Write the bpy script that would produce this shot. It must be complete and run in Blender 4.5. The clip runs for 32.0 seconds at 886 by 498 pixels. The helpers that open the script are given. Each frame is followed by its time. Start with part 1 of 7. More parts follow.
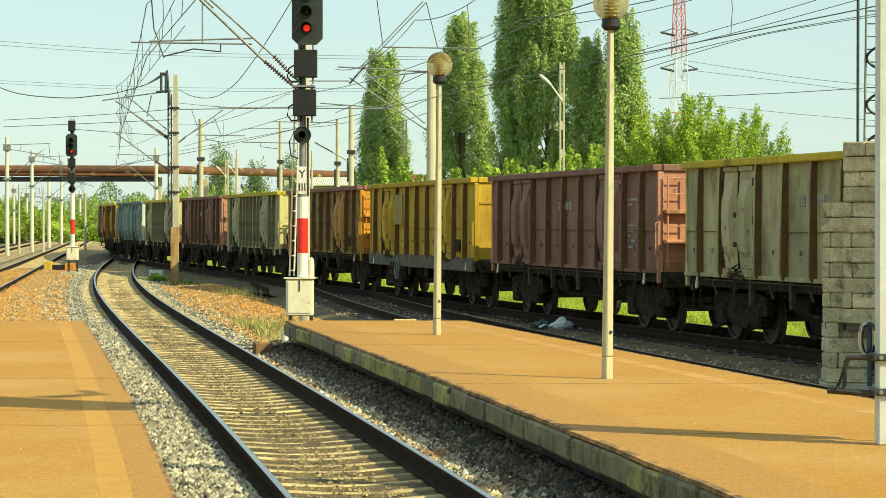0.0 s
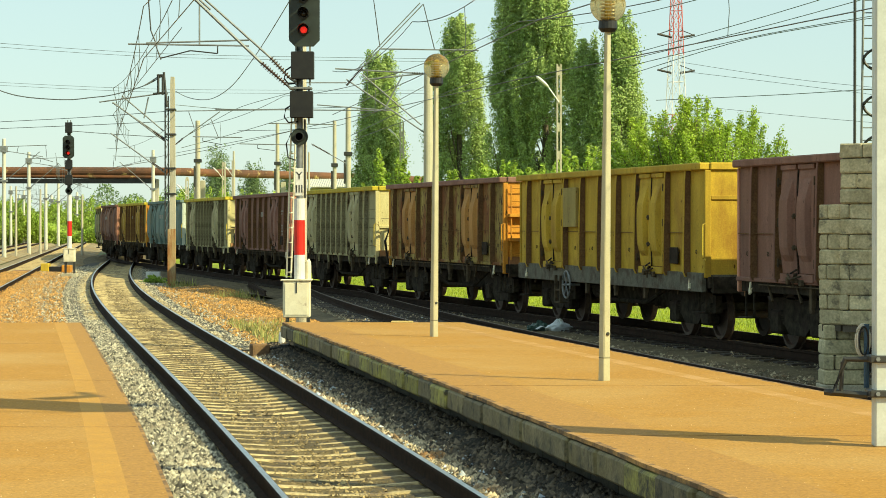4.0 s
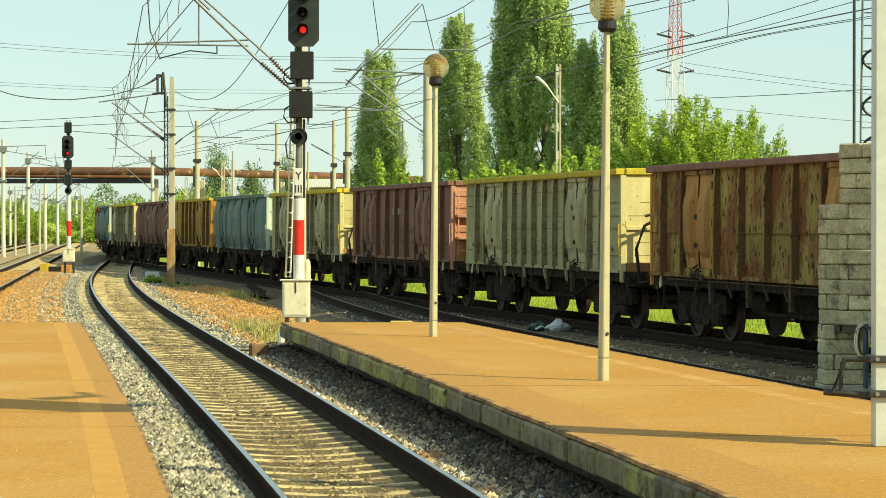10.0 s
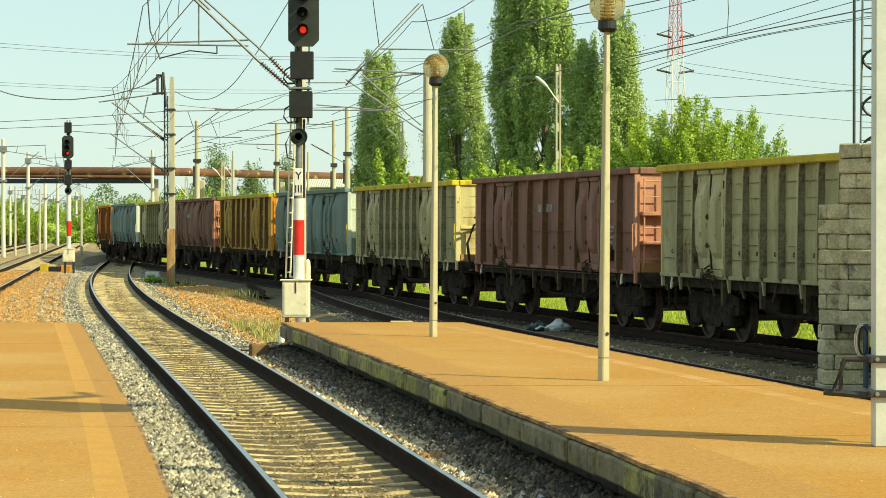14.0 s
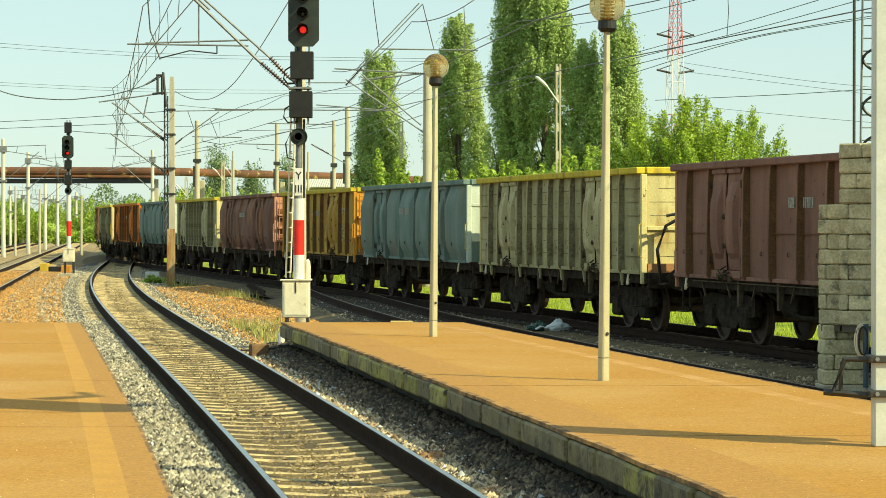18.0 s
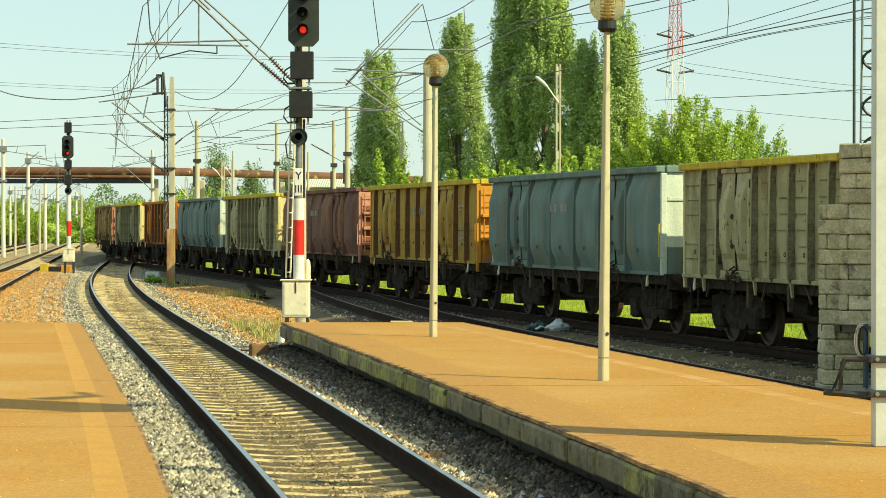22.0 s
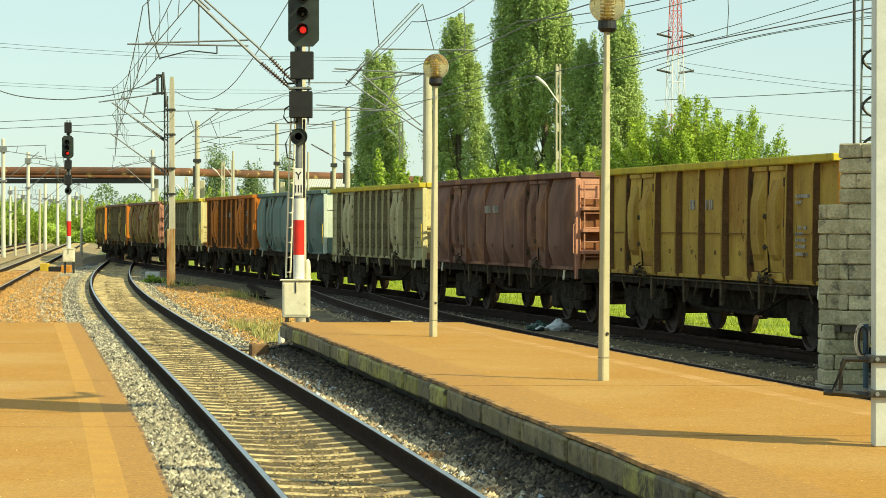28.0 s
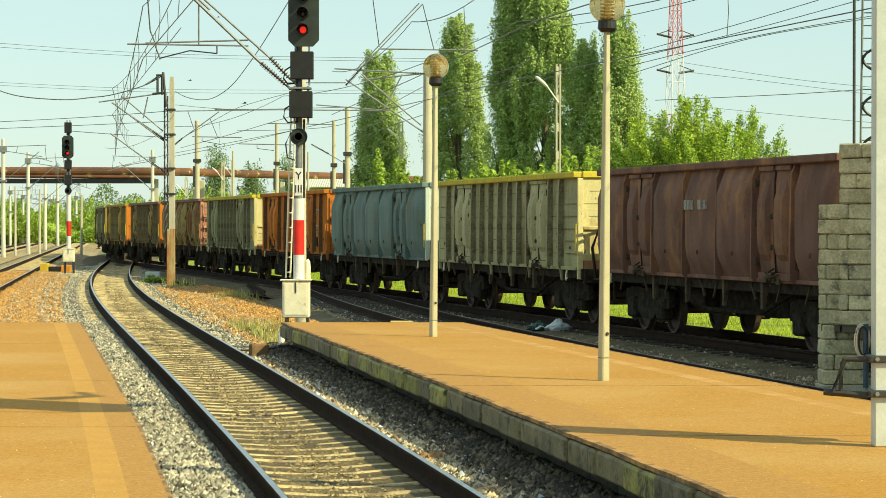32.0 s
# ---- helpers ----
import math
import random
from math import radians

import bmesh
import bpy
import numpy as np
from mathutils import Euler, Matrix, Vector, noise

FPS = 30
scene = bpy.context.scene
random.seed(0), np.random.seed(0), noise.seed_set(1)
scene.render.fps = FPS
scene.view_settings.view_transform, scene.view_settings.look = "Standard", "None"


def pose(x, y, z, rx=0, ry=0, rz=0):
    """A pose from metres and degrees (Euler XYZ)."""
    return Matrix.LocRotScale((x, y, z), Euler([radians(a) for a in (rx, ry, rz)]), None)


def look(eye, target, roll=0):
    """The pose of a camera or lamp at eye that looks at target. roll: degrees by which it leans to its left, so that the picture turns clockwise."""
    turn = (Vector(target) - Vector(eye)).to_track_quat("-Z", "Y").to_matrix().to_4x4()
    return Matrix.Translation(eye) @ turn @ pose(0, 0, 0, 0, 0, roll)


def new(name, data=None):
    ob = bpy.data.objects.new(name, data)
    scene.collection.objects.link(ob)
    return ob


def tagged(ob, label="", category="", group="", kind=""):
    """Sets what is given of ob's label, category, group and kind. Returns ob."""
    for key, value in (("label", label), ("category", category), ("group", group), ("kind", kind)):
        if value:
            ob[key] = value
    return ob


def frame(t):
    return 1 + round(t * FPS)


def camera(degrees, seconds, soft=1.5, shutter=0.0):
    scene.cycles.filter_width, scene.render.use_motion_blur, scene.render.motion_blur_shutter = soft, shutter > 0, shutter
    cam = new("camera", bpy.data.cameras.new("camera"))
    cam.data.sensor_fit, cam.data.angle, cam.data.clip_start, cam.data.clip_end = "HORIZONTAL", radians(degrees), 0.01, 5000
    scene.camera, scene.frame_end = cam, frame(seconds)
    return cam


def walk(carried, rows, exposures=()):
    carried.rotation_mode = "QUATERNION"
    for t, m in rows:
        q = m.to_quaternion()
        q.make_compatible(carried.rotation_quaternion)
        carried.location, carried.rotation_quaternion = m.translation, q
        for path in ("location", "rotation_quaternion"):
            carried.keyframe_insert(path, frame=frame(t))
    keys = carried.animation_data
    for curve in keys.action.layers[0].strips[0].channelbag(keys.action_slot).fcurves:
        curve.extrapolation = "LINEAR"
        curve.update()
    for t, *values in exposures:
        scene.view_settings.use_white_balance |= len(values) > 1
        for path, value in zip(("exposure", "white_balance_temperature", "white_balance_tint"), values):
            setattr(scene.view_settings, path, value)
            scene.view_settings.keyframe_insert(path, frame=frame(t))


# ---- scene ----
FOCAL = 4512.0
cam = camera(math.degrees(2 * math.atan(784 / FOCAL)), 32.0, soft=0.35)
EYE = 2.088


def aim(dx, dy):
    """A turn of the standing camera by small offsets of the view."""
    k = math.degrees(1 / FOCAL)
    return pose(0, 0, EYE, 90 - (44.5 - dy) * k, 0, dx * k)


walk(cam, [(0.0, aim(6.5, -3.1)), (0.3, aim(1.2, -0.6)), (0.5, aim(-1.4, 0)), (1.0, aim(-3, 0)), (1.5, aim(-3, 0)), (2.0, aim(-3, 0)),
           (2.5, aim(-1.4, 0)), (3.0, aim(0.1, 0)), (3.5, aim(1.5, 0)), (4.5, aim(0.6, 0)), (5.5, aim(0, 0)), (6.0, aim(0, 0)), (32.0, aim(0, 0))],
     exposures=[(0.0, 0.66, 6900, -10), (32.0, 0.66, 6900, -10)])

# ---- sky and sun ----
SUN_EL, SUN_AZ = 35.0, math.atan2(0.85, -0.53)  # azimuth from +Y, clockwise
world = bpy.data.worlds.new("World")
scene.world = world
world.use_nodes = True
wn = world.node_tree
sky = wn.nodes.new("ShaderNodeTexSky")
sky.sky_type = "NISHITA"
sky.sun_disc = False
sky.sun_elevation = radians(SUN_EL)
sky.sun_rotation = SUN_AZ
sky.air_density, sky.dust_density, sky.ozone_density = 1.0, 0.4, 2.0
haze = wn.nodes.new("ShaderNodeMix")
haze.data_type = "RGBA"
haze.inputs["Factor"].default_value = 0.7
haze.inputs["B"].default_value = (3.62, 4.22, 4.88, 1)  # pale summer haze
wn.links.new(sky.outputs[0], haze.inputs["A"])
wn.links.new(haze.outputs["Result"], wn.nodes["Background"].inputs[0])
wn.nodes["Background"].inputs[1].default_value = 0.112
sun_data = bpy.data.lights.new("sun", "SUN")
sun_data.energy, sun_data.angle, sun_data.color = 3.9, radians(0.55), (1.0, 0.86, 0.6)
sun = new("sun", sun_data)
ce = math.cos(radians(SUN_EL))
sun.matrix_world = look((0, 0, 60), (-math.sin(SUN_AZ) * ce * 10, -math.cos(SUN_AZ) * ce * 10, 60 - 10 * math.sin(radians(SUN_EL))))


# ---- materials ----
def mat(name, a, b=None, rough=0.8, metal=0.0, scale=6.0, fine=60.0, bump=0.3, dist=0.01, c=None, c_scale=1.5, c_cut=(0.5, 0.62), vary=0.0, island=0.0,
        stretch=(1, 1, 1), trans=0.0, spec=0.4, chips=None, chip_scale=9.0, chip_cut=(0.6, 0.68), place=False, grain=0.28, shift=False, streak=0.0):
    """A worn surface: colour a to b by a coarse noise, stains of colour c, fine grain and relief."""
    m = bpy.data.materials.new(name)
    m.use_nodes = True
    n, l = m.node_tree.nodes, m.node_tree.links
    p = n["Principled BSDF"]
    p.inputs["Roughness"].default_value, p.inputs["Metallic"].default_value = rough, metal
    p.inputs["Specular IOR Level"].default_value = spec
    b = b or tuple(x * 0.8 for x in a)
    co = n.new("ShaderNodeTexCoord")
    mp = n.new("ShaderNodeMapping")
    mp.inputs["Scale"].default_value = stretch
    geo = n.new("ShaderNodeNewGeometry")
    where = geo.outputs["Position"] if place else co.outputs["Object"]
    if shift:
        who, far, off = n.new("ShaderNodeObjectInfo"), n.new("ShaderNodeMath"), n.new("ShaderNodeVectorMath")
        far.operation, far.inputs[1].default_value = "MULTIPLY", 47.0
        l.new(who.outputs["Random"], far.inputs[0])
        l.new(where, off.inputs[0])
        l.new(far.outputs[0], off.inputs[1])
        where = off.outputs[0]
    l.new(where, mp.inputs[0])
    big, small = n.new("ShaderNodeTexNoise"), n.new("ShaderNodeTexNoise")
    big.inputs["Scale"].default_value, big.inputs["Detail"].default_value = scale, 6
    small.inputs["Scale"].default_value, small.inputs["Detail"].default_value = fine, 4
    l.new(mp.outputs[0], big.inputs["Vector"])
    l.new(where, small.inputs["Vector"])
    mix = n.new("ShaderNodeMix")
    mix.data_type = "RGBA"
    mix.inputs["A"].default_value, mix.inputs["B"].default_value = (*a, 1), (*b, 1)
    r = n.new("ShaderNodeMapRange")
    r.inputs[1].default_value, r.inputs[2].default_value = 0.35, 0.65
    l.new(big.outputs[0], r.inputs[0])
    l.new(r.outputs[0], mix.inputs["Factor"])
    col = mix.outputs["Result"]
    for c, c_scale, c_cut in ((c, c_scale, c_cut), (chips, chip_scale, chip_cut)):
        if not c:
            continue
        st = n.new("ShaderNodeTexNoise")
        st.inputs["Scale"].default_value, st.inputs["Detail"].default_value, st.inputs["Roughness"].default_value = c_scale, 8, 0.65
        l.new(mp.outputs[0], st.inputs["Vector"])
        cr = n.new("ShaderNodeMapRange")
        cr.inputs[1].default_value, cr.inputs[2].default_value = c_cut
        l.new(st.outputs[0], cr.inputs[0])
        mc = n.new("ShaderNodeMix")
        mc.data_type = "RGBA"
        mc.inputs["B"].default_value = (*c, 1)
        l.new(cr.outputs[0], mc.inputs["Factor"])
        l.new(col, mc.inputs["A"])
        col = mc.outputs["Result"]
    hs = n.new("ShaderNodeHueSaturation")
    g = n.new("ShaderNodeMapRange")
    g.inputs[1].default_value, g.inputs[2].default_value = 0.25, 0.75
    g.inputs[3].default_value, g.inputs[4].default_value = 1 - grain, 1 + grain
    l.new(small.outputs[0], g.inputs[0])
    val = g.outputs[0]
    if streak:
        sm, sn, sr, su = n.new("ShaderNodeMapping"), n.new("ShaderNodeTexNoise"), n.new("ShaderNodeMapRange"), n.new("ShaderNodeMath")
        sm.inputs["Scale"].default_value = (5, 5, 0.5)
        sn.inputs["Scale"].default_value, sn.inputs["Detail"].default_value = 1.0, 5
        sr.inputs[1].default_value, sr.inputs[2].default_value = 0.3, 0.7
        sr.inputs[3].default_value, sr.inputs[4].default_value = 1 - streak, 1 + streak * 0.4
        su.operation = "MULTIPLY"
        l.new(where, sm.inputs[0])
        l.new(sm.outputs[0], sn.inputs["Vector"])
        l.new(sn.outputs[0], sr.inputs[0])
        l.new(sr.outputs[0], su.inputs[0])
        l.new(val, su.inputs[1])
        val = su.outputs[0]
    for amount, node, out in ((vary, "ShaderNodeObjectInfo", "Random"), (island, "ShaderNodeNewGeometry", "Random Per Island")):
        if amount:
            oi, vr, mu = n.new(node), n.new("ShaderNodeMapRange"), n.new("ShaderNodeMath")
            mu.operation = "MULTIPLY"
            vr.inputs[3].default_value, vr.inputs[4].default_value = 1 - amount, 1 + amount
            l.new(oi.outputs[out], vr.inputs[0])
            l.new(vr.outputs[0], mu.inputs[0])
            l.new(val, mu.inputs[1])
            val = mu.outputs[0]
    l.new(val, hs.inputs["Value"])
    l.new(col, hs.inputs["Color"])
    l.new(hs.outputs[0], p.inputs["Base Color"])
    if bump:
        bp = n.new("ShaderNodeBump")
        bp.inputs["Strength"].default_value, bp.inputs["Distance"].default_value = bump, dist
        l.new(small.outputs[0], bp.inputs["Height"])
        l.new(bp.outputs[0], p.inputs["Normal"])
    if trans:
        tr, ad = n.new("ShaderNodeBsdfTranslucent"), n.new("ShaderNodeMixShader")
        l.new(hs.outputs[0], tr.inputs[0])
        ad.inputs[0].default_value = trans
        l.new(p.outputs[0], ad.inputs[1])
        l.new(tr.outputs[0], ad.inputs[2])
        l.new(ad.outputs[0], n["Material Output"].inputs[0])
    return m


def glow(name, col, power):
    m = mat(name, col, rough=0.3, bump=0)
    p = m.node_tree.nodes["Principled BSDF"]
    p.inputs["Emission Color"].default_value, p.inputs["Emission Strength"].default_value = (*col, 1), power
    return m


M_BALLAST = mat("ballast_stone", (0.5, 0.45, 0.32), (0.23, 0.2, 0.145), island=0.9, fine=30, c=(0.36, 0.28, 0.17), c_scale=0.8, c_cut=(0.55, 0.7))
# bed colour darkened to paint the shade in gaps between loose stones
M_GAPSHADE = mat("gap_shaded_ballast_bed", (0.1, 0.092, 0.075), (0.055, 0.05, 0.042), scale=3, fine=25, bump=0.9, dist=0.04)
M_PALEBED = mat("pale_dusty_ballast", (0.42, 0.34, 0.21), (0.26, 0.205, 0.12), scale=1.5, fine=9, bump=1.0, dist=0.08, grain=0.45, c=(0.3, 0.2, 0.09), c_scale=0.4, c_cut=(0.5, 0.6), spec=0.1)
M_DARKBED = mat("oily_ballast", (0.21, 0.165, 0.092), (0.11, 0.088, 0.052), scale=2, fine=18, bump=1.0, dist=0.05, spec=0.15)
# oily soil, its colour blackened to carry the platform's shadow
M_SHADEOIL = mat("shade_blackened_oily_soil", (0.04, 0.034, 0.024), (0.024, 0.021, 0.016), scale=3, fine=20, bump=1.0, dist=0.05, spec=0.1)
M_SAND = mat("sandy_infill", (0.22, 0.155, 0.052), (0.1, 0.07, 0.026), scale=2.5, fine=26, bump=1.0, dist=0.04, c=(0.1, 0.075, 0.04), c_scale=3.2, c_cut=(0.52, 0.62))
M_ORANGE = mat("orange_gravel", (0.56, 0.31, 0.09), (0.42, 0.21, 0.055), island=0.55, fine=20, c=(0.4, 0.25, 0.1), c_scale=0.5)
M_ORANGEBED = mat("orange_gravel_bed", (0.36, 0.2, 0.065), (0.22, 0.12, 0.045), scale=2, fine=14, bump=1.0, dist=0.05)
M_RAIL = mat("rusty_rail_steel", (0.045, 0.028, 0.02), (0.028, 0.02, 0.015), rough=0.9, metal=0.0, fine=90, spec=0.06)
M_RAILTOP = mat("polished_rail_head", (0.55, 0.55, 0.54), (0.42, 0.41, 0.4), rough=0.28, metal=1.0, bump=0.05)
M_RAILDULL = mat("dull_rail_head", (0.2, 0.15, 0.11), (0.12, 0.09, 0.07), rough=0.5, metal=0.5, bump=0.05)
M_SLEEPER = mat("weathered_concrete_sleeper", (0.6, 0.47, 0.24), (0.46, 0.35, 0.17), vary=0.16, place=True, c=(0.24, 0.17, 0.09), c_scale=3.2, fine=40, bump=0.5)
M_PLATFORM = mat("ochre_asphalt_platform", (0.485, 0.25, 0.052), (0.415, 0.21, 0.044), rough=0.9, scale=14.0, fine=45, bump=0.3, dist=0.005, spec=0.2,
                 c=(0.5, 0.3, 0.1), c_scale=0.3, c_cut=(0.46, 0.7), chips=(0.7, 0.52, 0.32), chip_scale=38.0, chip_cut=(0.665, 0.7))
M_YELLOWLINE = mat("faded_yellow_line", (0.55, 0.285, 0.046), (0.49, 0.25, 0.045), rough=0.8, scale=3, fine=90, bump=0.5, dist=0.006, c=(0.5, 0.26, 0.05), c_scale=3.5, c_cut=(0.5, 0.66))
M_FADEDLINE = mat("worn_pale_line", (0.56, 0.31, 0.1), (0.48, 0.25, 0.06), rough=0.8, scale=2, fine=60, c=(0.47, 0.242, 0.05), c_scale=2, c_cut=(0.42, 0.6))
M_EDGESTRIP = mat("trodden_ochre_asphalt", (0.455, 0.235, 0.05), (0.385, 0.195, 0.042), rough=0.85, scale=14.0, fine=45, bump=0.6, dist=0.006, chips=(0.62, 0.46, 0.28), chip_scale=34.0, chip_cut=(0.67, 0.7))
def kerb_mat(name, a, b, moss):
    return mat(name, a, b, vary=0.25, scale=4, c=moss, c_scale=1.6, c_cut=(0.46, 0.62), chips=(0.07, 0.06, 0.035), chip_scale=5, chip_cut=(0.53, 0.64), place=True, fine=30, bump=0.7, dist=0.012)


M_KERB = kerb_mat("grey_concrete_kerb", (0.26, 0.21, 0.11), (0.15, 0.12, 0.065), (0.21, 0.17, 0.075))
M_KERBMOSS = kerb_mat("lichen_covered_kerb", (0.34, 0.3, 0.09), (0.22, 0.19, 0.07), (0.42, 0.37, 0.08))
# footing concrete with the shadow under the kerb put into its colour
M_SHADEFOOTING = mat("shade_darkened_footing_concrete", (0.075, 0.065, 0.035), (0.035, 0.03, 0.018), fine=30, vary=0.3, bump=0.6)
M_WORNEDGE = mat("worn_dark_edge", (0.2, 0.11, 0.042), (0.12, 0.07, 0.03), scale=5, fine=60, c=(0.48, 0.26, 0.08), c_scale=3, c_cut=(0.45, 0.6))
M_LIP = mat("dark_asphalt_lip", (0.16, 0.09, 0.045), (0.1, 0.06, 0.03), fine=80)
M_GROUND = mat("dry_ground", (0.24, 0.19, 0.11), (0.17, 0.15, 0.08), scale=0.25, fine=6, bump=0.8, dist=0.05, c=(0.1, 0.16, 0.03), c_scale=0.06, c_cut=(0.48, 0.56))
M_GRASS = mat("sunlit_grass", (0.44, 0.5, 0.05), (0.3, 0.4, 0.035), scale=0.8, fine=12, bump=0.9, dist=0.05, island=0.3, trans=0.3)
M_WEED = mat("dry_weed", (0.5, 0.44, 0.17), (0.3, 0.34, 0.09), island=0.35, trans=0.25)
M_CONCRETE = mat("cream_concrete", (0.55, 0.5, 0.36), (0.44, 0.4, 0.29), scale=2, fine=50, c=(0.3, 0.25, 0.16), c_scale=1.0, c_cut=(0.55, 0.7), stretch=(1, 1, 0.25))
M_POST = mat("cream_painted_post", (0.52, 0.48, 0.31), (0.44, 0.4, 0.25), rough=0.55, scale=3, fine=60, bump=0.1, c=(0.25, 0.18, 0.1), c_scale=2.5, c_cut=(0.6, 0.68), grain=0.08)
M_STEEL = mat("galvanised_steel", (0.25, 0.265, 0.265), (0.18, 0.19, 0.19), rough=0.55, metal=0.2, bump=0.1, grain=0.08)
M_DARKSTEEL = mat("dark_painted_steel", (0.05, 0.05, 0.045), (0.03, 0.03, 0.028), rough=0.5, bump=0.15, grain=0.08)
# wire colour lightened to stand in for the haze before it
M_WIRE = mat("haze_lightened_wire", (0.17, 0.185, 0.18), (0.12, 0.135, 0.13), rough=0.5, metal=0.5, bump=0)
M_INSULATOR = mat("brown_insulator", (0.06, 0.035, 0.028), rough=0.25, bump=0)
M_WHITE = mat("white_enamel", (0.78, 0.77, 0.72), (0.68, 0.66, 0.6), rough=0.4, fine=40, bump=0.05, c=(0.4, 0.34, 0.24), c_scale=3, c_cut=(0.62, 0.72), grain=0.08)
M_RED = mat("red_enamel", (0.72, 0.03, 0.02), (0.62, 0.025, 0.018), rough=0.4, bump=0.05, grain=0.08)
M_CABINET = mat("cream_cabinet_paint", (0.82, 0.76, 0.56), (0.74, 0.67, 0.47), rough=0.5, bump=0.08, c=(0.4, 0.3, 0.18), c_scale=4, c_cut=(0.6, 0.7), grain=0.08)
M_SIGNAL = mat("dark_green_signal_board", (0.035, 0.045, 0.036), (0.025, 0.032, 0.026), rough=0.5, bump=0.05, grain=0.08)
M_BLACK = mat("black_enamel", (0.012, 0.012, 0.012), (0.02, 0.02, 0.018), rough=0.45, bump=0.05, grain=0.08)
M_LENS = mat("dark_signal_lens", (0.03, 0.03, 0.03), rough=0.12, bump=0)
M_REDLIGHT = glow("red_signal_light", (0.9, 0.03, 0.025), 0.5)
M_RUSTPIPE = mat("rusty_pipe", (0.2, 0.085, 0.04), (0.1, 0.05, 0.03), scale=0.5, fine=12, c=(0.45, 0.33, 0.13), c_scale=0.9, c_cut=(0.58, 0.64), chips=(0.08, 0.05, 0.03), chip_scale=0.8, chip_cut=(0.58, 0.68))
M_BARK = mat("grey_bark", (0.2, 0.16, 0.1), (0.12, 0.1, 0.07), fine=20, bump=0.6, dist=0.03)
M_POPLAR = mat("poplar_leaf", (0.42, 0.52, 0.16), (0.28, 0.39, 0.11), scale=0.4, island=0.35, trans=0.22, rough=0.5, bump=0)
M_MULBERRY = mat("bright_green_leaf", (0.44, 0.55, 0.07), (0.3, 0.42, 0.05), scale=0.4, island=0.45, trans=0.4, rough=0.5, bump=0)
M_BUSH = mat("bush_leaf", (0.45, 0.56, 0.1), (0.32, 0.45, 0.07), scale=0.2, island=0.5, trans=0.45, rough=0.6, bump=0)
M_FARWOOD = mat("far_wood_leaf", (0.22, 0.3, 0.12), (0.16, 0.24, 0.1), scale=0.1, island=0.3, trans=0.2, bump=0)
M_BLOCK = mat("rough_concrete_block", (0.58, 0.51, 0.31), (0.42, 0.365, 0.21), vary=0.18, place=True, fine=30, bump=0.6, dist=0.012, c=(0.2, 0.18, 0.12), c_scale=5, c_cut=(0.56, 0.66))
M_MORTAR = mat("dark_joint", (0.12, 0.1, 0.07), bump=0.4)
M_UNDER = mat("sooty_underframe", (0.055, 0.046, 0.032), (0.018, 0.015, 0.011), rough=0.95, fine=20, c=(0.035, 0.026, 0.02), c_scale=2, spec=0.1)
M_WHEEL = mat("brown_wheel_steel", (0.09, 0.058, 0.04), (0.05, 0.034, 0.026), rough=0.7, metal=0.1)
M_YELLOW = mat("yellow_paint", (0.66, 0.5, 0.05), (0.55, 0.4, 0.04), rough=0.55)
M_PALEMETAL = mat("pale_sheet_metal", (0.62, 0.6, 0.5), (0.52, 0.5, 0.42), rough=0.6, grain=0.08)
M_LITTER = mat("white_plastic", (0.8, 0.85, 0.86), (0.66, 0.7, 0.72), rough=0.4, grain=0.08)
M_RUST = mat("bare_rust", (0.26, 0.11, 0.045), (0.16, 0.07, 0.035), rough=0.9, fine=40)


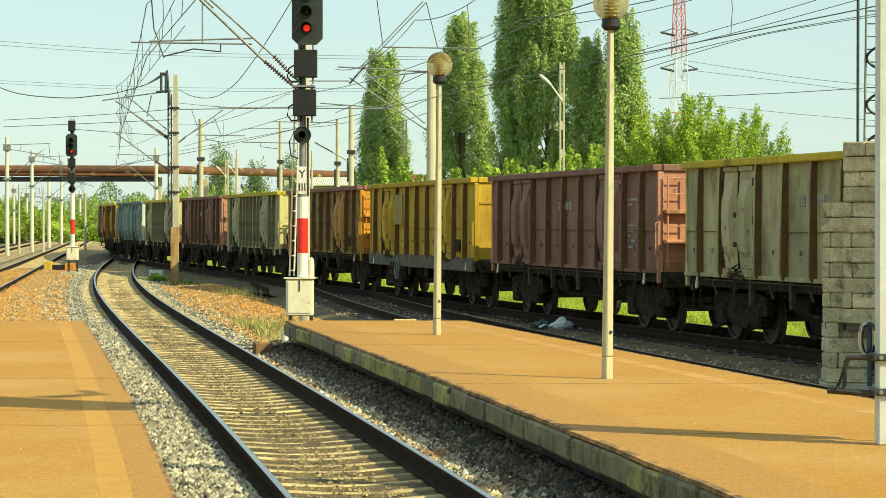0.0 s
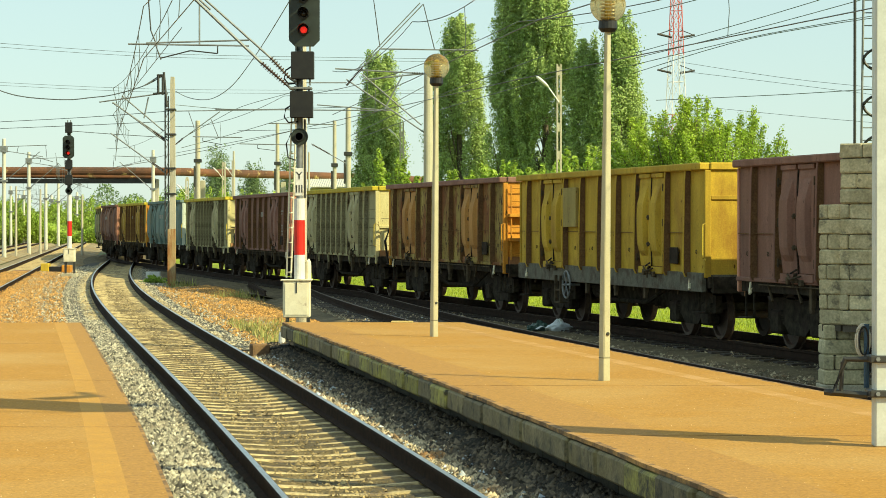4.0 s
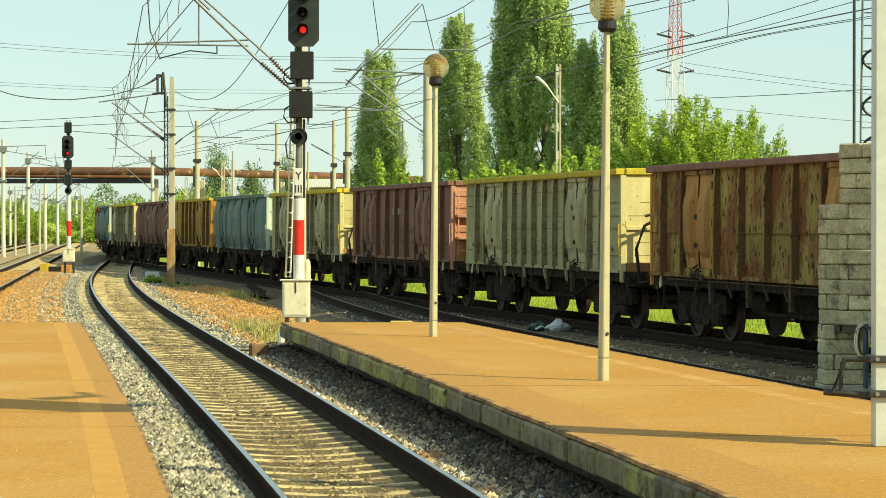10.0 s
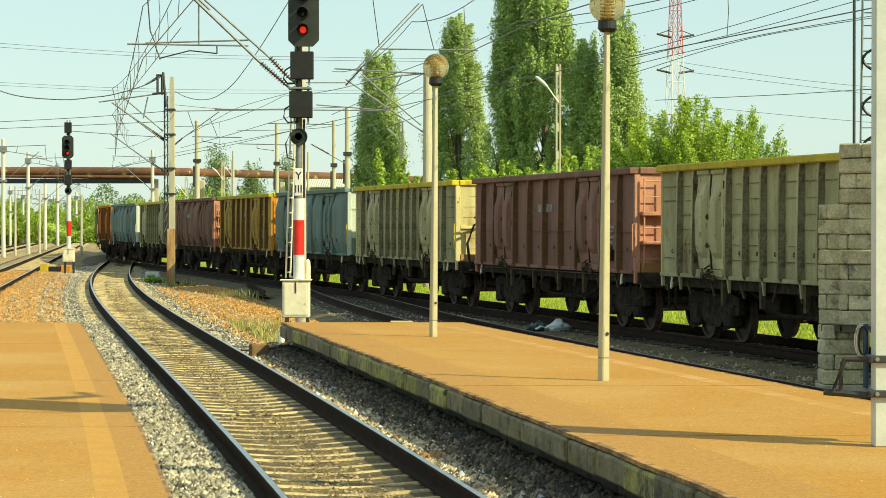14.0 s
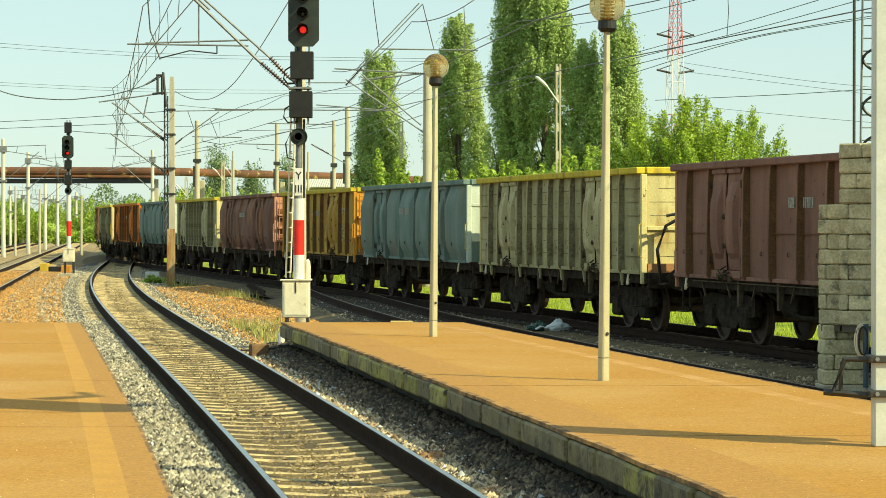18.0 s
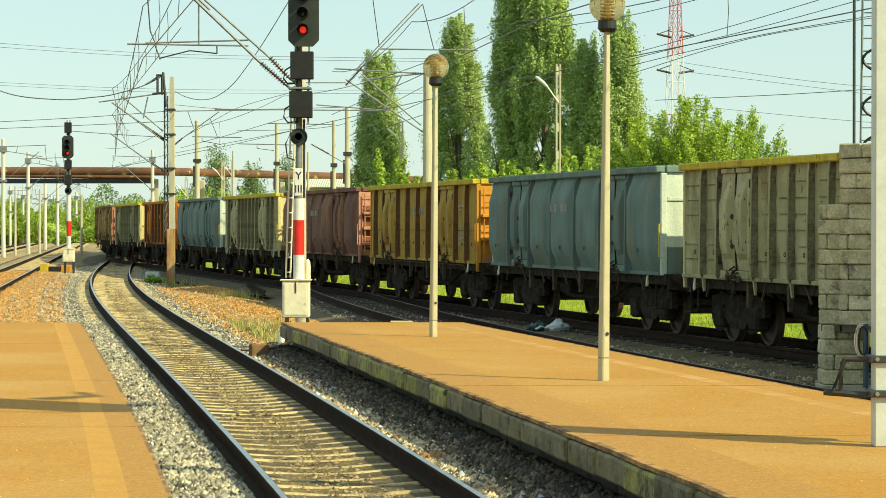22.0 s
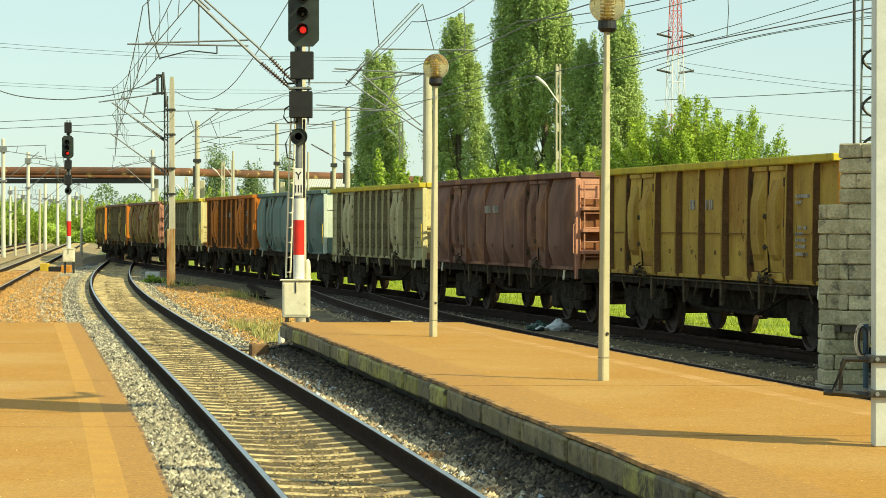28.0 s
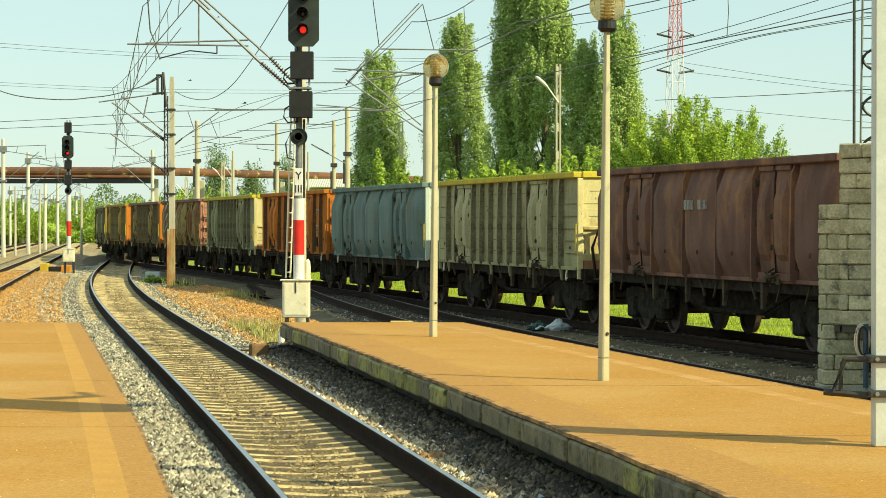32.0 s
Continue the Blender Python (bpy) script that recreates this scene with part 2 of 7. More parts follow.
# ---- mesh helpers ----
class Shape:
    """Collects vertices and faces of one mesh."""

    def __init__(self):
        self.v, self.f = [], []

    def add(self, verts, faces):
        k = len(self.v)
        self.v += [tuple(p) for p in verts]
        self.f += [tuple(i + k for i in fc) for fc in faces]
        return self

    def box(self, x0, x1, y0, y1, z0, z1):
        return self.add([(x, y, z) for z in (z0, z1) for y in (y0, y1) for x in (x0, x1)],
                        [(0, 2, 3, 1), (4, 5, 7, 6), (0, 1, 5, 4), (2, 6, 7, 3), (0, 4, 6, 2), (1, 3, 7, 5)])

    def cbox(self, x0, x1, y0, y1, z0, z1, b=0.01):
        """A box with chamfered edges."""
        vs, idx = [], {}
        lo, hi = (x0, y0, z0), (x1, y1, z1)
        for sx in (0, 1):
            for sy in (0, 1):
                for sz in (0, 1):
                    s = (sx, sy, sz)
                    for ax in range(3):
                        q = []
                        for k in range(3):
                            e = hi[k] if s[k] else lo[k]
                            q.append(e if k == ax else e + (-b if s[k] else b))
                        idx[(s, ax)] = len(vs)
                        vs.append(q)
        fs = []
        for ax in range(3):
            u, w = (ax + 1) % 3, (ax + 2) % 3
            for side in (0, 1):
                ring = []
                for a, c in ((0, 0), (1, 0), (1, 1), (0, 1)):
                    s = [0, 0, 0]
                    s[ax], s[u], s[w] = side, a, c
                    ring.append(idx[(tuple(s), ax)])
                fs.append(tuple(ring if side else ring[::-1]))
            for a in (0, 1):
                for c in (0, 1):
                    s0, s1 = [0, 0, 0], [0, 0, 0]
                    s0[u], s0[w], s1[u], s1[w] = a, c, a, c
                    s1[ax] = 1
                    fs.append((idx[(tuple(s0), u)], idx[(tuple(s1), u)], idx[(tuple(s1), w)], idx[(tuple(s0), w)]))
        for sx in (0, 1):
            for sy in (0, 1):
                for sz in (0, 1):
                    s = (sx, sy, sz)
                    fs.append(tuple(idx[(s, k)] for k in range(3)))
        return self.add(vs, fs)

    def tube(self, pts, r, n=8, r1=None, cap=True):
        """A round bar along points, tapering to r1."""
        pts = [Vector(p) for p in pts]
        rings, last = [], len(pts) - 1
        for i, p in enumerate(pts):
            d = (pts[min(i + 1, last)] - pts[max(i - 1, 0)]).normalized()
            a = d.cross(Vector((0, 0, 1)) if abs(d.z) < 0.95 else Vector((1, 0, 0))).normalized()
            c = d.cross(a)
            q = r if r1 is None else r + (r1 - r) * i / last
            rings.append([p + a * math.cos(2 * math.pi * k / n) * q + c * math.sin(2 * math.pi * k / n) * q for k in range(n)])
        fs = [(i * n + k, i * n + (k + 1) % n, (i + 1) * n + (k + 1) % n, (i + 1) * n + k) for i in range(last) for k in range(n)]
        if cap:
            fs += [tuple(range(n - 1, -1, -1)), tuple(last * n + k for k in range(n))]
        return self.add([p for ring in rings for p in ring], fs)

    def lathe(self, prof, n=20, at=(0, 0, 0), axis="z"):
        """Turns (radius, along) pairs about an axis."""
        vs = []
        for r, h in prof:
            for k in range(n):
                c, s = r * math.cos(2 * math.pi * k / n), r * math.sin(2 * math.pi * k / n)
                q = {"z": (c, s, h), "y": (c, h, s), "x": (h, c, s)}[axis]
                vs.append((q[0] + at[0], q[1] + at[1], q[2] + at[2]))
        m = len(prof)
        fs = [(i * n + k, i * n + (k + 1) % n, (i + 1) * n + (k + 1) % n, (i + 1) * n + k) for i in range(m - 1) for k in range(n)]
        fs += [tuple(range(n)), tuple((m - 1) * n + k for k in range(n))]
        return self.add(vs, fs)

    def sweep(self, rings, closed=True, cap=True):
        """Skins rings of equal length."""
        n, m = len(rings[0]), len(rings)
        fs = [(i * n + k, i * n + (k + 1) % n, (i + 1) * n + (k + 1) % n, (i + 1) * n + k) for i in range(m - 1) for k in range(n if closed else n - 1)]
        if cap and closed:
            fs += [tuple(range(n)), tuple((m - 1) * n + k for k in range(n))]
        return self.add([p for r in rings for p in r], fs)

    def mesh(self, name, material, smooth=False):
        me = bpy.data.meshes.new(name)
        me.from_pydata(self.v, [], self.f)
        bm = bmesh.new()
        bm.from_mesh(me)
        bmesh.ops.recalc_face_normals(bm, faces=bm.faces)
        bm.to_mesh(me)
        bm.free()
        for k in (material if isinstance(material, (list, tuple)) else [material]):
            me.materials.append(k)
        if smooth:
            me.polygons.foreach_set("use_smooth", [True] * len(me.polygons))
        return me


def part(name, shape, material, parent=None, label="", smooth=False, at=None):
    """Links a shape as one mesh object under a thing or a part."""
    ob = new(name, shape if isinstance(shape, bpy.types.Mesh) else shape.mesh(name, material, smooth))
    if parent:
        ob.parent = parent
    if at:
        ob.matrix_basis = at
    return tagged(ob, label)


def thing(name, label, category, at=None, group="", kind=""):
    ob = new(name)
    ob.empty_display_size = 0.2
    if at:
        ob.matrix_basis = at
    return tagged(ob, label, category, group, kind)


def soup(name, verts, faces, material, smooth=False):
    """A big mesh from arrays, with no clean-up."""
    me = bpy.data.meshes.new(name)
    nv, nf, k = len(verts), len(faces), faces.shape[1]
    me.vertices.add(nv)
    me.vertices.foreach_set("co", np.asarray(verts, dtype=np.float32).ravel())
    me.loops.add(nf * k)
    me.loops.foreach_set("vertex_index", np.asarray(faces, dtype=np.int32).ravel())
    me.polygons.add(nf)
    me.polygons.foreach_set("loop_start", np.arange(nf, dtype=np.int32) * k)
    me.update(calc_edges=True)
    me.materials.append(material)
    if smooth:
        me.polygons.foreach_set("use_smooth", [True] * nf)
    return me


# ---- plan: the tracks as lines over the ground, y away from the camera ----
def x_one(y):
    u = (y - 70) / 50
    return -8.702 - 7.808 * u + 0.889 * u * u + 0.328 * u ** 3 - 0.205 * u ** 4


def x_two(y):
    return 0.85 - 0.166 * (y - 50) + 0.0009 * (y - 50) ** 2


def x_three(y):
    return 7.22 - 0.2346 * (y - 40)


def x_four(y):
    return -15.5 - 0.127 * (y - 85)


CURVE_S, CURVE_R = 100.0, 350.0


def path(s):
    """Place and heading (x, y, angle from +y towards +x) at s metres along the train's track, from y = 40 away from the camera."""
    h = math.atan(-0.2346)
    x0, y0 = 7.22, 40.0
    if s <= CURVE_S:
        return x0 + s * math.sin(h), y0 + s * math.cos(h), h
    x0, y0 = x0 + CURVE_S * math.sin(h), y0 + CURVE_S * math.cos(h)
    a = h + (s - CURVE_S) / CURVE_R
    return x0 + CURVE_R * (math.cos(h) - math.cos(a)), y0 + CURVE_R * (math.sin(a) - math.sin(h)), a


def line_of(xf, y0, y1, step):
    """Points (x, y, nx, ny) along a track line; n points to its right-hand side."""
    out, y = [], y0
    while y <= y1:
        m = (xf(y + 0.05) - xf(y - 0.05)) / 0.1
        k = math.hypot(1, m)
        out.append((xf(y), y, 1 / k, -m / k))
        y += step / k
    return out


def line_three(s0, s1, step):
    out, s = [], s0
    while s <= s1:
        x, y, a = path(s)
        out.append((x, y, math.cos(a), -math.sin(a)))
        s += step
    return out


# ---- ground, tracks, platforms ----
def flat(name, x0, x1, y0, y1, z, material, nx=1, ny=1):
    s = Shape()
    xs, ys = np.linspace(x0, x1, nx + 1), np.linspace(y0, y1, ny + 1)
    s.add([(x, y, z) for y in ys for x in xs], [(j * (nx + 1) + i, j * (nx + 1) + i + 1, (j + 1) * (nx + 1) + i + 1, (j + 1) * (nx + 1) + i)
                                               for j in range(ny) for i in range(nx)])
    return part(name, s, material)


ground = tagged(flat("ground", -2500, 2500, -400, 4800, -0.45, M_GROUND), "dry brown soil with green weeds beside the railway", "ground", kind="structure")


def ribbon(name, line, offs, material, label, category, kind="structure", rough=0.0):
    """A strip along a line: offs are (sideways, height) pairs."""
    s, rings = Shape(), []
    for x, y, nx, ny in line:
        rings.append([(x + nx * o, y + ny * o, z + (random.uniform(-rough, rough) if rough else 0)) for o, z in offs])
    s.sweep(rings, closed=False)
    return tagged(part(name, s, material), label, category, kind=kind)


RAIL_PROFILE = [(-0.075, -0.172), (-0.075, -0.16), (-0.012, -0.14), (-0.009, -0.05), (-0.036, -0.04), (-0.036, -0.008), (-0.026, 0.0),
                (0.026, 0.0), (0.036, -0.008), (0.036, -0.04), (0.009, -0.05), (0.012, -0.14), (0.075, -0.16), (0.075, -0.172)]


def sleeper_shape():
    s, rings = Shape(), []
    for u, top in ((-1.28, -0.2), (-1.0, -0.176), (-0.75, -0.174), (-0.5, -0.19), (-0.2, -0.212), (0.2, -0.212), (0.5, -0.19), (0.75, -0.174), (1.0, -0.176), (1.28, -0.2)):
        rings.append([(u, -0.11, top - 0.12), (u, -0.055, top - 0.012), (u, -0.042, top), (u, 0.042, top), (u, 0.055, top - 0.012), (u, 0.11, top - 0.12)])
    return s.sweep(rings)


SLEEPER = sleeper_shape().mesh("sleeper", M_SLEEPER)
WOOD_SLEEPER = Shape().cbox(-1.28, 1.28, -0.12, 0.12, -0.32, -0.175, 0.012).mesh("sleeper", mat("tarred_oak", (0.07, 0.055, 0.04), (0.045, 0.036, 0.028), vary=0.3, fine=30))


def track(name, label, rail_line, tie_line, tie_mesh, single=True, head=None):
    t = thing(name, label, "railway track", kind="structure")
    for side in (-0.7525, 0.7525):
        s, top = Shape(), Shape()
        s.sweep([[(x + nx * (side + o), y + ny * (side + o), z) for o, z in RAIL_PROFILE] for x, y, nx, ny in rail_line])
        rail = part("rail", s, M_RAIL, t)
        top.sweep([[(x + nx * (side + o), y + ny * (side + o), z) for o, z in ((-0.026, 0.001), (-0.024, 0.003), (0.024, 0.003), (0.026, 0.001))] for x, y, nx, ny in rail_line])
        part("running_surface", top, head or M_RAILTOP, rail, "worn steel rail head")
    if single:
        for x, y, nx, ny in tie_line:
            m = pose(x, y, random.uniform(-0.006, 0.004), 0, 0, math.degrees(math.atan2(ny, nx)) + random.uniform(-0.6, 0.6))
            part("sleeper", tie_mesh, None, t, at=m)
    else:
        s = Shape()
        for x, y, nx, ny in tie_line:
            a, c = Vector((nx, ny, 0)), Vector((-ny, nx, 0))
            q = [Vector((x, y, 0)) + a * i * 1.28 + c * j * 0.12 for i, j in ((-1, -1), (1, -1), (1, 1), (-1, 1))]
            s.add([(*p.xy, -0.3) for p in q] + [(*p.xy, -0.17) for p in q], [(0, 3, 2, 1), (4, 5, 6, 7), (0, 1, 5, 4), (1, 2, 6, 5), (2, 3, 7, 6), (3, 0, 4, 7)])
        tagged(part("sleepers", s, M_SLEEPER, t), kind="stuff")
    return t


L1 = line_of(x_one, -14, 152, 0.5)
track("track_1", "curved railway track with concrete sleepers and polished rails", L1, line_of(x_one, -14, 150, 0.62), SLEEPER)
track("track_2", "empty railway track on dark timber sleepers", line_of(x_two, 6, 82, 1.0), line_of(x_two, 24, 82, 0.65), WOOD_SLEEPER, head=M_RAILDULL)
track("track_3", "railway track under the freight train, blackened rails", line_three(-40, 340, 1.5), line_three(-12, 95, 0.65), WOOD_SLEEPER, head=M_RAILDULL)
track("track_4", "straight railway track with shiny rails in grey ballast", line_of(x_four, 40, 420, 3), line_of(x_four, 70, 300, 0.65), SLEEPER, single=False)
track("track_5", "far railway track in a green verge", line_of(lambda y: x_four(y) - 5.0, 60, 420, 3), line_of(lambda y: x_four(y) - 5.0, 80, 300, 0.65), SLEEPER, single=False)
track("track_6", "far railway track in a green verge", line_of(lambda y: x_four(y) - 12.0, 90, 420, 3), line_of(lambda y: x_four(y) - 12.0, 120, 300, 0.65), SLEEPER, single=False)

ribbon("ballast_1", line_of(x_one, -14, 152, 0.5), [(-2.6, -0.44), (-1.75, -0.24), (-1.3, -0.205), (-0.8, -0.2)], M_GAPSHADE, "crushed stone bed darkened as the shade between stones", "ballast")
ribbon("infill_1", line_of(x_one, -14, 152, 0.25), [(-0.8, -0.19), (-0.6, -0.197), (-0.3, -0.217), (0, -0.224), (0.3, -0.217), (0.6, -0.197), (0.8, -0.19)], M_SAND,
       "sandy gravel infill between the rails", "gravel", rough=0.006)
ribbon("ballast_2", line_of(x_one, -14, 46.5, 0.5), [(0.8, -0.205), (1.1, -0.24), (1.3, -0.2)], M_DARKBED, "brown ballast strewn with litter beside the track", "ballast")
ribbon("shaded_oily_soil", line_of(x_one, -14, 46.5, 0.5), [(1.3, -0.2), (1.5, -0.16), (1.7, -0.08), (2.3, -0.04)], M_SHADEOIL, "oily soil painted black with the platform's shade", "soil", rough=0.02)
ribbon("ballast_3", line_of(x_one, 46.5, 152, 0.5), [(0.8, -0.2), (1.3, -0.205), (1.9, -0.25), (2.6, -0.44)], M_GAPSHADE, "crushed stone bed darkened as the shade between stones", "ballast")
ribbon("ballast_4", line_of(x_two, 6, 82, 1.0), [(-2.6, -0.44), (-1.6, -0.22), (0, -0.2), (1.6, -0.22), (2.3, -0.35)], M_DARKBED, "dark oily ballast of the empty track", "ballast")
ribbon("ballast_5", line_three(-40, 340, 2), [(-2.5, -0.35), (-1.6, -0.21), (0, -0.2), (1.6, -0.21), (2.8, -0.44)], M_DARKBED, "soot-blackened ballast below the train", "ballast")
ribbon("ballast_6", line_of(x_four, 40, 420, 3), [(-2.6, -0.44), (-1.6, -0.2), (0, -0.19), (1.6, -0.2), (2.9, -0.44)], M_PALEBED, "pale dusty ballast of the straight track", "ballast")
for n, d in (("ballast_7", 5.0), ("ballast_8", 12.0)):
    ribbon(n, line_of(lambda y: x_four(y) - d, 60, 420, 3), [(-3.0, -0.44), (-1.6, -0.2), (0, -0.19), (1.6, -0.2), (2.35, -0.4)], M_PALEBED, "pale dusty ballast of a far track", "ballast")
ribbon("grass_verge", line_three(-40, 340, 4), [(2.6, -0.43), (4.0, -0.36), (14, -0.3), (40, -0.3), (41, -0.5)], M_GRASS, "sunlit bright green grass behind the train", "grass")
ribbon("gravel_bank_1", line_of(x_one, 46.2, 126, 1.0), [(-9.0, -0.44), (-7.0, -0.24), (-4.5, -0.16), (-2.6, -0.2), (-2.2, -0.3)], M_ORANGEBED, "bank of rusty orange gravel beside the track", "gravel", rough=0.006)
ribbon("gravel_bank_2", line_of(x_one, 47.5, 92, 1.0), [(2.0, -0.3), (2.4, -0.2), (3.3, -0.17), (4.0, -0.24), (4.4, -0.44)], M_ORANGEBED, "bank of rusty orange gravel beside the track", "gravel", rough=0.006)

PH = 0.35


def edge_one(side):
    """Edge of a platform along track one, side -1 or 1."""
    return lambda y: x_one(y) + side * 1.74 * math.hypot(1, 0.165)


def far_edge(y):
    return 4.18 - 0.193 * (y - 25.2)


def platform(name, label, y0, y1, bounds, mats):
    """A slab whose top is laid in strips between the bounds, one material each."""
    p = thing(name, label, "platform", kind="structure")
    ys = np.linspace(y0, y1, 340)
    rows = [[f(y) for y in ys] for f in bounds]
    for k, (m, nm, lb) in enumerate(mats):
        part(nm, Shape().sweep([[(a, y, PH - 0.034), (a, y, PH), (c, y, PH), (c, y, PH - 0.034)] for a, c, y in zip(rows[k], rows[k + 1], ys)]), m, p, lb)
    le, ri = bounds[0], bounds[-1]
    core = Shape().sweep([[(le(y) + 0.3, y, -0.45), (le(y) + 0.3, y, PH - 0.034), (ri(y) - 0.3, y, PH - 0.034), (ri(y) - 0.3, y, -0.45)] for y in np.linspace(y0, y1 - 0.3, 60)])
    part("core", core, M_LIP, p)
    return p


KERBS = [Shape().cbox(-0.06 + d, 0.12, -0.515, 0.512, -0.245, -0.036, 0.022).mesh("kerb_block", m) for m, d in ((M_KERB, 0), (M_KERBMOSS, -0.01), (M_KERB, 0.012))]
FOOTING = Shape().cbox(0.16, 0.3, -0.52, 0.52, -0.5, -0.25, 0.012).mesh("footing_block", M_SHADEFOOTING)
LIPM = Shape().cbox(-0.02, 0.2, -0.5, 0.5, -0.07, 0.006, 0.012).mesh("lip", M_LIP)


def kerbs(p, edge, side, y0, y1):
    y = y0
    while y < y1:
        m = (edge(y + 0.1) - edge(y - 0.1)) / 0.2
        a = -math.degrees(math.atan(m)) + (180 if side < 0 else 0)
        part("kerb_block", random.choice(KERBS), None, p, at=pose(edge(y) + (0.03 if side > 0 else -0.1) + random.uniform(-0.014, 0.014), y, PH + random.uniform(-0.012, 0.002), 0, random.uniform(-1.5, 1.5), a + random.uniform(-0.5, 0.5)))
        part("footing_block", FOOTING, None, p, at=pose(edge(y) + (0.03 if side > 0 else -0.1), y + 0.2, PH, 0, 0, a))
        y += 1.045 / math.hypot(1, m)


TOPS = (M_PLATFORM, "surface", "worn ochre asphalt")
EDGE = (M_WORNEDGE, "worn_edge", "ragged dark edge of the asphalt")
STRIP = (M_EDGESTRIP, "edge_strip", "trodden darker asphalt strip")
LINE = (M_YELLOWLINE, "painted_line", "faded yellow safety line")


def shifted(f, d):
    return lambda y: f(y) + d


def ragged(f, d):
    """An edge that wavers by a few centimetres."""
    return lambda y: f(y) + d + 0.003 * math.sin(y * 9.7 + d) + 0.003 * math.sin(y * 23.1 + 2 * d) + 0.008 * math.sin(y * 2.3 + 3 * d) + random.uniform(-0.003, 0.003)


near_r, near_l = edge_one(1), edge_one(-1)
plat_r = platform("platform_1", "low island platform with worn ochre asphalt and mossy concrete kerb", -12, 45.0,
                  (ragged(near_r, 0.0), ragged(near_r, 0.06), ragged(near_r, 0.75), shifted(far_edge, -0.75), shifted(far_edge, -0.53), shifted(far_edge, -0.06), far_edge), (EDGE, STRIP, TOPS, (M_FADEDLINE, "painted_line", "almost worn away painted line"), TOPS, EDGE))
kerbs(plat_r, near_r, 1, -11.5, 45)
plat_l = platform("platform_2", "low side platform with worn ochre asphalt surface", -12, 44.9,
                  (lambda y: -16.0, shifted(near_l, -0.49), shifted(near_l, -0.28), shifted(near_l, -0.03), near_l), (TOPS, LINE, STRIP, EDGE))
kerbs(plat_l, near_l, -1, -11.5, 44.8)
for p, lo, hi in ((plat_r, near_r, far_edge), (plat_l, lambda y: -10.0, near_l)):
    for y in (20.9, 27.4, 36.2):
        yy = y + (0.9 if p == plat_l else 0)
        s = Shape()
        xs = np.linspace(lo(yy) + 0.05, hi(yy) - 0.05, 24)
        s.sweep([[(x, yy + 0.03 * math.sin(x * 3 + y), PH + 0.001), (x, yy + 0.03 * math.sin(x * 3 + y), PH + 0.003),
                  (x, yy + 0.03 * math.sin(x * 3 + y) + 0.006, PH + 0.003), (x, yy + 0.03 * math.sin(x * 3 + y) + 0.006, PH + 0.001)] for x in xs])
        part("seam", s, M_WORNEDGE, p)


# ---- loose stones ----
def stones(name, places, size, material, label, category):
    """Angular half-bedded pebbles at (n, 3) places."""
    n = len(places)
    base = np.array([(1, 0.2, -0.45), (-1, -0.2, -0.45), (-0.2, 1, -0.45), (0.2, -1, -0.45), (0.3, 0.2, 0.9)], float)
    fc = np.array([(0, 2, 4), (2, 1, 4), (1, 3, 4), (3, 0, 4)])
    r = np.random.rand(n, 5, 1) * 0.9 + 0.45
    v = base[None] * r * (size * (0.5 + 1.25 * np.random.rand(n, 1, 1) ** 2.0))
    v += np.random.randn(n, 5, 3) * size * 0.24
    a = np.random.rand(n) * 6.28
    c, s = np.cos(a), np.sin(a)
    x, y = v[..., 0] * c[:, None] - v[..., 1] * s[:, None], v[..., 0] * s[:, None] + v[..., 1] * c[:, None]
    v = np.stack([x, y, v[..., 2] * 0.75], -1) + places[:, None]
    f = (fc[None] + (np.arange(n) * 5)[:, None, None]).reshape(-1, 3)
    return tagged(new(name, soup(name, v.reshape(-1, 3), f, material)), label, category, kind="stuff")


def along(xf, y0, y1, n, o0, o1, z0, z1, bias=1.0):
    """Random places beside a track line, denser towards y0."""
    y = y0 + (y1 - y0) * np.random.rand(n) ** bias
    o = o0 + (o1 - o0) * np.random.rand(n)
    x = np.array([xf(q) for q in y]) + o * 1.012
    return np.stack([x, y + o * 0.16, z0 + (z1 - z0) * (o - o0) / (o1 - o0) + np.random.rand(n) * 0.02], -1)


stones("ballast_stones", np.concatenate([along(x_one, 14, 60, 40000, -1.78, -0.84, -0.225, -0.18, 1.5), along(x_one, 60, 140, 11000, -2.2, -0.86, -0.26, -0.2), along(x_one, 46, 120, 2500, -3.2, -2.1, -0.165, -0.2, 1.4), along(x_one, 47, 92, 900, 2.1, 2.8, -0.24, -0.17, 1.2),
                                         along(x_one, 46.5, 130, 12000, 0.86, 2.1, -0.2, -0.26, 1.3)]), 0.03, M_BALLAST,
       "loose grey crushed ballast stones", "ballast stones")
stones("dark_stones", np.concatenate([along(x_two, 22, 80, 12000, -1.5, 1.6, -0.205, -0.205, 1.2),
                                      along(x_three, 24, 70, 9000, -2.4, -0.85, -0.3, -0.2, 1.2)]), 0.028,
       mat("sooty_stone", (0.44, 0.37, 0.23), (0.22, 0.185, 0.12), island=0.7, fine=30, c=(0.24, 0.16, 0.09), c_scale=4), "loose soot-darkened ballast stones", "ballast stones")
stones("trackside_stones", along(x_one, 14, 46.0, 15000, 0.84, 1.45, -0.22, -0.18, 1.4), 0.031,
       mat("brown_dusty_stone", (0.58, 0.47, 0.3), (0.27, 0.215, 0.13), island=0.9, fine=30, c=(0.3, 0.16, 0.06), c_scale=2.2, chips=(0.3, 0.32, 0.28), chip_scale=9), "loose brown dusty ballast stones", "ballast stones")
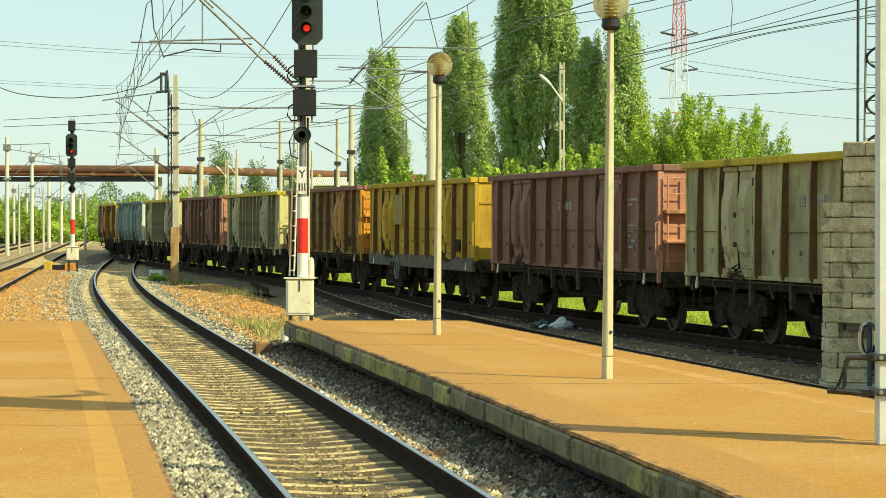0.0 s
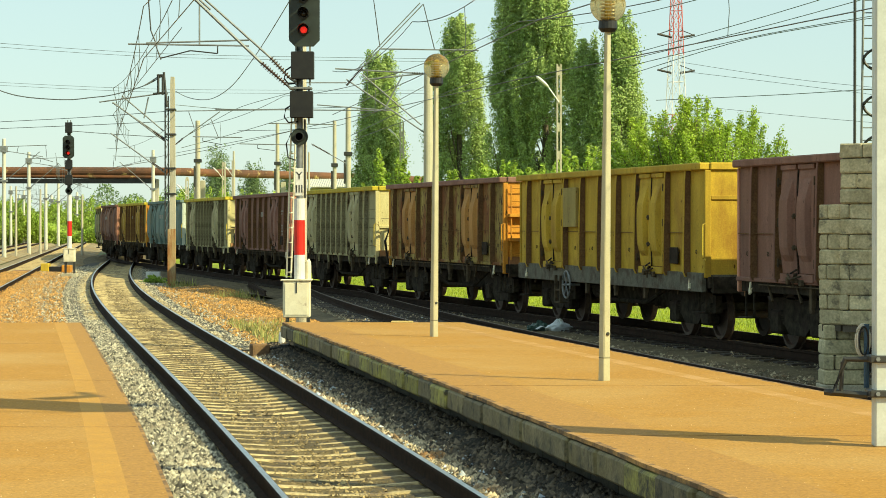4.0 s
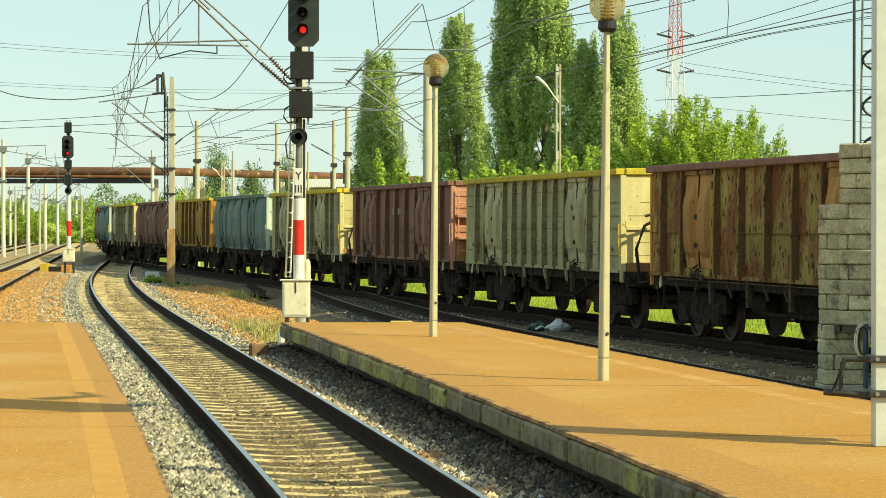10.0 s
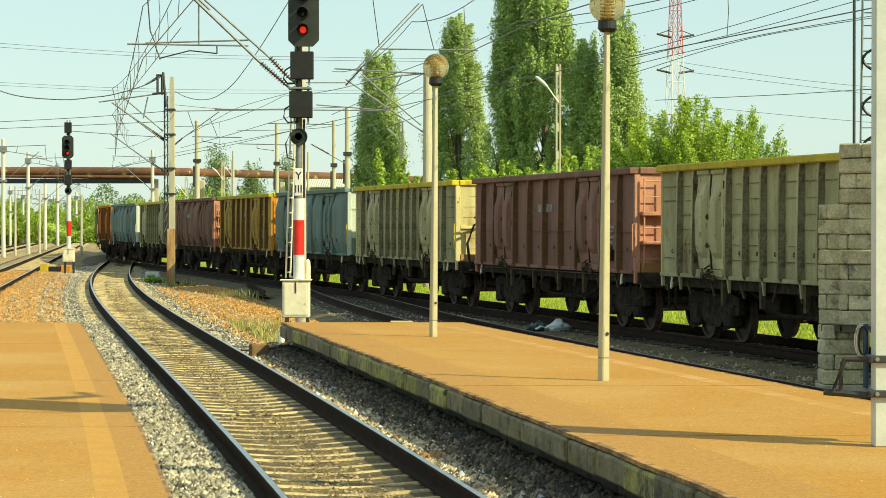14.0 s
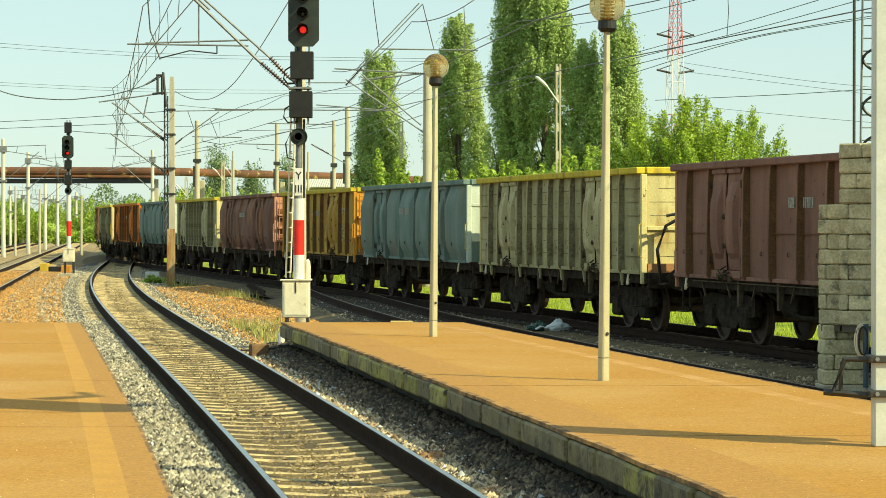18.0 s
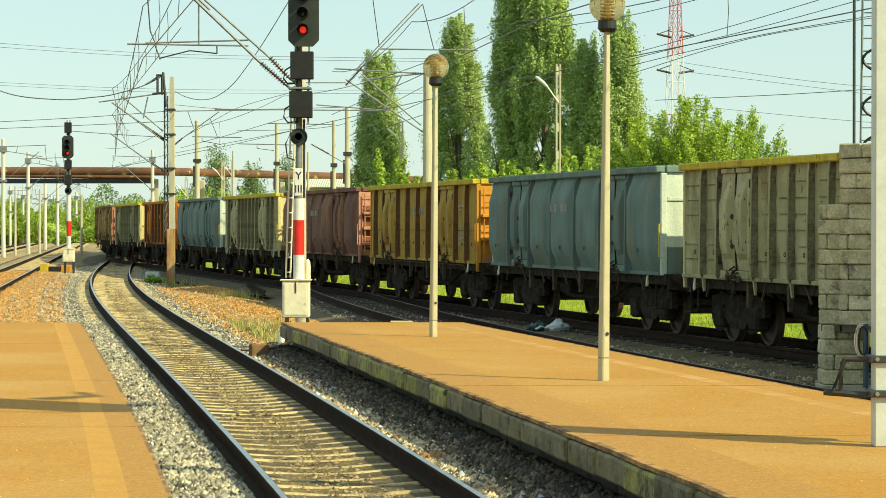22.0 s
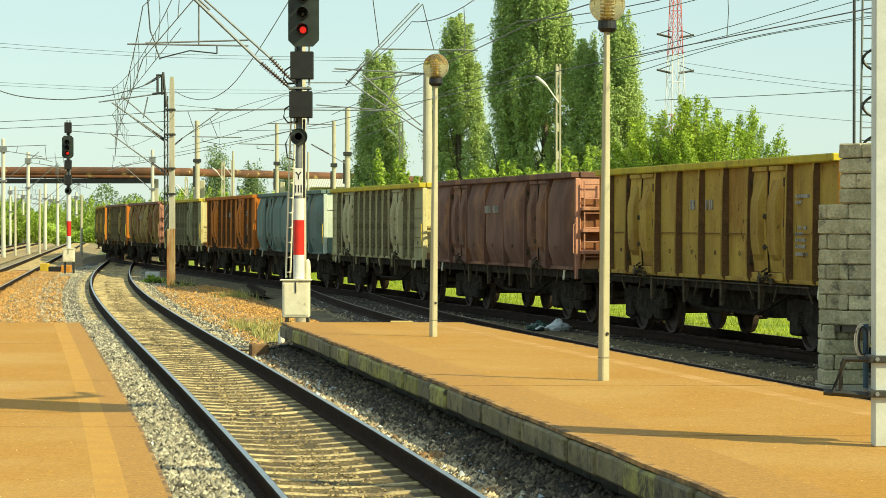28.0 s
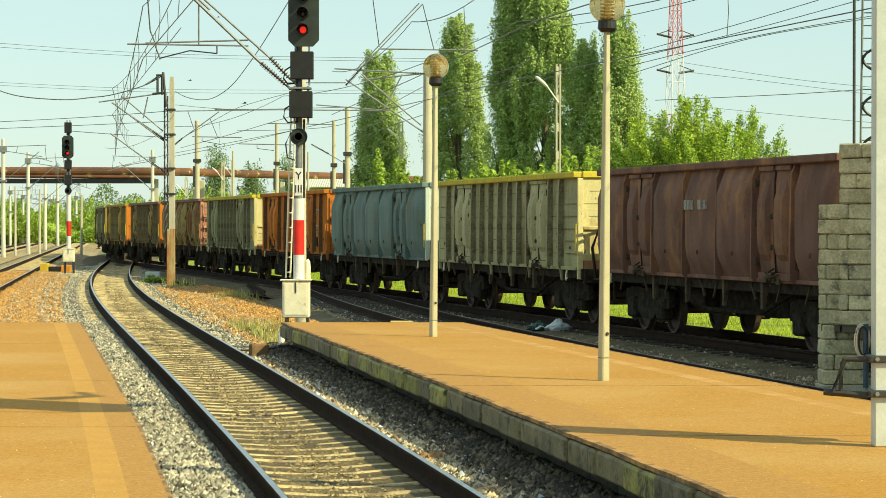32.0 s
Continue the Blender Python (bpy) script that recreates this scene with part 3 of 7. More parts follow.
# these stones are coloured darker for the shadow below the platform edge
stones("shaded_oily_stones", along(x_one, 14, 46.0, 9000, 1.3, 1.85, -0.18, -0.05, 1.4), 0.027, mat("shade_darkened_oily_stone", (0.17, 0.13, 0.08), (0.05, 0.04, 0.028), island=0.75, fine=30), "oily stones darkened with the platform's painted shade", "ballast stones")
np.random.seed(77)
gy = 12 + 33 * np.random.rand(1500) ** 1.5
gx = np.array([near_r(q) + 0.15 for q in gy]) + (np.array([far_edge(q) - near_r(q) for q in gy]) - 0.3) * np.random.rand(1500)
hy = 14 + 30 * np.random.rand(1200) ** 1.5
hx = np.array([near_l(q) for q in hy]) - 0.05 - 3.2 * np.random.rand(1200)
stones("platform_grit", np.stack([np.concatenate([gx, hx]), np.concatenate([gy, hy]), np.full(2700, PH + 0.002)], -1), 0.0055, mat("pale_grit", (0.66, 0.46, 0.24), (0.5, 0.3, 0.1), island=0.3), "pale grit scattered on the platforms", "grit")
stones("litter_scraps", np.concatenate([along(x_one, 15, 45, 240, 0.9, 1.6, -0.18, -0.13, 1.3), along(x_one, 15, 60, 40, -1.6, -0.9, -0.2, -0.18, 1.3), along(x_two, 40, 80, 60, -1.5, 1.5, -0.18, -0.18)]), 0.022,
       mat("pale_litter", (0.62, 0.64, 0.62), (0.4, 0.45, 0.5), island=0.4), "scattered pale paper and plastic scraps", "litter")
stones("infill_stones", along(x_one, 14, 90, 16000, -0.68, 0.68, -0.225, -0.225, 1.6), 0.02,
       mat("ochre_stone", (0.34, 0.25, 0.11), (0.18, 0.13, 0.065), island=0.6), "ochre pebbles between the rails", "pebbles")
stones("orange_stones", np.concatenate([along(x_one, 46, 120, 26000, -7.5, -4.5, -0.27, -0.145, 1.4), along(x_one, 46, 120, 24000, -4.5, -2.4, -0.15, -0.19, 1.4), along(x_one, 46, 120, 1800, -2.4, -1.7, -0.2, -0.2, 1.4), along(x_one, 47, 92, 12000, 2.2, 3.3, -0.23, -0.155, 1.2), along(x_one, 47, 92, 9000, 3.3, 4.2, -0.155, -0.3, 1.2), along(x_one, 47, 92, 1200, 1.5, 2.2, -0.2, -0.22, 1.2)]), 0.034, M_ORANGE,
       "loose rusty orange gravel stones", "gravel stones")


# ---- the freight train ----
def paint(name, a, b, rust=(0.2, 0.1, 0.05), cut=(0.56, 0.72), chip=(0.64, 0.67)):
    return mat(name, a, b, rough=0.78, spec=0.16, scale=1.6, fine=34, bump=0.3, dist=0.008, c=rust, c_scale=1.3, c_cut=cut, stretch=(1, 1, 0.5), chips=tuple(q * 0.35 for q in rust), chip_scale=11.0, chip_cut=chip,
               grain=0.14, shift=True, streak=0.16, vary=0.09)


P_GREY = paint("faded_grey_green_paint", (0.464, 0.435, 0.232), (0.348, 0.325, 0.174), rust=(0.2, 0.15, 0.07), cut=(0.52, 0.7), chip=(0.64, 0.68))
P_MAROON = paint("faded_maroon_paint", (0.29, 0.158, 0.118), (0.205, 0.108, 0.08), rust=(0.25, 0.135, 0.09), cut=(0.5, 0.7))
P_WINE = paint("dark_wine_paint", (0.22, 0.118, 0.086), (0.145, 0.076, 0.056), rust=(0.33, 0.165, 0.08), cut=(0.5, 0.66))
P_YELLOW = paint("dirty_yellow_paint", (0.56, 0.38, 0.048), (0.43, 0.285, 0.038), rust=(0.34, 0.19, 0.03), cut=(0.54, 0.7))
P_BROWN = paint("rusty_ochre_paint", (0.38, 0.295, 0.085), (0.265, 0.19, 0.056), rust=(0.21, 0.085, 0.03), cut=(0.46, 0.58), chip=(0.55, 0.6))
P_OCHRE = paint("ochre_brown_paint", (0.49, 0.335, 0.07), (0.37, 0.24, 0.052), rust=(0.3, 0.16, 0.035), cut=(0.5, 0.66), chip=(0.62, 0.66))
P_BLUE = paint("grey_blue_paint", (0.185, 0.255, 0.225), (0.132, 0.19, 0.168), rust=(0.2, 0.19, 0.13), cut=(0.5, 0.74), chip=(0.65, 0.69))
P_ORANGE = paint("burnt_orange_paint", (0.58, 0.2, 0.03), (0.44, 0.145, 0.025))
# cream, salmon, pale and amber are end colours with the sunlight painted in
P_LITCREAM = paint("sunlit_cream_end_paint", (0.68, 0.6, 0.3), (0.58, 0.5, 0.23), rust=(0.42, 0.28, 0.1), cut=(0.56, 0.68))
P_LITSALMON = paint("sunlit_salmon_end_paint", (0.6, 0.31, 0.2), (0.48, 0.23, 0.15))
P_LITPALE = paint("sunlit_pale_end_paint", (0.62, 0.67, 0.57), (0.5, 0.56, 0.48), rust=(0.3, 0.31, 0.26), cut=(0.58, 0.74), chip=(0.68, 0.72))
P_OLIVE = paint("olive_grey_paint", (0.348, 0.336, 0.174), (0.255, 0.249, 0.133), rust=(0.17, 0.12, 0.06))
P_RIMYEL = paint("yellow_rim_paint", (0.64, 0.5, 0.05), (0.5, 0.4, 0.06), cut=(0.58, 0.7))
P_LITAMBER = paint("sunlit_amber_end_paint", (0.66, 0.32, 0.05), (0.54, 0.24, 0.04), rust=(0.45, 0.2, 0.06), cut=(0.54, 0.66))
P_PLATE = paint("weathered_plate_paint", (0.42, 0.34, 0.11), (0.34, 0.27, 0.09))

P_GREYDOOR = paint('chipped_grey_door_paint', (0.51, 0.47, 0.267), (0.394, 0.36, 0.197), rust=(0.22, 0.15, 0.07), chip=(0.61, 0.64))
P_DOOR = paint('rust_orange_door_paint', (0.487, 0.267, 0.0812), (0.383, 0.197, 0.0638))
P_ENDRUST = paint('rusted_sill_paint', (0.42, 0.23, 0.1), (0.3, 0.15, 0.07))
M_BRACKET = mat('grimy_grey_steel', (0.12, 0.092, 0.056), (0.05, 0.04, 0.026), rough=0.9, spec=0.1)
M_STENCIL = mat('worn_white_stencil', (0.42, 0.4, 0.34), (0.3, 0.29, 0.25), scale=20, c=(0.24, 0.2, 0.16), c_scale=14, c_cut=(0.5, 0.62))
BODY, FLOOR, TOP, HALF = 6.27, 1.16, 3.17, 1.42
BOGIE, AXLE, WHEEL_R = 4.5, 0.9, 0.46


def wheel_shape():
    s = Shape()
    for y in (-0.75, 0.75):
        q = 1 if y > 0 else -1
        s.lathe([(0.1, y - 0.09 * q), (0.12, y - 0.02 * q), (0.38, y - 0.03 * q), (0.40, y - 0.07 * q), (0.49, y - 0.065 * q), (0.49, y - 0.04 * q), (0.462, y - 0.03 * q),
                 (0.458, y + 0.06 * q), (0.40, y + 0.065 * q), (0.38, y + 0.01 * q), (0.13, y + 0.03 * q), (0.11, y + 0.1 * q)], 24, axis="y")
    s.lathe([(0.075, -0.98), (0.08, -0.6), (0.08, 0.6), (0.075, 0.98)], 12, axis="y")
    return s


WHEELSET = wheel_shape().mesh("wheelset", M_WHEEL)


def bogie_shape():
    s = Shape()
    for y in (-0.98, 0.98):
        s.sweep([[(x, y - 0.06, z0), (x, y + 0.06, z0), (x, y + 0.06, z1), (x, y - 0.06, z1)]
                 for x, z0, z1 in ((-1.35, 0.5, 0.8), (-0.95, 0.44, 0.86), (-0.6, 0.42, 0.86), (-0.35, 0.26, 0.84), (0.35, 0.26, 0.84), (0.6, 0.42, 0.86), (0.95, 0.44, 0.86), (1.35, 0.5, 0.8))])
        for x in (-AXLE, AXLE):
            s.cbox(x - 0.22, x + 0.22, y - 0.12, y + 0.12, 0.26, 0.66, 0.04)
    s.cbox(-0.2, 0.2, -1.05, 1.05, 0.45, 0.85, 0.03)
    for x in (-1.25, 1.25):
        s.cbox(x - 0.05, x + 0.05, -1.0, 1.0, 0.55, 0.68, 0.01)
    return s


def spring_shape():
    s = Shape()
    pts = [(0.075 * math.cos(a * 0.9), 0.075 * math.sin(a * 0.9), 0.6 + 0.2 * a / 35) for a in range(36)]
    return s.tube(pts, 0.016, 5)


BOGIE_MESH, SPRING_MESH = bogie_shape().mesh("bogie", M_UNDER), spring_shape().mesh("spring", M_UNDER)
BUFFER = Shape().lathe([(0.08, 0), (0.1, 0.02), (0.1, 0.28), (0.07, 0.3), (0.07, 0.5), (0.2, 0.52), (0.215, 0.56), (0.19, 0.585), (0.05, 0.6)], 16, axis="x").mesh("buffer", M_UNDER)
HOOK = Shape().tube([(0, 0, 0), (0.25, 0, 0.0), (0.36, 0, 0.06), (0.4, 0, 0.13)], 0.035, 6).cbox(-0.02, 0.05, -0.12, 0.12, -0.12, 0.12, 0.01).mesh("coupling_hook", M_UNDER)
HOSE = Shape().tube([(0, 0, 0), (0.2, 0.02, -0.08), (0.36, 0.05, -0.3), (0.3, 0.07, -0.5), (0.12, 0.08, -0.56)], 0.025, 6).mesh("brake_hose", M_BLACK)
STEP = Shape().cbox(-0.2, 0.2, -0.03, 0.22, 0.0, 0.025, 0.006).box(-0.2, -0.18, 0.1, 0.14, 0, 0.5).box(0.18, 0.2, 0.1, 0.14, 0, 0.5).mesh("step", M_UNDER)


def under_shape():
    s = Shape()
    for y in (-1.3, 1.3):
        s.cbox(-6.4, 6.4, y - 0.06, y + 0.06, 0.95, FLOOR - 0.004, 0.01)
    s.cbox(-6.4, 6.4, -0.35, -0.2, 0.85, FLOOR - 0.004, 0.01).cbox(-6.4, 6.4, 0.2, 0.35, 0.85, FLOOR - 0.004, 0.01)
    for x in (-6.4, 6.4):
        s.cbox(x - 0.06, x + 0.06, -1.3, 1.3, 0.86, FLOOR - 0.004, 0.01)
    for x in (-3.1, -1.6, 0, 1.6, 3.1):
        s.cbox(x - 0.05, x + 0.05, -1.25, 1.25, 0.92, FLOOR - 0.004, 0.01)
    s.sweep([[(x, -0.6, z), (x, 0.6, z), (x, 0.7, 1.1), (x, -0.7, 1.1)] for x, z in ((-6.3, 0.86), (-3.3, 0.8), (-2.9, 0.49), (2.9, 0.49), (3.3, 0.8), (6.3, 0.86))])
    for y in (-0.9, 0.9):
        s.tube([(-3.0, y, 0.95), (-1.4, y, 0.55), (1.4, y, 0.55), (3.0, y, 0.95)], 0.04, 6)
    return s


UNDER_MESH = under_shape().mesh("underframe", M_UNDER)
TANK = Shape().lathe([(0.02, -0.45), (0.17, -0.42), (0.19, -0.35), (0.19, 0.35), (0.17, 0.42), (0.02, 0.45)], 14, axis="x").mesh("air_tank", M_UNDER)
RIGGING = (Shape().tube([(-3.4, 0.4, 0.72), (3.4, 0.4, 0.72)], 0.03, 6).tube([(-1.2, -0.3, 0.7), (-1.2, 1.0, 0.7)], 0.03, 6).tube([(1.2, -0.3, 0.7), (1.2, 1.0, 0.7)], 0.03, 6)
           .cbox(-0.35, 0.35, -0.2, 0.25, 0.42, 0.86, 0.03).tube([(0.3, 0, 0.6), (1.2, 0, 0.7)], 0.05, 8)).mesh("brake_rigging", M_UNDER)
SAFE = Shape().tube([(0, 0, 0), (0, -0.06, -0.03), (0, -0.06, -0.62), (0, 0, -0.65)], 0.014, 6)


# grime for seams; on the rib webs it also paints their shade
M_SHADEGRIME = mat("rusty_grime_and_shade", (0.19, 0.11, 0.05), (0.12, 0.07, 0.036), rough=0.95, fine=30, c=(0.16, 0.1, 0.05), c_scale=3, spec=0.1)
M_GREYSHADEGRIME = mat("grey_grime_and_shade", (0.27, 0.245, 0.15), (0.19, 0.17, 0.1), rough=0.95, fine=30, c=(0.12, 0.09, 0.055), c_scale=3, spec=0.1)


def web_mesh(material):
    prof = ((FLOOR - 0.015, 0.1), (FLOOR + 0.06, 0.135), (FLOOR + 0.6, 0.135), (TOP - 0.3, 0.115), (TOP - 0.135, 0.1))
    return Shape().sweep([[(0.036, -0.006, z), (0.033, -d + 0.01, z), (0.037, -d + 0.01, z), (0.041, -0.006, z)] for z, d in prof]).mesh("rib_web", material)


M_GREYSILL = mat("dark_grey_sill_paint", (0.13, 0.125, 0.09), (0.09, 0.085, 0.06), fine=40, c=(0.07, 0.05, 0.03), c_scale=3)
LASHING = Shape().tube([(0.035 * math.cos(a * math.pi / 6), -0.02, 0.035 * math.sin(a * math.pi / 6)) for a in range(-9, 4)], 0.007, 5).mesh("lashing_ring", M_BRACKET)
WEB, GREY_WEB = web_mesh(M_SHADEGRIME), web_mesh(M_GREYSHADEGRIME)
ROPEHOOK = Shape().tube([(0, 0, 0), (0, -0.02, -0.14), (0.03, -0.03, -0.2), (0.09, -0.03, -0.17), (0.1, -0.03, -0.1)], 0.022, 6).mesh("rope_hook", M_CABINET)
STRUT = Shape().cbox(-0.02, 0.02, -0.02, 0.02, -0.36, 0.0, 0.005).mesh("sill_strut", M_BRACKET)
LOCK = Shape().cbox(-0.1, 0.1, -0.02, 0.03, -0.02, 0.02, 0.008).cbox(-0.03, 0.03, -0.035, 0.0, -0.045, 0.045, 0.01).mesh("lock_bracket", M_BRACKET)
LATCH = (Shape().cbox(-0.12, 0.12, -0.01, 0.06, -0.03, 0.03, 0.01).tube([(-0.3, 0.0, 0.1), (-0.05, -0.05, 0.02), (0.3, -0.01, 0.08)], 0.018, 5)
         .tube([(0.02, -0.03, -0.1), (0.05, -0.03, 0.07), (0.12, -0.03, 0.12)], 0.015, 5).cbox(-0.34, -0.24, -0.02, 0.04, -0.06, 0.06, 0.01).cbox(0.22, 0.34, -0.02, 0.04, -0.08, 0.02, 0.01)).mesh("door_latch", M_BRACKET)
HINGE = Shape().cbox(-0.04, 0.04, -0.015, 0.06, -0.04, 0.04, 0.01).lathe([(0.018, -0.07), (0.018, 0.07)], 8, at=(0.025, -0.02, 0)).mesh("hinge", M_BRACKET)


def wagon(spec):
    """An open bogie wagon: near side -y, running end +x."""
    kind, side_m, end_m, rim_m, label = spec["kind"], spec["side"], spec["end"], spec["rim"], spec["label"]
    w = thing("open_wagon", label, "freight wagon", group="open wagons of the freight train")
    if kind == "bulged":
        cuts = [-BODY + i * 2 * BODY / 7 for i in range(8)]
        doors, bulge = (1, 5), 0.19
    elif kind == "wide":
        cuts = [-6.27, -5.45, -4.3, -2.5, -1.25, 0.0, 1.25, 2.5, 4.3, 5.45, 6.27]
        doors, bulge = (2, 7), 0.03
    else:
        cuts = [-6.27, -5.15, -4.3, -2.55, -1.7, -0.85, 0.0, 0.85, 1.7, 2.55, 4.3, 5.15, 6.27]
        doors, bulge = (2, 9), 0.012
    rng, door_m = random.Random(spec["seed"]), spec.get("door", P_GREYDOOR if side_m == P_GREY else side_m)
    nz = 11
    for side in (-1, 1):
        for i in range(len(cuts) - 1):
            x0, x1 = cuts[i], cuts[i + 1]
            if i in doors and side < 0:
                mid = (x0 + x1) / 2
                for a, c in ((x0 + 0.16, mid - 0.035), (mid + 0.035, x1 - 0.16)):
                    s, rings, inner = Shape(), [], []
                    for j in range(nz + 1):
                        q = j / nz
                        z = FLOOR + 0.14 + (TOP - 0.3 - FLOOR) * q
                        o = HALF + 0.01 + 0.05 * math.sin(math.pi * q) ** 0.6
                        rings.append([(a, -HALF + 0.05, z), (a + 0.015, -o, z), (c - 0.015, -o, z), (c, -HALF + 0.05, z)])
                        zi = FLOOR + 0.3 + (TOP - 0.62 - FLOOR) * q
                        oi = o + 0.004 + 0.085 * min(1.0, 0.05 + q / 0.12, 0.05 + (1 - q) / 0.3)
                        inner.append([(a + 0.1, -o + 0.03, zi), (a + 0.17, -oi, zi), (c - 0.17, -oi, zi), (c - 0.1, -o + 0.03, zi)])
                    leaf = part("door_leaf", s.sweep(rings), door_m, w)
                    part("door_pressing", Shape().sweep(inner), door_m, leaf)
                    part("door_sill", Shape().cbox(a + 0.02, c - 0.02, -HALF - 0.07, -HALF - 0.02, FLOOR + 0.0, FLOOR + 0.13, 0.008), side_m, leaf)
                    part("door_head", Shape().cbox(a + 0.02, c - 0.02, -HALF - 0.06, -HALF - 0.01, TOP - 0.22, TOP - 0.14, 0.008), side_m, leaf)
                bar = Shape().tube([(mid, -HALF - 0.03, FLOOR + 0.12), (mid, -HALF - 0.05, 2.1), (mid, -HALF - 0.03, TOP - 0.16)], 0.013, 6)
                bar.cbox(mid - 0.05, mid + 0.05, -HALF - 0.1, -HALF - 0.04, FLOOR + 0.08, FLOOR + 0.14, 0.01).tube([(mid - 0.1, -HALF - 0.12, FLOOR + 0.14), (mid + 0.18, -HALF - 0.13, FLOOR + 0.2)], 0.016, 5)
                locks = part("door_bar", bar, M_UNDER, w, "dark steel locking bar")
                for z in (FLOOR + 0.55, FLOOR + 1.05):
                    part("lock_bracket", LOCK, None, locks, at=pose(mid, -HALF - 0.09, z))
                part("door_latch", LATCH, None, locks, at=pose(mid, -HALF - 0.1, FLOOR + 0.02))
                for x in (x0 + 0.1, x1 - 0.1):
                    for z in (FLOOR + 0.3, FLOOR + 0.95, FLOOR + 1.6):
                        part("hinge", HINGE, None, w, at=pose(x, -HALF - 0.06, z))
                part("door_back", Shape().box(x0 + 0.02, x1 - 0.02, -HALF + 0.03, -HALF + 0.045, FLOOR, TOP - 0.06), M_RUST, w)
                continue
            s, nx = Shape(), 10
            g = bulge * rng.uniform(0.85, 1.15)
            vs = []
            for j in range(nz + 1):
                for k in range(nx + 1):
                    u, q = k / nx, j / nz
                    o = HALF - 0.03 + g * min(1, math.sin(math.pi * u) * 3.0) * min(1, q / 0.22 + 0.05, (1 - q) / 0.26) if kind == "bulged" else HALF - 0.03 + g * math.sin(math.pi * u) ** 0.7 * math.sin(math.pi * q) + (0.008 * (j % 2) if kind == "flat" else 0)
                    vs.append((x0 + (x1 - x0) * u, side * o, FLOOR + (TOP - FLOOR - 0.05) * q))
            k1, m1 = nx + 1, (nx + 1) * (nz + 1)
            vs += [(x, y - side * 0.02, z) for x, y, z in vs[:m1]]
            fs = [(j * k1 + k, j * k1 + k + 1, (j + 1) * k1 + k + 1, (j + 1) * k1 + k) for j in range(nz) for k in range(nx)]
            fs += [tuple(m1 + q for q in f[::-1]) for f in fs]
            s.add(vs, fs)
            part("side_panel", s, side_m, w, smooth=kind != "flat")
        deep = 1.25 if kind == "bulged" else 1.0
        rib = Shape().sweep([[(-0.035, 0.0, z), (-0.03, -d * deep, z), (0.03, -d * deep, z), (0.035, 0.0, z)] for z, d in ((FLOOR - 0.02, 0.1), (FLOOR + 0.06, 0.135), (FLOOR + 0.6, 0.135), (TOP - 0.3, 0.115), (TOP - 0.13, 0.06 if deep > 1 else 0.1))])
        rib_me = rib.mesh("rib", side_m)
        foot = Shape().sweep([[(-0.03, -0.02, z), (-0.03, -0.02 - d, z), (0.03, -0.02 - d, z), (0.03, -0.02, z)] for z, d in ((FLOOR - 0.26, 0.03), (FLOOR - 0.025, 0.06))]).mesh("rib_foot", side_m)
        for n, x in enumerate(cuts[1:-1]):
            if side < 0 and kind == "flat" and n % 2 == 0:
                part("rib_foot", foot, None, w, at=pose(x, -HALF + 0.03, 0))
            rib_ob = part("rib", rib_me, None, w, at=pose(x, side * (HALF - 0.03), 0, 0, 0, 0 if side < 0 else 180))
            if side < 0:
                if kind != "bulged":
                    # thin dark plate: shade on the rib's side painted in, with some dirt
                    part("rib_web", WEB if kind == "wide" else GREY_WEB, None, rib_ob, "grimy rib web with painted shade")
        z0, z1, sm = (FLOOR - 0.28, FLOOR + 0.06, M_GREYSILL) if spec.get("wheel") else (FLOOR - 0.035, FLOOR + 0.035, side_m)
        sill = Shape().cbox(-BODY - 0.02, BODY + 0.02, -0.06, 0.03, z0, z1, 0.01).mesh("side_sill", sm)
        part("side_sill", sill, None, w, at=pose(0, side * (HALF - 0.02), 0, 0, 0, 0 if side < 0 else 180))
        if side < 0:
            for i in range(len(cuts) - 1):
                if i in doors or cuts[i + 1] - cuts[i] < 0.8:
                    continue
                xm = (cuts[i] + cuts[i + 1]) / 2
                yb = -HALF + 0.012 - (bulge * 0.92 if kind == "bulged" else bulge * 0.6)
                part("lashing_ring", LASHING, None, w, at=pose(xm + 0.1, yb, FLOOR + 0.43))
                if kind == "wide" and rng.random() < 0.85:
                    part("weld_seam", Shape().box(cuts[i] + 0.05, cuts[i + 1] - 0.05, -HALF + 0.005 - bulge, -HALF + 0.06, FLOOR + 0.76, FLOOR + 0.772), M_SHADEGRIME, w)
                if kind == "flat":
                    seams = Shape()
                    for z in np.arange(0.3, 1.8, 0.26):
                        if rng.random() < 0.8:
                            a, c = cuts[i] + 0.06 + rng.uniform(0, 0.25) * (rng.random() < 0.5), cuts[i + 1] - 0.05 - rng.uniform(0, 0.2) * (rng.random() < 0.5)
                            seams.box(a, c, -HALF + 0.01 - bulge, -HALF + 0.06, FLOOR + z, FLOOR + z + rng.uniform(0.01, 0.018))
                    if seams.v:
                        tagged(part("plank_seams", seams, M_GREYSHADEGRIME, w, "dark horizontal plank joints"), kind="stuff")
        if side < 0:
            if kind == "wide" and not spec.get("wheel"):
                part("side_rod", Shape().tube([(-5.2, -HALF - 0.03, 1.08), (5.2, -HALF - 0.03, 1.08)], 0.012, 6), M_BRACKET, w, "thin release rod along the sill")
            for x in (-5.6, 5.6):
                part("rope_hook", ROPEHOOK, None, w, "pale painted rope hook", at=pose(x, -HALF - 0.02, FLOOR - 0.04))
            for x in (-5.0, -3.7, -2.2, -0.4, 0.5, 2.2, 3.6, 4.9):
                part("sill_strut", STRUT, None, w, at=pose(x, -HALF + 0.06, FLOOR - 0.06, 0, rng.choice((-38, 35)), 0))
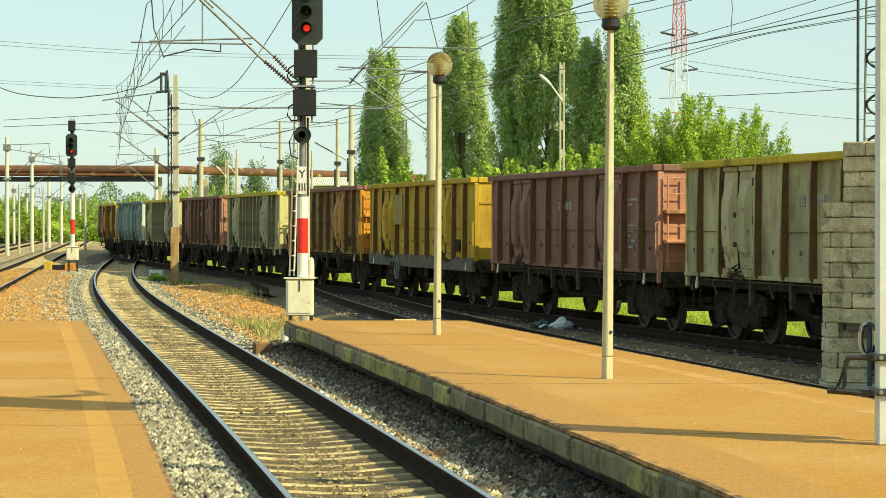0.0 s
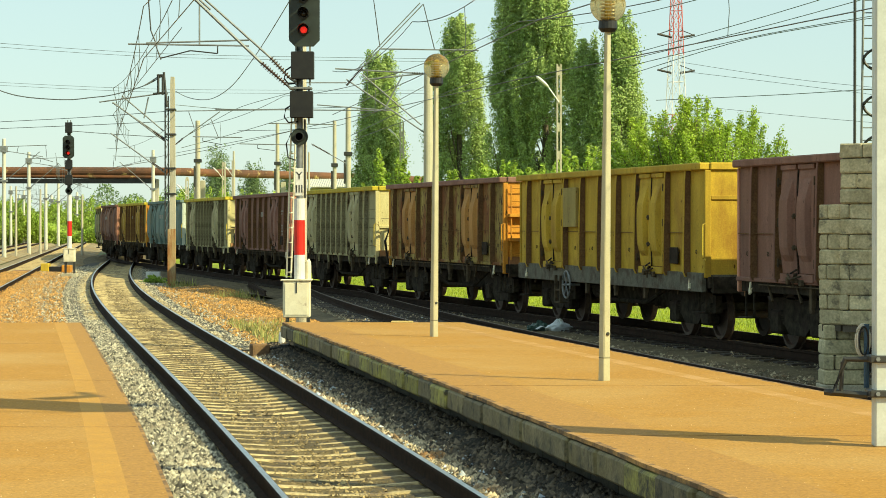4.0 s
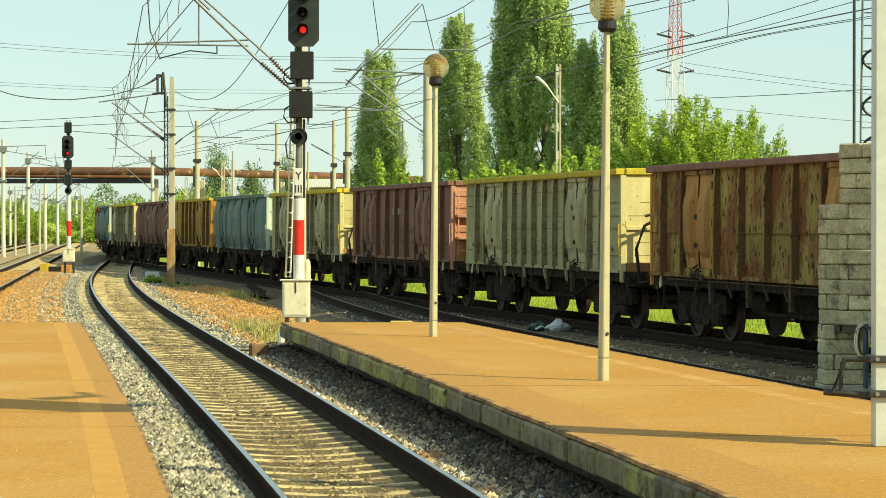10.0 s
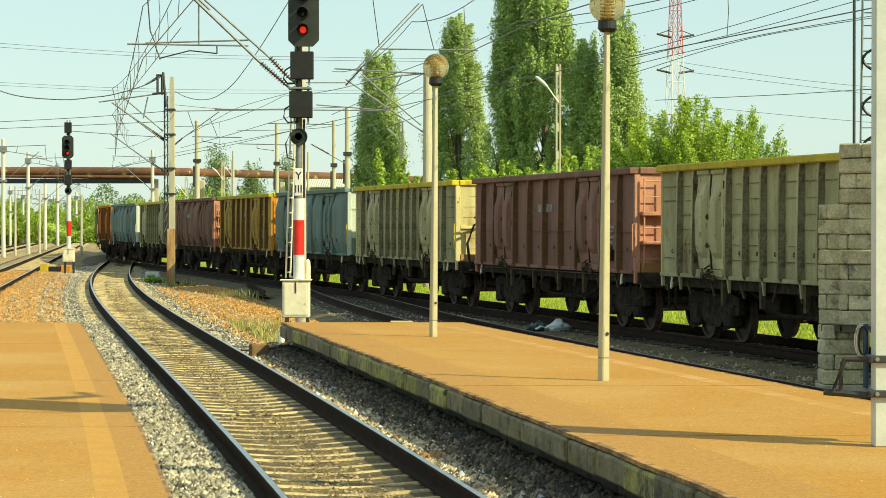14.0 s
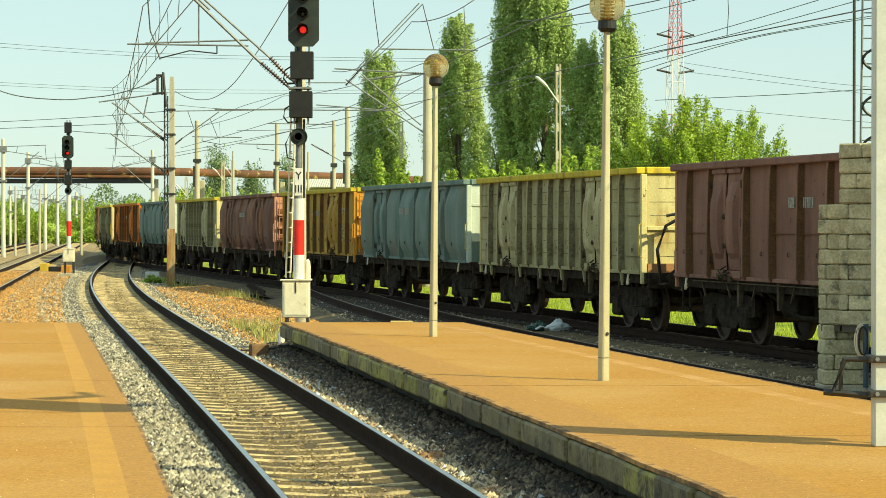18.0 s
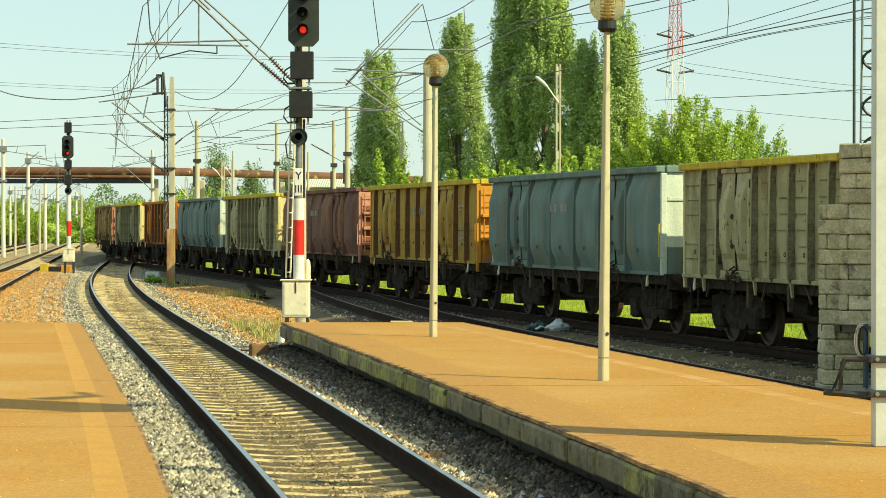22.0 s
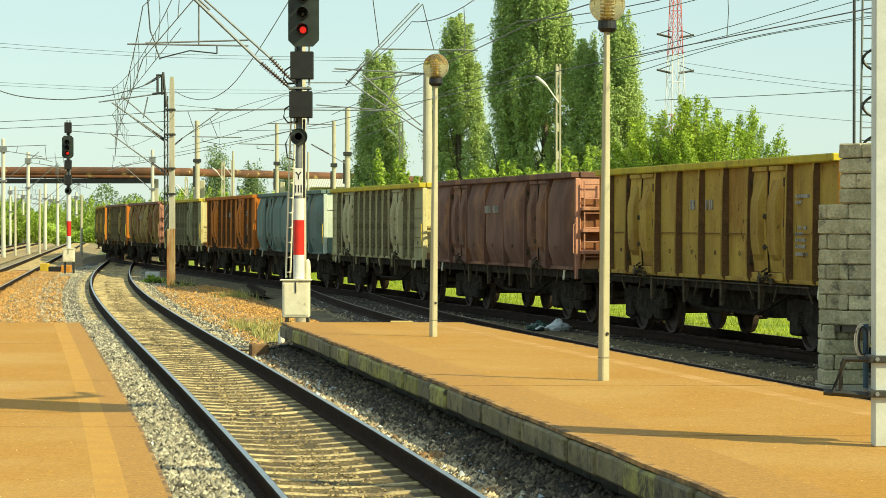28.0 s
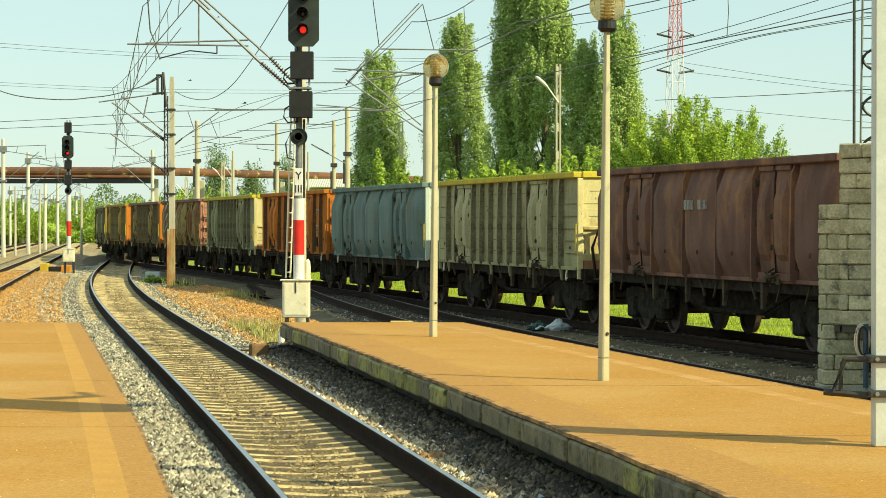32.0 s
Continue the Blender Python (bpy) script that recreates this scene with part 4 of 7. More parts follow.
            for x in (-2.9, -1.0, 1.0, 2.9):
                part("bracket", Shape().sweep([[(x - 0.05, -HALF - 0.02, z), (x + 0.05, -HALF - 0.02, z), (x + 0.05, -HALF + d, z), (x - 0.05, -HALF + d, z)] for z, d in ((0.68, 0.03), (FLOOR - 0.04, 0.1))]), M_BRACKET, w)
    r = Shape()
    for y in (-1, 1):
        r.cbox(-BODY - 0.05, BODY + 0.05, y * HALF - 0.1, y * HALF + 0.1, TOP - 0.13, TOP, 0.02)
    for x in (-1, 1):
        r.cbox(x * BODY - 0.08, x * BODY + 0.08, -HALF + 0.1, HALF - 0.1, TOP - 0.132, TOP + 0.004, 0.02)
    part("top_rim", r, rim_m, w)
    part("floor", Shape().box(-BODY + 0.05, BODY - 0.05, -HALF + 0.06, HALF - 0.06, FLOOR - 0.003, FLOOR + 0.05), M_RUST, w)
    for q in (-1, 1):
        s = Shape().cbox(-0.02, 0.02, -HALF + 0.03, HALF - 0.03, FLOOR, TOP - 0.135, 0.006)
        # end_m is brighter than side_m: sunlight on the ends is in the colour
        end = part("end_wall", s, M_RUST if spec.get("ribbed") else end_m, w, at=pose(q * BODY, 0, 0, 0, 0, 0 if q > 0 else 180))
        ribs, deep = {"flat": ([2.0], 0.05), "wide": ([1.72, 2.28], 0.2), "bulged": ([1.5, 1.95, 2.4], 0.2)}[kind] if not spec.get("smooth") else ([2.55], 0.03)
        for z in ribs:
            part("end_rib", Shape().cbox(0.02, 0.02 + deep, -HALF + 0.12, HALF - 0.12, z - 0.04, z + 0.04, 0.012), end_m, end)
        if kind == "flat":
            seams = Shape()
            for z in np.arange(FLOOR + 0.3, TOP - 0.2, 0.26):
                if rng.random() < 0.85:
                    seams.box(0.0, 0.024, -HALF + 0.13 + rng.uniform(0, 0.3), HALF - 0.13, z, z + 0.012)
            tagged(part("plank_seams", seams, M_GREYSHADEGRIME, end, "dark horizontal plank joints"), kind="stuff")
        if spec.get("ribbed"):
            part("top_plate", Shape().cbox(0.022, 0.05, -HALF + 0.125, HALF - 0.125, 2.62, TOP - 0.14, 0.008), end_m, end, "salmon top plate coloured as sunlit")
            for y in (-0.55, 0.55):
                part("end_stanchion", Shape().cbox(0.022, 0.15, y - 0.045, y + 0.045, FLOOR + 0.18, 2.615, 0.012), end_m, end)
        for y in (-HALF + 0.06, HALF - 0.06):
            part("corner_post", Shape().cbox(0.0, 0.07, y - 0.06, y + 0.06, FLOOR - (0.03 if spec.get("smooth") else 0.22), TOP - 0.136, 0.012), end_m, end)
        if spec.get("smooth"):
            part("end_sill", Shape().cbox(0.022, 0.06, -HALF + 0.13, HALF - 0.13, FLOOR - (0.28 if spec.get("wheel") else 0.02), FLOOR + (0.03 if spec.get("wheel") else 0.5), 0.008), M_GREYSILL if spec.get("wheel") else side_m, end, "darker lower end sheet")
            if not spec.get("wheel"):
                part("tail_lamp", Shape().lathe([(0.02, 0.0), (0.07, 0.0), (0.065, 0.05), (0.03, 0.07)], 12, at=(0.062, -0.75, FLOOR + 0.22), axis="x"), M_RED, end, "small red tail lamp")
        else:
            part("end_sill", Shape().sweep([[(0.03, y, FLOOR - h), (0.08, y, FLOOR - h), (0.08, y, FLOOR + 0.17), (0.03, y, FLOOR + 0.17)] for y, h in ((-HALF + 0.13, 0.3), (-0.75, 0.02), (0.75, 0.02), (HALF - 0.13, 0.3))]), P_ENDRUST, end, "rusty orange end sill")
        if spec.get("ladder"):
            lad = Shape().tube([(0.16, -1.25, FLOOR + 0.1), (0.16, -1.25, TOP - 0.2)], 0.018, 6).tube([(0.16, -0.85, FLOOR + 0.1), (0.16, -0.85, TOP - 0.2)], 0.018, 6)
            for z in np.arange(FLOOR + 0.25, TOP - 0.25, 0.3):
                lad.tube([(0.16, -1.25, z), (0.16, -0.85, z)], 0.014, 6)
            part("ladder", lad, end_m, end)
        part("handrail", SAFE, M_YELLOW if not spec.get("ladder") else end_m, end, "bent steel grab handle", at=pose(0.07, -HALF + 0.02, 2.1))
        warn = Shape().add([(0.028, -0.62, 2.52), (0.028, -0.4, 2.52), (0.028, -0.51, 2.72), (0.03, -0.62, 2.52), (0.03, -0.4, 2.52), (0.03, -0.51, 2.72)], [(0, 1, 2), (3, 5, 4), (0, 3, 4, 1), (1, 4, 5, 2), (2, 5, 3, 0)])
        part("warning_triangle", warn, M_YELLOW, end, "small yellow warning triangle")
        for y in (-0.875, 0.875):
            part("buffer", BUFFER, None, w, at=pose(q * 6.43, y, 1.04, 0, 0, 0 if q > 0 else 180))
        part("coupling_hook", HOOK, None, w, at=pose(q * 6.46, 0, 1.02, 0, 0, 0 if q > 0 else 180))
        for y in (-0.4, 0.4):
            part("brake_hose", HOSE, None, w, at=pose(q * 6.46, y, 0.98, 0, 0, 0 if q > 0 else 180))
        part("step", STEP, None, w, at=pose(q * 5.95, -HALF - 0.02, 0.5))
        bg = part("bogie", BOGIE_MESH, None, w, at=pose(q * BOGIE, 0, 0))
        for x in (-AXLE, AXLE):
            for y in (-0.98, 0.98):
                for dx in (-0.24, 0.24):
                    part("spring", SPRING_MESH, None, bg, at=pose(x + dx, y, -0.14))
    if spec.get("crank"):
        c = Shape().tube([(6.75, -0.75, 0.95), (6.75, -0.75, 2.15), (6.75, -0.75, 2.3)], 0.045, 8).tube([(6.75, -1.05, 2.24), (6.75, -0.75, 2.3), (6.75, -0.5, 2.38)], 0.03, 6)
        c.tube([(6.6, -1.1, 0.95), (6.66, -1.2, 1.6), (6.72, -1.05, 2.05), (6.75, -0.78, 2.2)], 0.035, 6).cbox(6.5, 6.95, -1.15, 1.0, 0.93, 0.97, 0.01).cbox(6.6, 6.8, -0.85, -0.65, 0.97, 1.6, 0.02)
        part("brake_stand", c, M_BLACK, w, "black hand brake stand with crank")
    if spec.get("wheel"):
        c, q = Shape(), [(-2.25 + 0.28 * math.cos(a * math.pi / 12), -1.5, 0.82 + 0.28 * math.sin(a * math.pi / 12)) for a in range(25)]
        c.tube(q, 0.02, 6, cap=False)
        for a in range(0, 24, 4):
            c.tube([(-2.25, -1.5, 0.82), q[a]], 0.012, 5)
        c.tube([(-2.25, -1.55, 0.82), (-2.25, -1.2, 0.82)], 0.03, 8)
        part("blank_plate", Shape().cbox(-2.44, -1.5, -HALF - 0.1, -HALF - 0.03, 2.02, 2.84, 0.01), P_PLATE, w, "large blank weathered plate")
        st = Shape().box(-3.1, -3.06, -1.52, -1.46, 0.42, 1.0).box(-2.7, -2.66, -1.52, -1.46, 0.42, 1.0)
        for z in (0.42, 0.68):
            st.box(-3.06, -2.7, -1.54, -1.3, z, z + 0.03)
        part("side_steps", st, M_BRACKET, w)
        part("brake_wheel", c, M_STEEL, w, "spoked hand brake wheel")
    part("underframe", UNDER_MESH, None, w)
    part("air_tank", TANK, None, w, at=pose(-1.9, -0.75, 0.72))
    part("brake_rigging", RIGGING, None, w)
    # stencilled markings too small to read
    y0 = -HALF - 0.006 - bulge * (0.9 if kind == "bulged" else 0.4)
    slots = [(-0.65, 2.34, 5, 0.075, 0.17), (0.1, 2.34, 5, 0.075, 0.17)]
    if kind != "bulged":
        slots += [(4.55, z, n, 0.07, 0.055) for z, n in ((2.5, 7), (2.4, 3), (2.0, 6), (1.9, 4), (1.8, 6), (1.7, 5), (1.58, 6))]
    for x0, z, n, wd, ht in ([] if spec.get("bare") else slots):
        bars = Shape()
        for k in range(n):
            if rng.random() < 0.85:
                bars.box(x0 + k * wd * 1.25, x0 + k * wd * 1.25 + wd * rng.uniform(0.5, 1), y0, y0 + 0.05 + bulge, z, z + ht)
        if bars.v:
            tagged(part("marking", bars, M_STENCIL, w, "row of faded pale stencilled marks"), kind="stuff")
    if rng.random() < 0.6:
        tag = Shape().cbox(4.5, 4.95, -HALF - 0.05, -HALF - 0.02, FLOOR + 0.2, FLOOR + 0.5, 0.01)
        part("card_holder", tag, M_UNDER, w, "dark consignment card plate")
    wheels = [part("wheelset", WHEELSET, None, w, "brown steel wheelset", at=pose(x + a, 0, WHEEL_R)) for x in (-BOGIE, BOGIE) for a in (-AXLE, AXLE)]
    return w, wheels


SPECS = [
    ("wide", P_GREY, P_LITCREAM, P_RIMYEL, "grey-green open freight wagon with pale end coloured as sunlit", {}),
    ("wide", P_MAROON, P_LITSALMON, P_MAROON, "faded maroon open freight wagon with salmon end coloured as sunlit", {"ladder": 1}),
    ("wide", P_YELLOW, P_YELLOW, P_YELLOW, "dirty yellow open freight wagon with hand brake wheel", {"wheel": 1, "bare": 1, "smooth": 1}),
    ("wide", P_BROWN, P_LITAMBER, P_MAROON, "rust-stained ochre open freight wagon", {"ladder": 1, "door": P_DOOR, "bare": 1}),
    ("flat", P_GREY, P_LITCREAM, P_RIMYEL, "grey open freight wagon with cream yellow end coloured as sunlit", {"crank": 1, "bare": 1}),
    ("wide", P_MAROON, P_LITSALMON, P_MAROON, "faded maroon open freight wagon with salmon end coloured as sunlit", {"ladder": 1}),
    ("flat", P_GREY, P_LITCREAM, P_RIMYEL, "grey open freight wagon with yellow rim and cream end coloured as sunlit", {"crank": 1, "bare": 1}),
    ("bulged", P_BLUE, P_LITPALE, P_BLUE, "grey-blue open freight wagon with bulged sides", {"smooth": 1}),
    ("wide", P_OCHRE, P_LITAMBER, P_RIMYEL, "ochre open freight wagon with orange end coloured as sunlit", {"ladder": 1}),
    ("bulged", P_WINE, P_LITSALMON, P_WINE, "dark wine-red open freight wagon with end ladder", {"ladder": 1, "ribbed": 1}),
    ("flat", P_GREY, P_LITCREAM, P_RIMYEL, "grey open freight wagon with yellow rim and cream end coloured as sunlit", {"crank": 1, "bare": 1}),
    ("bulged", P_BLUE, P_LITPALE, P_BLUE, "grey-blue open freight wagon with bulged sides", {"smooth": 1}),
    ("wide", P_ORANGE, P_ORANGE, P_ORANGE, "burnt orange open freight wagon", {"ladder": 1}),
    ("flat", P_OLIVE, P_LITCREAM, P_RIMYEL, "olive-grey open freight wagon with cream end coloured as sunlit", {}),
    ("bulged", P_BROWN, P_LITSALMON, P_MAROON, "brown bulged open freight wagon with salmon end coloured as sunlit", {"ladder": 1}),
    ("flat", P_BROWN, P_ORANGE, P_MAROON, "rust-stained brown open freight wagon", {}),
    ("flat", P_OCHRE, P_ORANGE, P_OCHRE, "brown open freight wagon with orange posts", {}),
    ("flat", P_OLIVE, P_OCHRE, P_OLIVE, "olive-brown open freight wagon", {}),
    ("wide", P_MAROON, P_LITSALMON, P_MAROON, "faded maroon open freight wagon with salmon end coloured as sunlit", {}),
    ("flat", P_GREY, P_LITCREAM, P_RIMYEL, "grey open freight wagon with yellow rim", {}),
]
TRAIN = []
for i, (kd, sm, em, rm, lb, extra) in enumerate(SPECS):
    TRAIN.append(wagon({"kind": kd, "side": sm, "end": em, "rim": rm, "label": lb, "seed": i, **extra}))


# ---- platform lamps ----
M_GLOBE = mat("smoked_amber_globe", (0.7, 0.56, 0.28), (0.62, 0.48, 0.22), rough=0.07, bump=0, scale=1.5)
gp = M_GLOBE.node_tree.nodes["Principled BSDF"]
gp.inputs["Transmission Weight"].default_value = 0.82
gp.inputs["IOR"].default_value = 1.12


def platform_lamp(x, y, h):
    t = thing("platform_lamp", "cream square-posted platform lamp with smoked globe", "lamp post", pose(x, y, PH, 0, 0.55, 0), group="platform lamps")
    c, d = math.cos(radians(34)), math.sin(radians(34))

    def ring(w, z):
        k = w * 0.22
        q = [(-w, -w + k), (-w + k, -w), (w - k, -w), (w, -w + k), (w, w - k), (w - k, w), (-w + k, w), (-w, w - k)]
        return [(u * c - v * d, u * d + v * c, z) for u, v in q]

    part("post", Shape().sweep([ring(0.05, 0), ring(0.0435, h * 0.3), ring(0.037, h * 0.6), ring(0.026, h - 0.44)]), M_POST, t)
    part("hatch", Shape().sweep([[(px * c + 0.0515 * d, px * d - 0.0515 * c, z), (px * c + 0.044 * d, px * d - 0.044 * c, z), (px * c + 0.044 * d, px * d - 0.044 * c, z2), (px * c + 0.0515 * d, px * d - 0.0515 * c, z2)] for px, z, z2 in ((-0.034, 0.26, 0.6), (0.034, 0.26, 0.6))]), M_POST, t)
    part("hatch_lock", Shape().tube([(0.048 * d, -0.048 * c, 0.52), (0.066 * d, -0.066 * c, 0.52)], 0.02, 8), M_DARKSTEEL, t)
    part("foot_joint", Shape().sweep([[(q[0] * 1.03, q[1] * 1.03, z) for q in ring(0.049, 0)] for z in (0.25, 0.257)]), M_DARKSTEEL, t)
    part("socket", Shape().lathe([(0.07, h - 0.5), (0.105, h - 0.46), (0.1, h - 0.38), (0.09, h - 0.36)], 16), M_BLACK, t)
    g = Shape()
    prof = [(max(0.001, 0.2 * math.sin(math.pi * k / 16)), h - 0.2 - 0.2 * math.cos(math.pi * k / 16)) for k in range(1, 17)]
    globe = part("globe", g.lathe(prof, 28), M_GLOBE, t, "smoked amber globe shade", smooth=True)
    lou = Shape()
    for k in range(6):
        lou.lathe([(0.04, h - 0.33 + 0.035 * k), (0.075, h - 0.334 + 0.035 * k), (0.075, h - 0.322 + 0.035 * k), (0.04, h - 0.32 + 0.035 * k)], 16)
    part("louvre", lou, M_WHITE, globe, "pale ringed lamp louvre")
    part("bulb_holder", Shape().lathe([(0.035, h - 0.38), (0.035, h - 0.12), (0.01, h - 0.1)], 12), M_YELLOW, globe)
    return t


lamp_one = platform_lamp(-0.15, 39.3, 4.36)
lamp_two = platform_lamp(1.78, 28.26, 4.36)


# ---- signals ----
def lamp_unit(t, x, y, z, lit):
    ring = part("lamp_ring", Shape().lathe([(0.09, 0.0), (0.105, -0.02), (0.105, -0.04), (0.075, -0.045), (0.068, -0.01)], 20, at=(x, y, z), axis="y"), M_BLACK, t)
    part("lens", Shape().lathe([(0.062, -0.012), (0.056, -0.026), (0.035, -0.036), (0.01, -0.04)], 18, at=(x, y, z), axis="y"), M_REDLIGHT if lit else M_LENS, ring,
         "glowing red signal lens" if lit else "dark unlit signal lens", smooth=True)
    hood, n = Shape(), 12
    rings = []
    for yy, r in ((y - 0.03, 0.104), (y - 0.26, 0.098)):
        rings.append([(x + r * math.cos(math.pi * (k / n * 1.3 - 0.15)), yy, z + r * math.sin(math.pi * (k / n * 1.3 - 0.15))) for k in range(n + 1)])
    hood.sweep(rings, closed=False)
    hood.sweep([[(p[0] + (p[0] - x) * 0.05, p[1], p[2] + (p[2] - z) * 0.05) for p in r] for r in rings], closed=False)
    part("hood", hood, M_BLACK, ring)


def letters_on(plate, txt, size, x, y, z):
    cu = bpy.data.curves.new("letters", "FONT")
    cu.body, cu.size, cu.align_x, cu.extrude = txt, size, "CENTER", 0.002
    ob = new("letters", cu)
    me = bpy.data.meshes.new_from_object(ob)
    bpy.data.objects.remove(ob)
    me.materials.clear()
    me.materials.append(M_BLACK)
    part("letters", me, None, plate, "black painted letters", at=pose(x, y, z, 90, 0, 0))


def signal_mast(t, x, bands, cab, top, down=-0.35):
    """Cabinet on legs, striped sleeve and tube."""
    c0, c1 = cab
    body = part("cabinet", Shape().cbox(-0.25, 0.245, -0.2, 0.2, c0, c1, 0.02), M_CABINET, t, "cream steel equipment cabinet")
    part("cabinet_door", Shape().cbox(-0.21, 0.2, -0.212, -0.203, c0 + 0.05, c1 - 0.05, 0.004), M_CABINET, body)
    part("cabinet_latch", Shape().cbox(-0.012, 0.012, -0.228, -0.213, c1 - 0.22, c1 - 0.02, 0.004), M_DARKSTEEL, body)
    part("cabinet_lid", Shape().cbox(-0.29, 0.28, -0.23, 0.23, c1 + 0.002, c1 + 0.025, 0.006), M_CABINET, body)
    for a in (-0.2, 0.18):
        for b in (-0.15, 0.15):
            part("cabinet_leg", Shape().cbox(a, a + 0.05, b - 0.025, b + 0.025, down + 0.15, c0 - 0.002, 0.006), M_DARKSTEEL, t)
    part("footing", Shape().cbox(-0.35, 0.35, -0.3, 0.3, down, down + 0.37, 0.02), M_CONCRETE, t)
    for z0, z1, m in bands:
        part("mast_band", Shape().lathe([(0.1, z0 + 0.003), (0.1, z1)], 16, at=(x, 0, 0)), m, t, "red mast sleeve" if m == M_RED else "white mast sleeve")
    part("mast", Shape().lathe([(0.06, bands[-1][1] + 0.003), (0.06, top)], 14, at=(x, 0.04, 0)), M_STEEL, t)


def indicator(t, x0, x1, z0, z1):
    part("indicator_box", Shape().cbox(x0, x1, -0.28, -0.09, z0, z1, 0.012), M_BLACK, t, "black indicator screen")
    for x in (x0 + 0.07, x1 - 0.1):
        part("box_bracket", Shape().box(x, x + 0.03, -0.12, 0.02, z0 - 0.1, z1 + 0.1), M_STEEL, t)


def marker(t, x, z):
    part("marker_lamp", Shape().lathe([(0.02, 0.1), (0.14, 0.09), (0.158, 0.0), (0.15, -0.02), (0.14, 0.0), (0.06, 0.01)], 24, at=(x, -0.16, z), axis="y"), M_SIGNAL, t)
    part("marker_hood", Shape().lathe([(0.08, -0.32), (0.085, -0.14), (0.07, -0.14), (0.066, -0.32)], 16, at=(x, 0, z), axis="y"), M_BLACK, t)


def head(t, x0, x1, z1, z2, lamp_x, lamps, lit):
    c = (x1 - x0) * 0.2
    outline = [(x0, z1 + c), (x0 + c, z1), (x1 - c, z1), (x1, z1 + c), (x1, z2 - c), (x1 - c, z2), (x0 + c, z2), (x0, z2 - c)]
    part("signal_head", Shape().sweep([[(a, yy, z) for a, z in outline] for yy in (-0.3, -0.27)]), M_SIGNAL, t, "dark green signal backboard")
    part("head_box", Shape().cbox(x0 + 0.1, x1 - 0.1, -0.268, -0.05, z1 + 0.1, z2 - 0.1, 0.02), M_SIGNAL, t)
    for k in range(lamps):
        lamp_unit(t, lamp_x, -0.301, lit + (0.295 if lamps > 3 else 0.24) * k, k == 0)


def near_signal(x, y, base):
    t = thing("light_signal", "tall railway light signal showing red, on a red and white mast", "railway signal", pose(x, y, base), group="light signals")
    signal_mast(t, 0.045, ((1.28, 1.72, M_WHITE), (1.72, 2.355, M_RED), (2.355, 2.75, M_WHITE)), (0.58, 1.25), 7.0)
    lad = Shape().tube([(-0.2, 0.12, 1.3), (-0.1, 0.12, 4.4)], 0.018, 6).tube([(-0.13, 0.32, 1.3), (-0.03, 0.32, 4.4)], 0.018, 6)
    for k in range(11):
        u = k / 11
        lad.tube([(-0.2 + 0.1 * u, 0.12, 1.4 + 3.0 * u), (-0.13 + 0.1 * u, 0.32, 1.4 + 3.0 * u)], 0.013, 5)
    part("ladder", lad, M_CABINET, t)
    part("side_channel", Shape().cbox(0.12, 0.16, 0.0, 0.06, 2.76, 4.2, 0.006), M_DARKSTEEL, t)
    part("cable_pipe", Shape().tube([(0.2, 0.12, 1.27), (0.2, 0.12, 1.5), (0.195, 0.12, 1.58), (0.17, 0.12, 1.62)], 0.055, 10), M_CABINET, t)
    plate = part("name_plate", Shape().cbox(-0.03, 0.12, -0.1, -0.085, 2.8, 3.3, 0.006), M_WHITE, t, "white plate with black designation")
    letters_on(plate, "Y", 0.2, 0.045, -0.103, 3.1)
    letters_on(plate, "III", 0.2, 0.045, -0.103, 2.86)
    marker(t, 0.055, 3.874)
    for z0, z1 in ((4.215, 4.7), (4.917, 5.42)):
        indicator(t, -0.095 if z0 > 4.5 else -0.115, 0.325 if z0 > 4.5 else 0.305, z0, z1)
        part("cable_loop", Shape().tube([(-0.08, -0.05, z0 + 0.25), (-0.2, -0.1, z0 + 0.17), (-0.225, -0.1, z0 + 0.02), (-0.15, -0.08, z0 - 0.08), (0.03, -0.05, z0 - 0.06)], 0.016, 6), M_BLACK, t)
    part("cable_loop", Shape().tube([(-0.1, -0.05, 3.95), (-0.19, -0.08, 3.75), (-0.16, -0.08, 3.5), (-0.02, -0.05, 3.45)], 0.014, 6), M_BLACK, t)
    part("shelf", Shape().cbox(-0.14, 0.28, -0.2, 0.1, 4.74, 4.78, 0.008), M_STEEL, t)
    head(t, -0.13, 0.43, 5.506, 7.05, 0.14, 4, 5.806)
    return t


def far_signal(x, y, base):
    t = thing("light_signal", "slim railway light signal showing red beside the junction", "railway signal", pose(x, y, base), group="light signals")
    signal_mast(t, 0.0, ((0.6, 1.14, M_WHITE), (1.14, 1.785, M_RED), (1.785, 2.93, M_WHITE)), (0.015, 0.585), 6.0, -0.86)
    marker(t, 0, 3.11)
    indicator(t, -0.15, 0.15, 3.35, 3.8)
    indicator(t, -0.15, 0.15, 4.04, 4.44)
    head(t, -0.25, 0.25, 4.52, 5.5, 0.0, 3, 4.74)
    indicator(t, -0.15, 0.15, 5.62, 6.08)
    return t


near_signal(-2.68, 46.6, -0.2)
far_signal(-16.29, 111, 0.417)


# ---- masts and overhead line ----
def tubes(pairs, r, material, name, parent, label="", n=6):
    s = Shape()
    for p, q in pairs:
        s.tube([p, q], r, n)
    return part(name, s, material, parent, label)


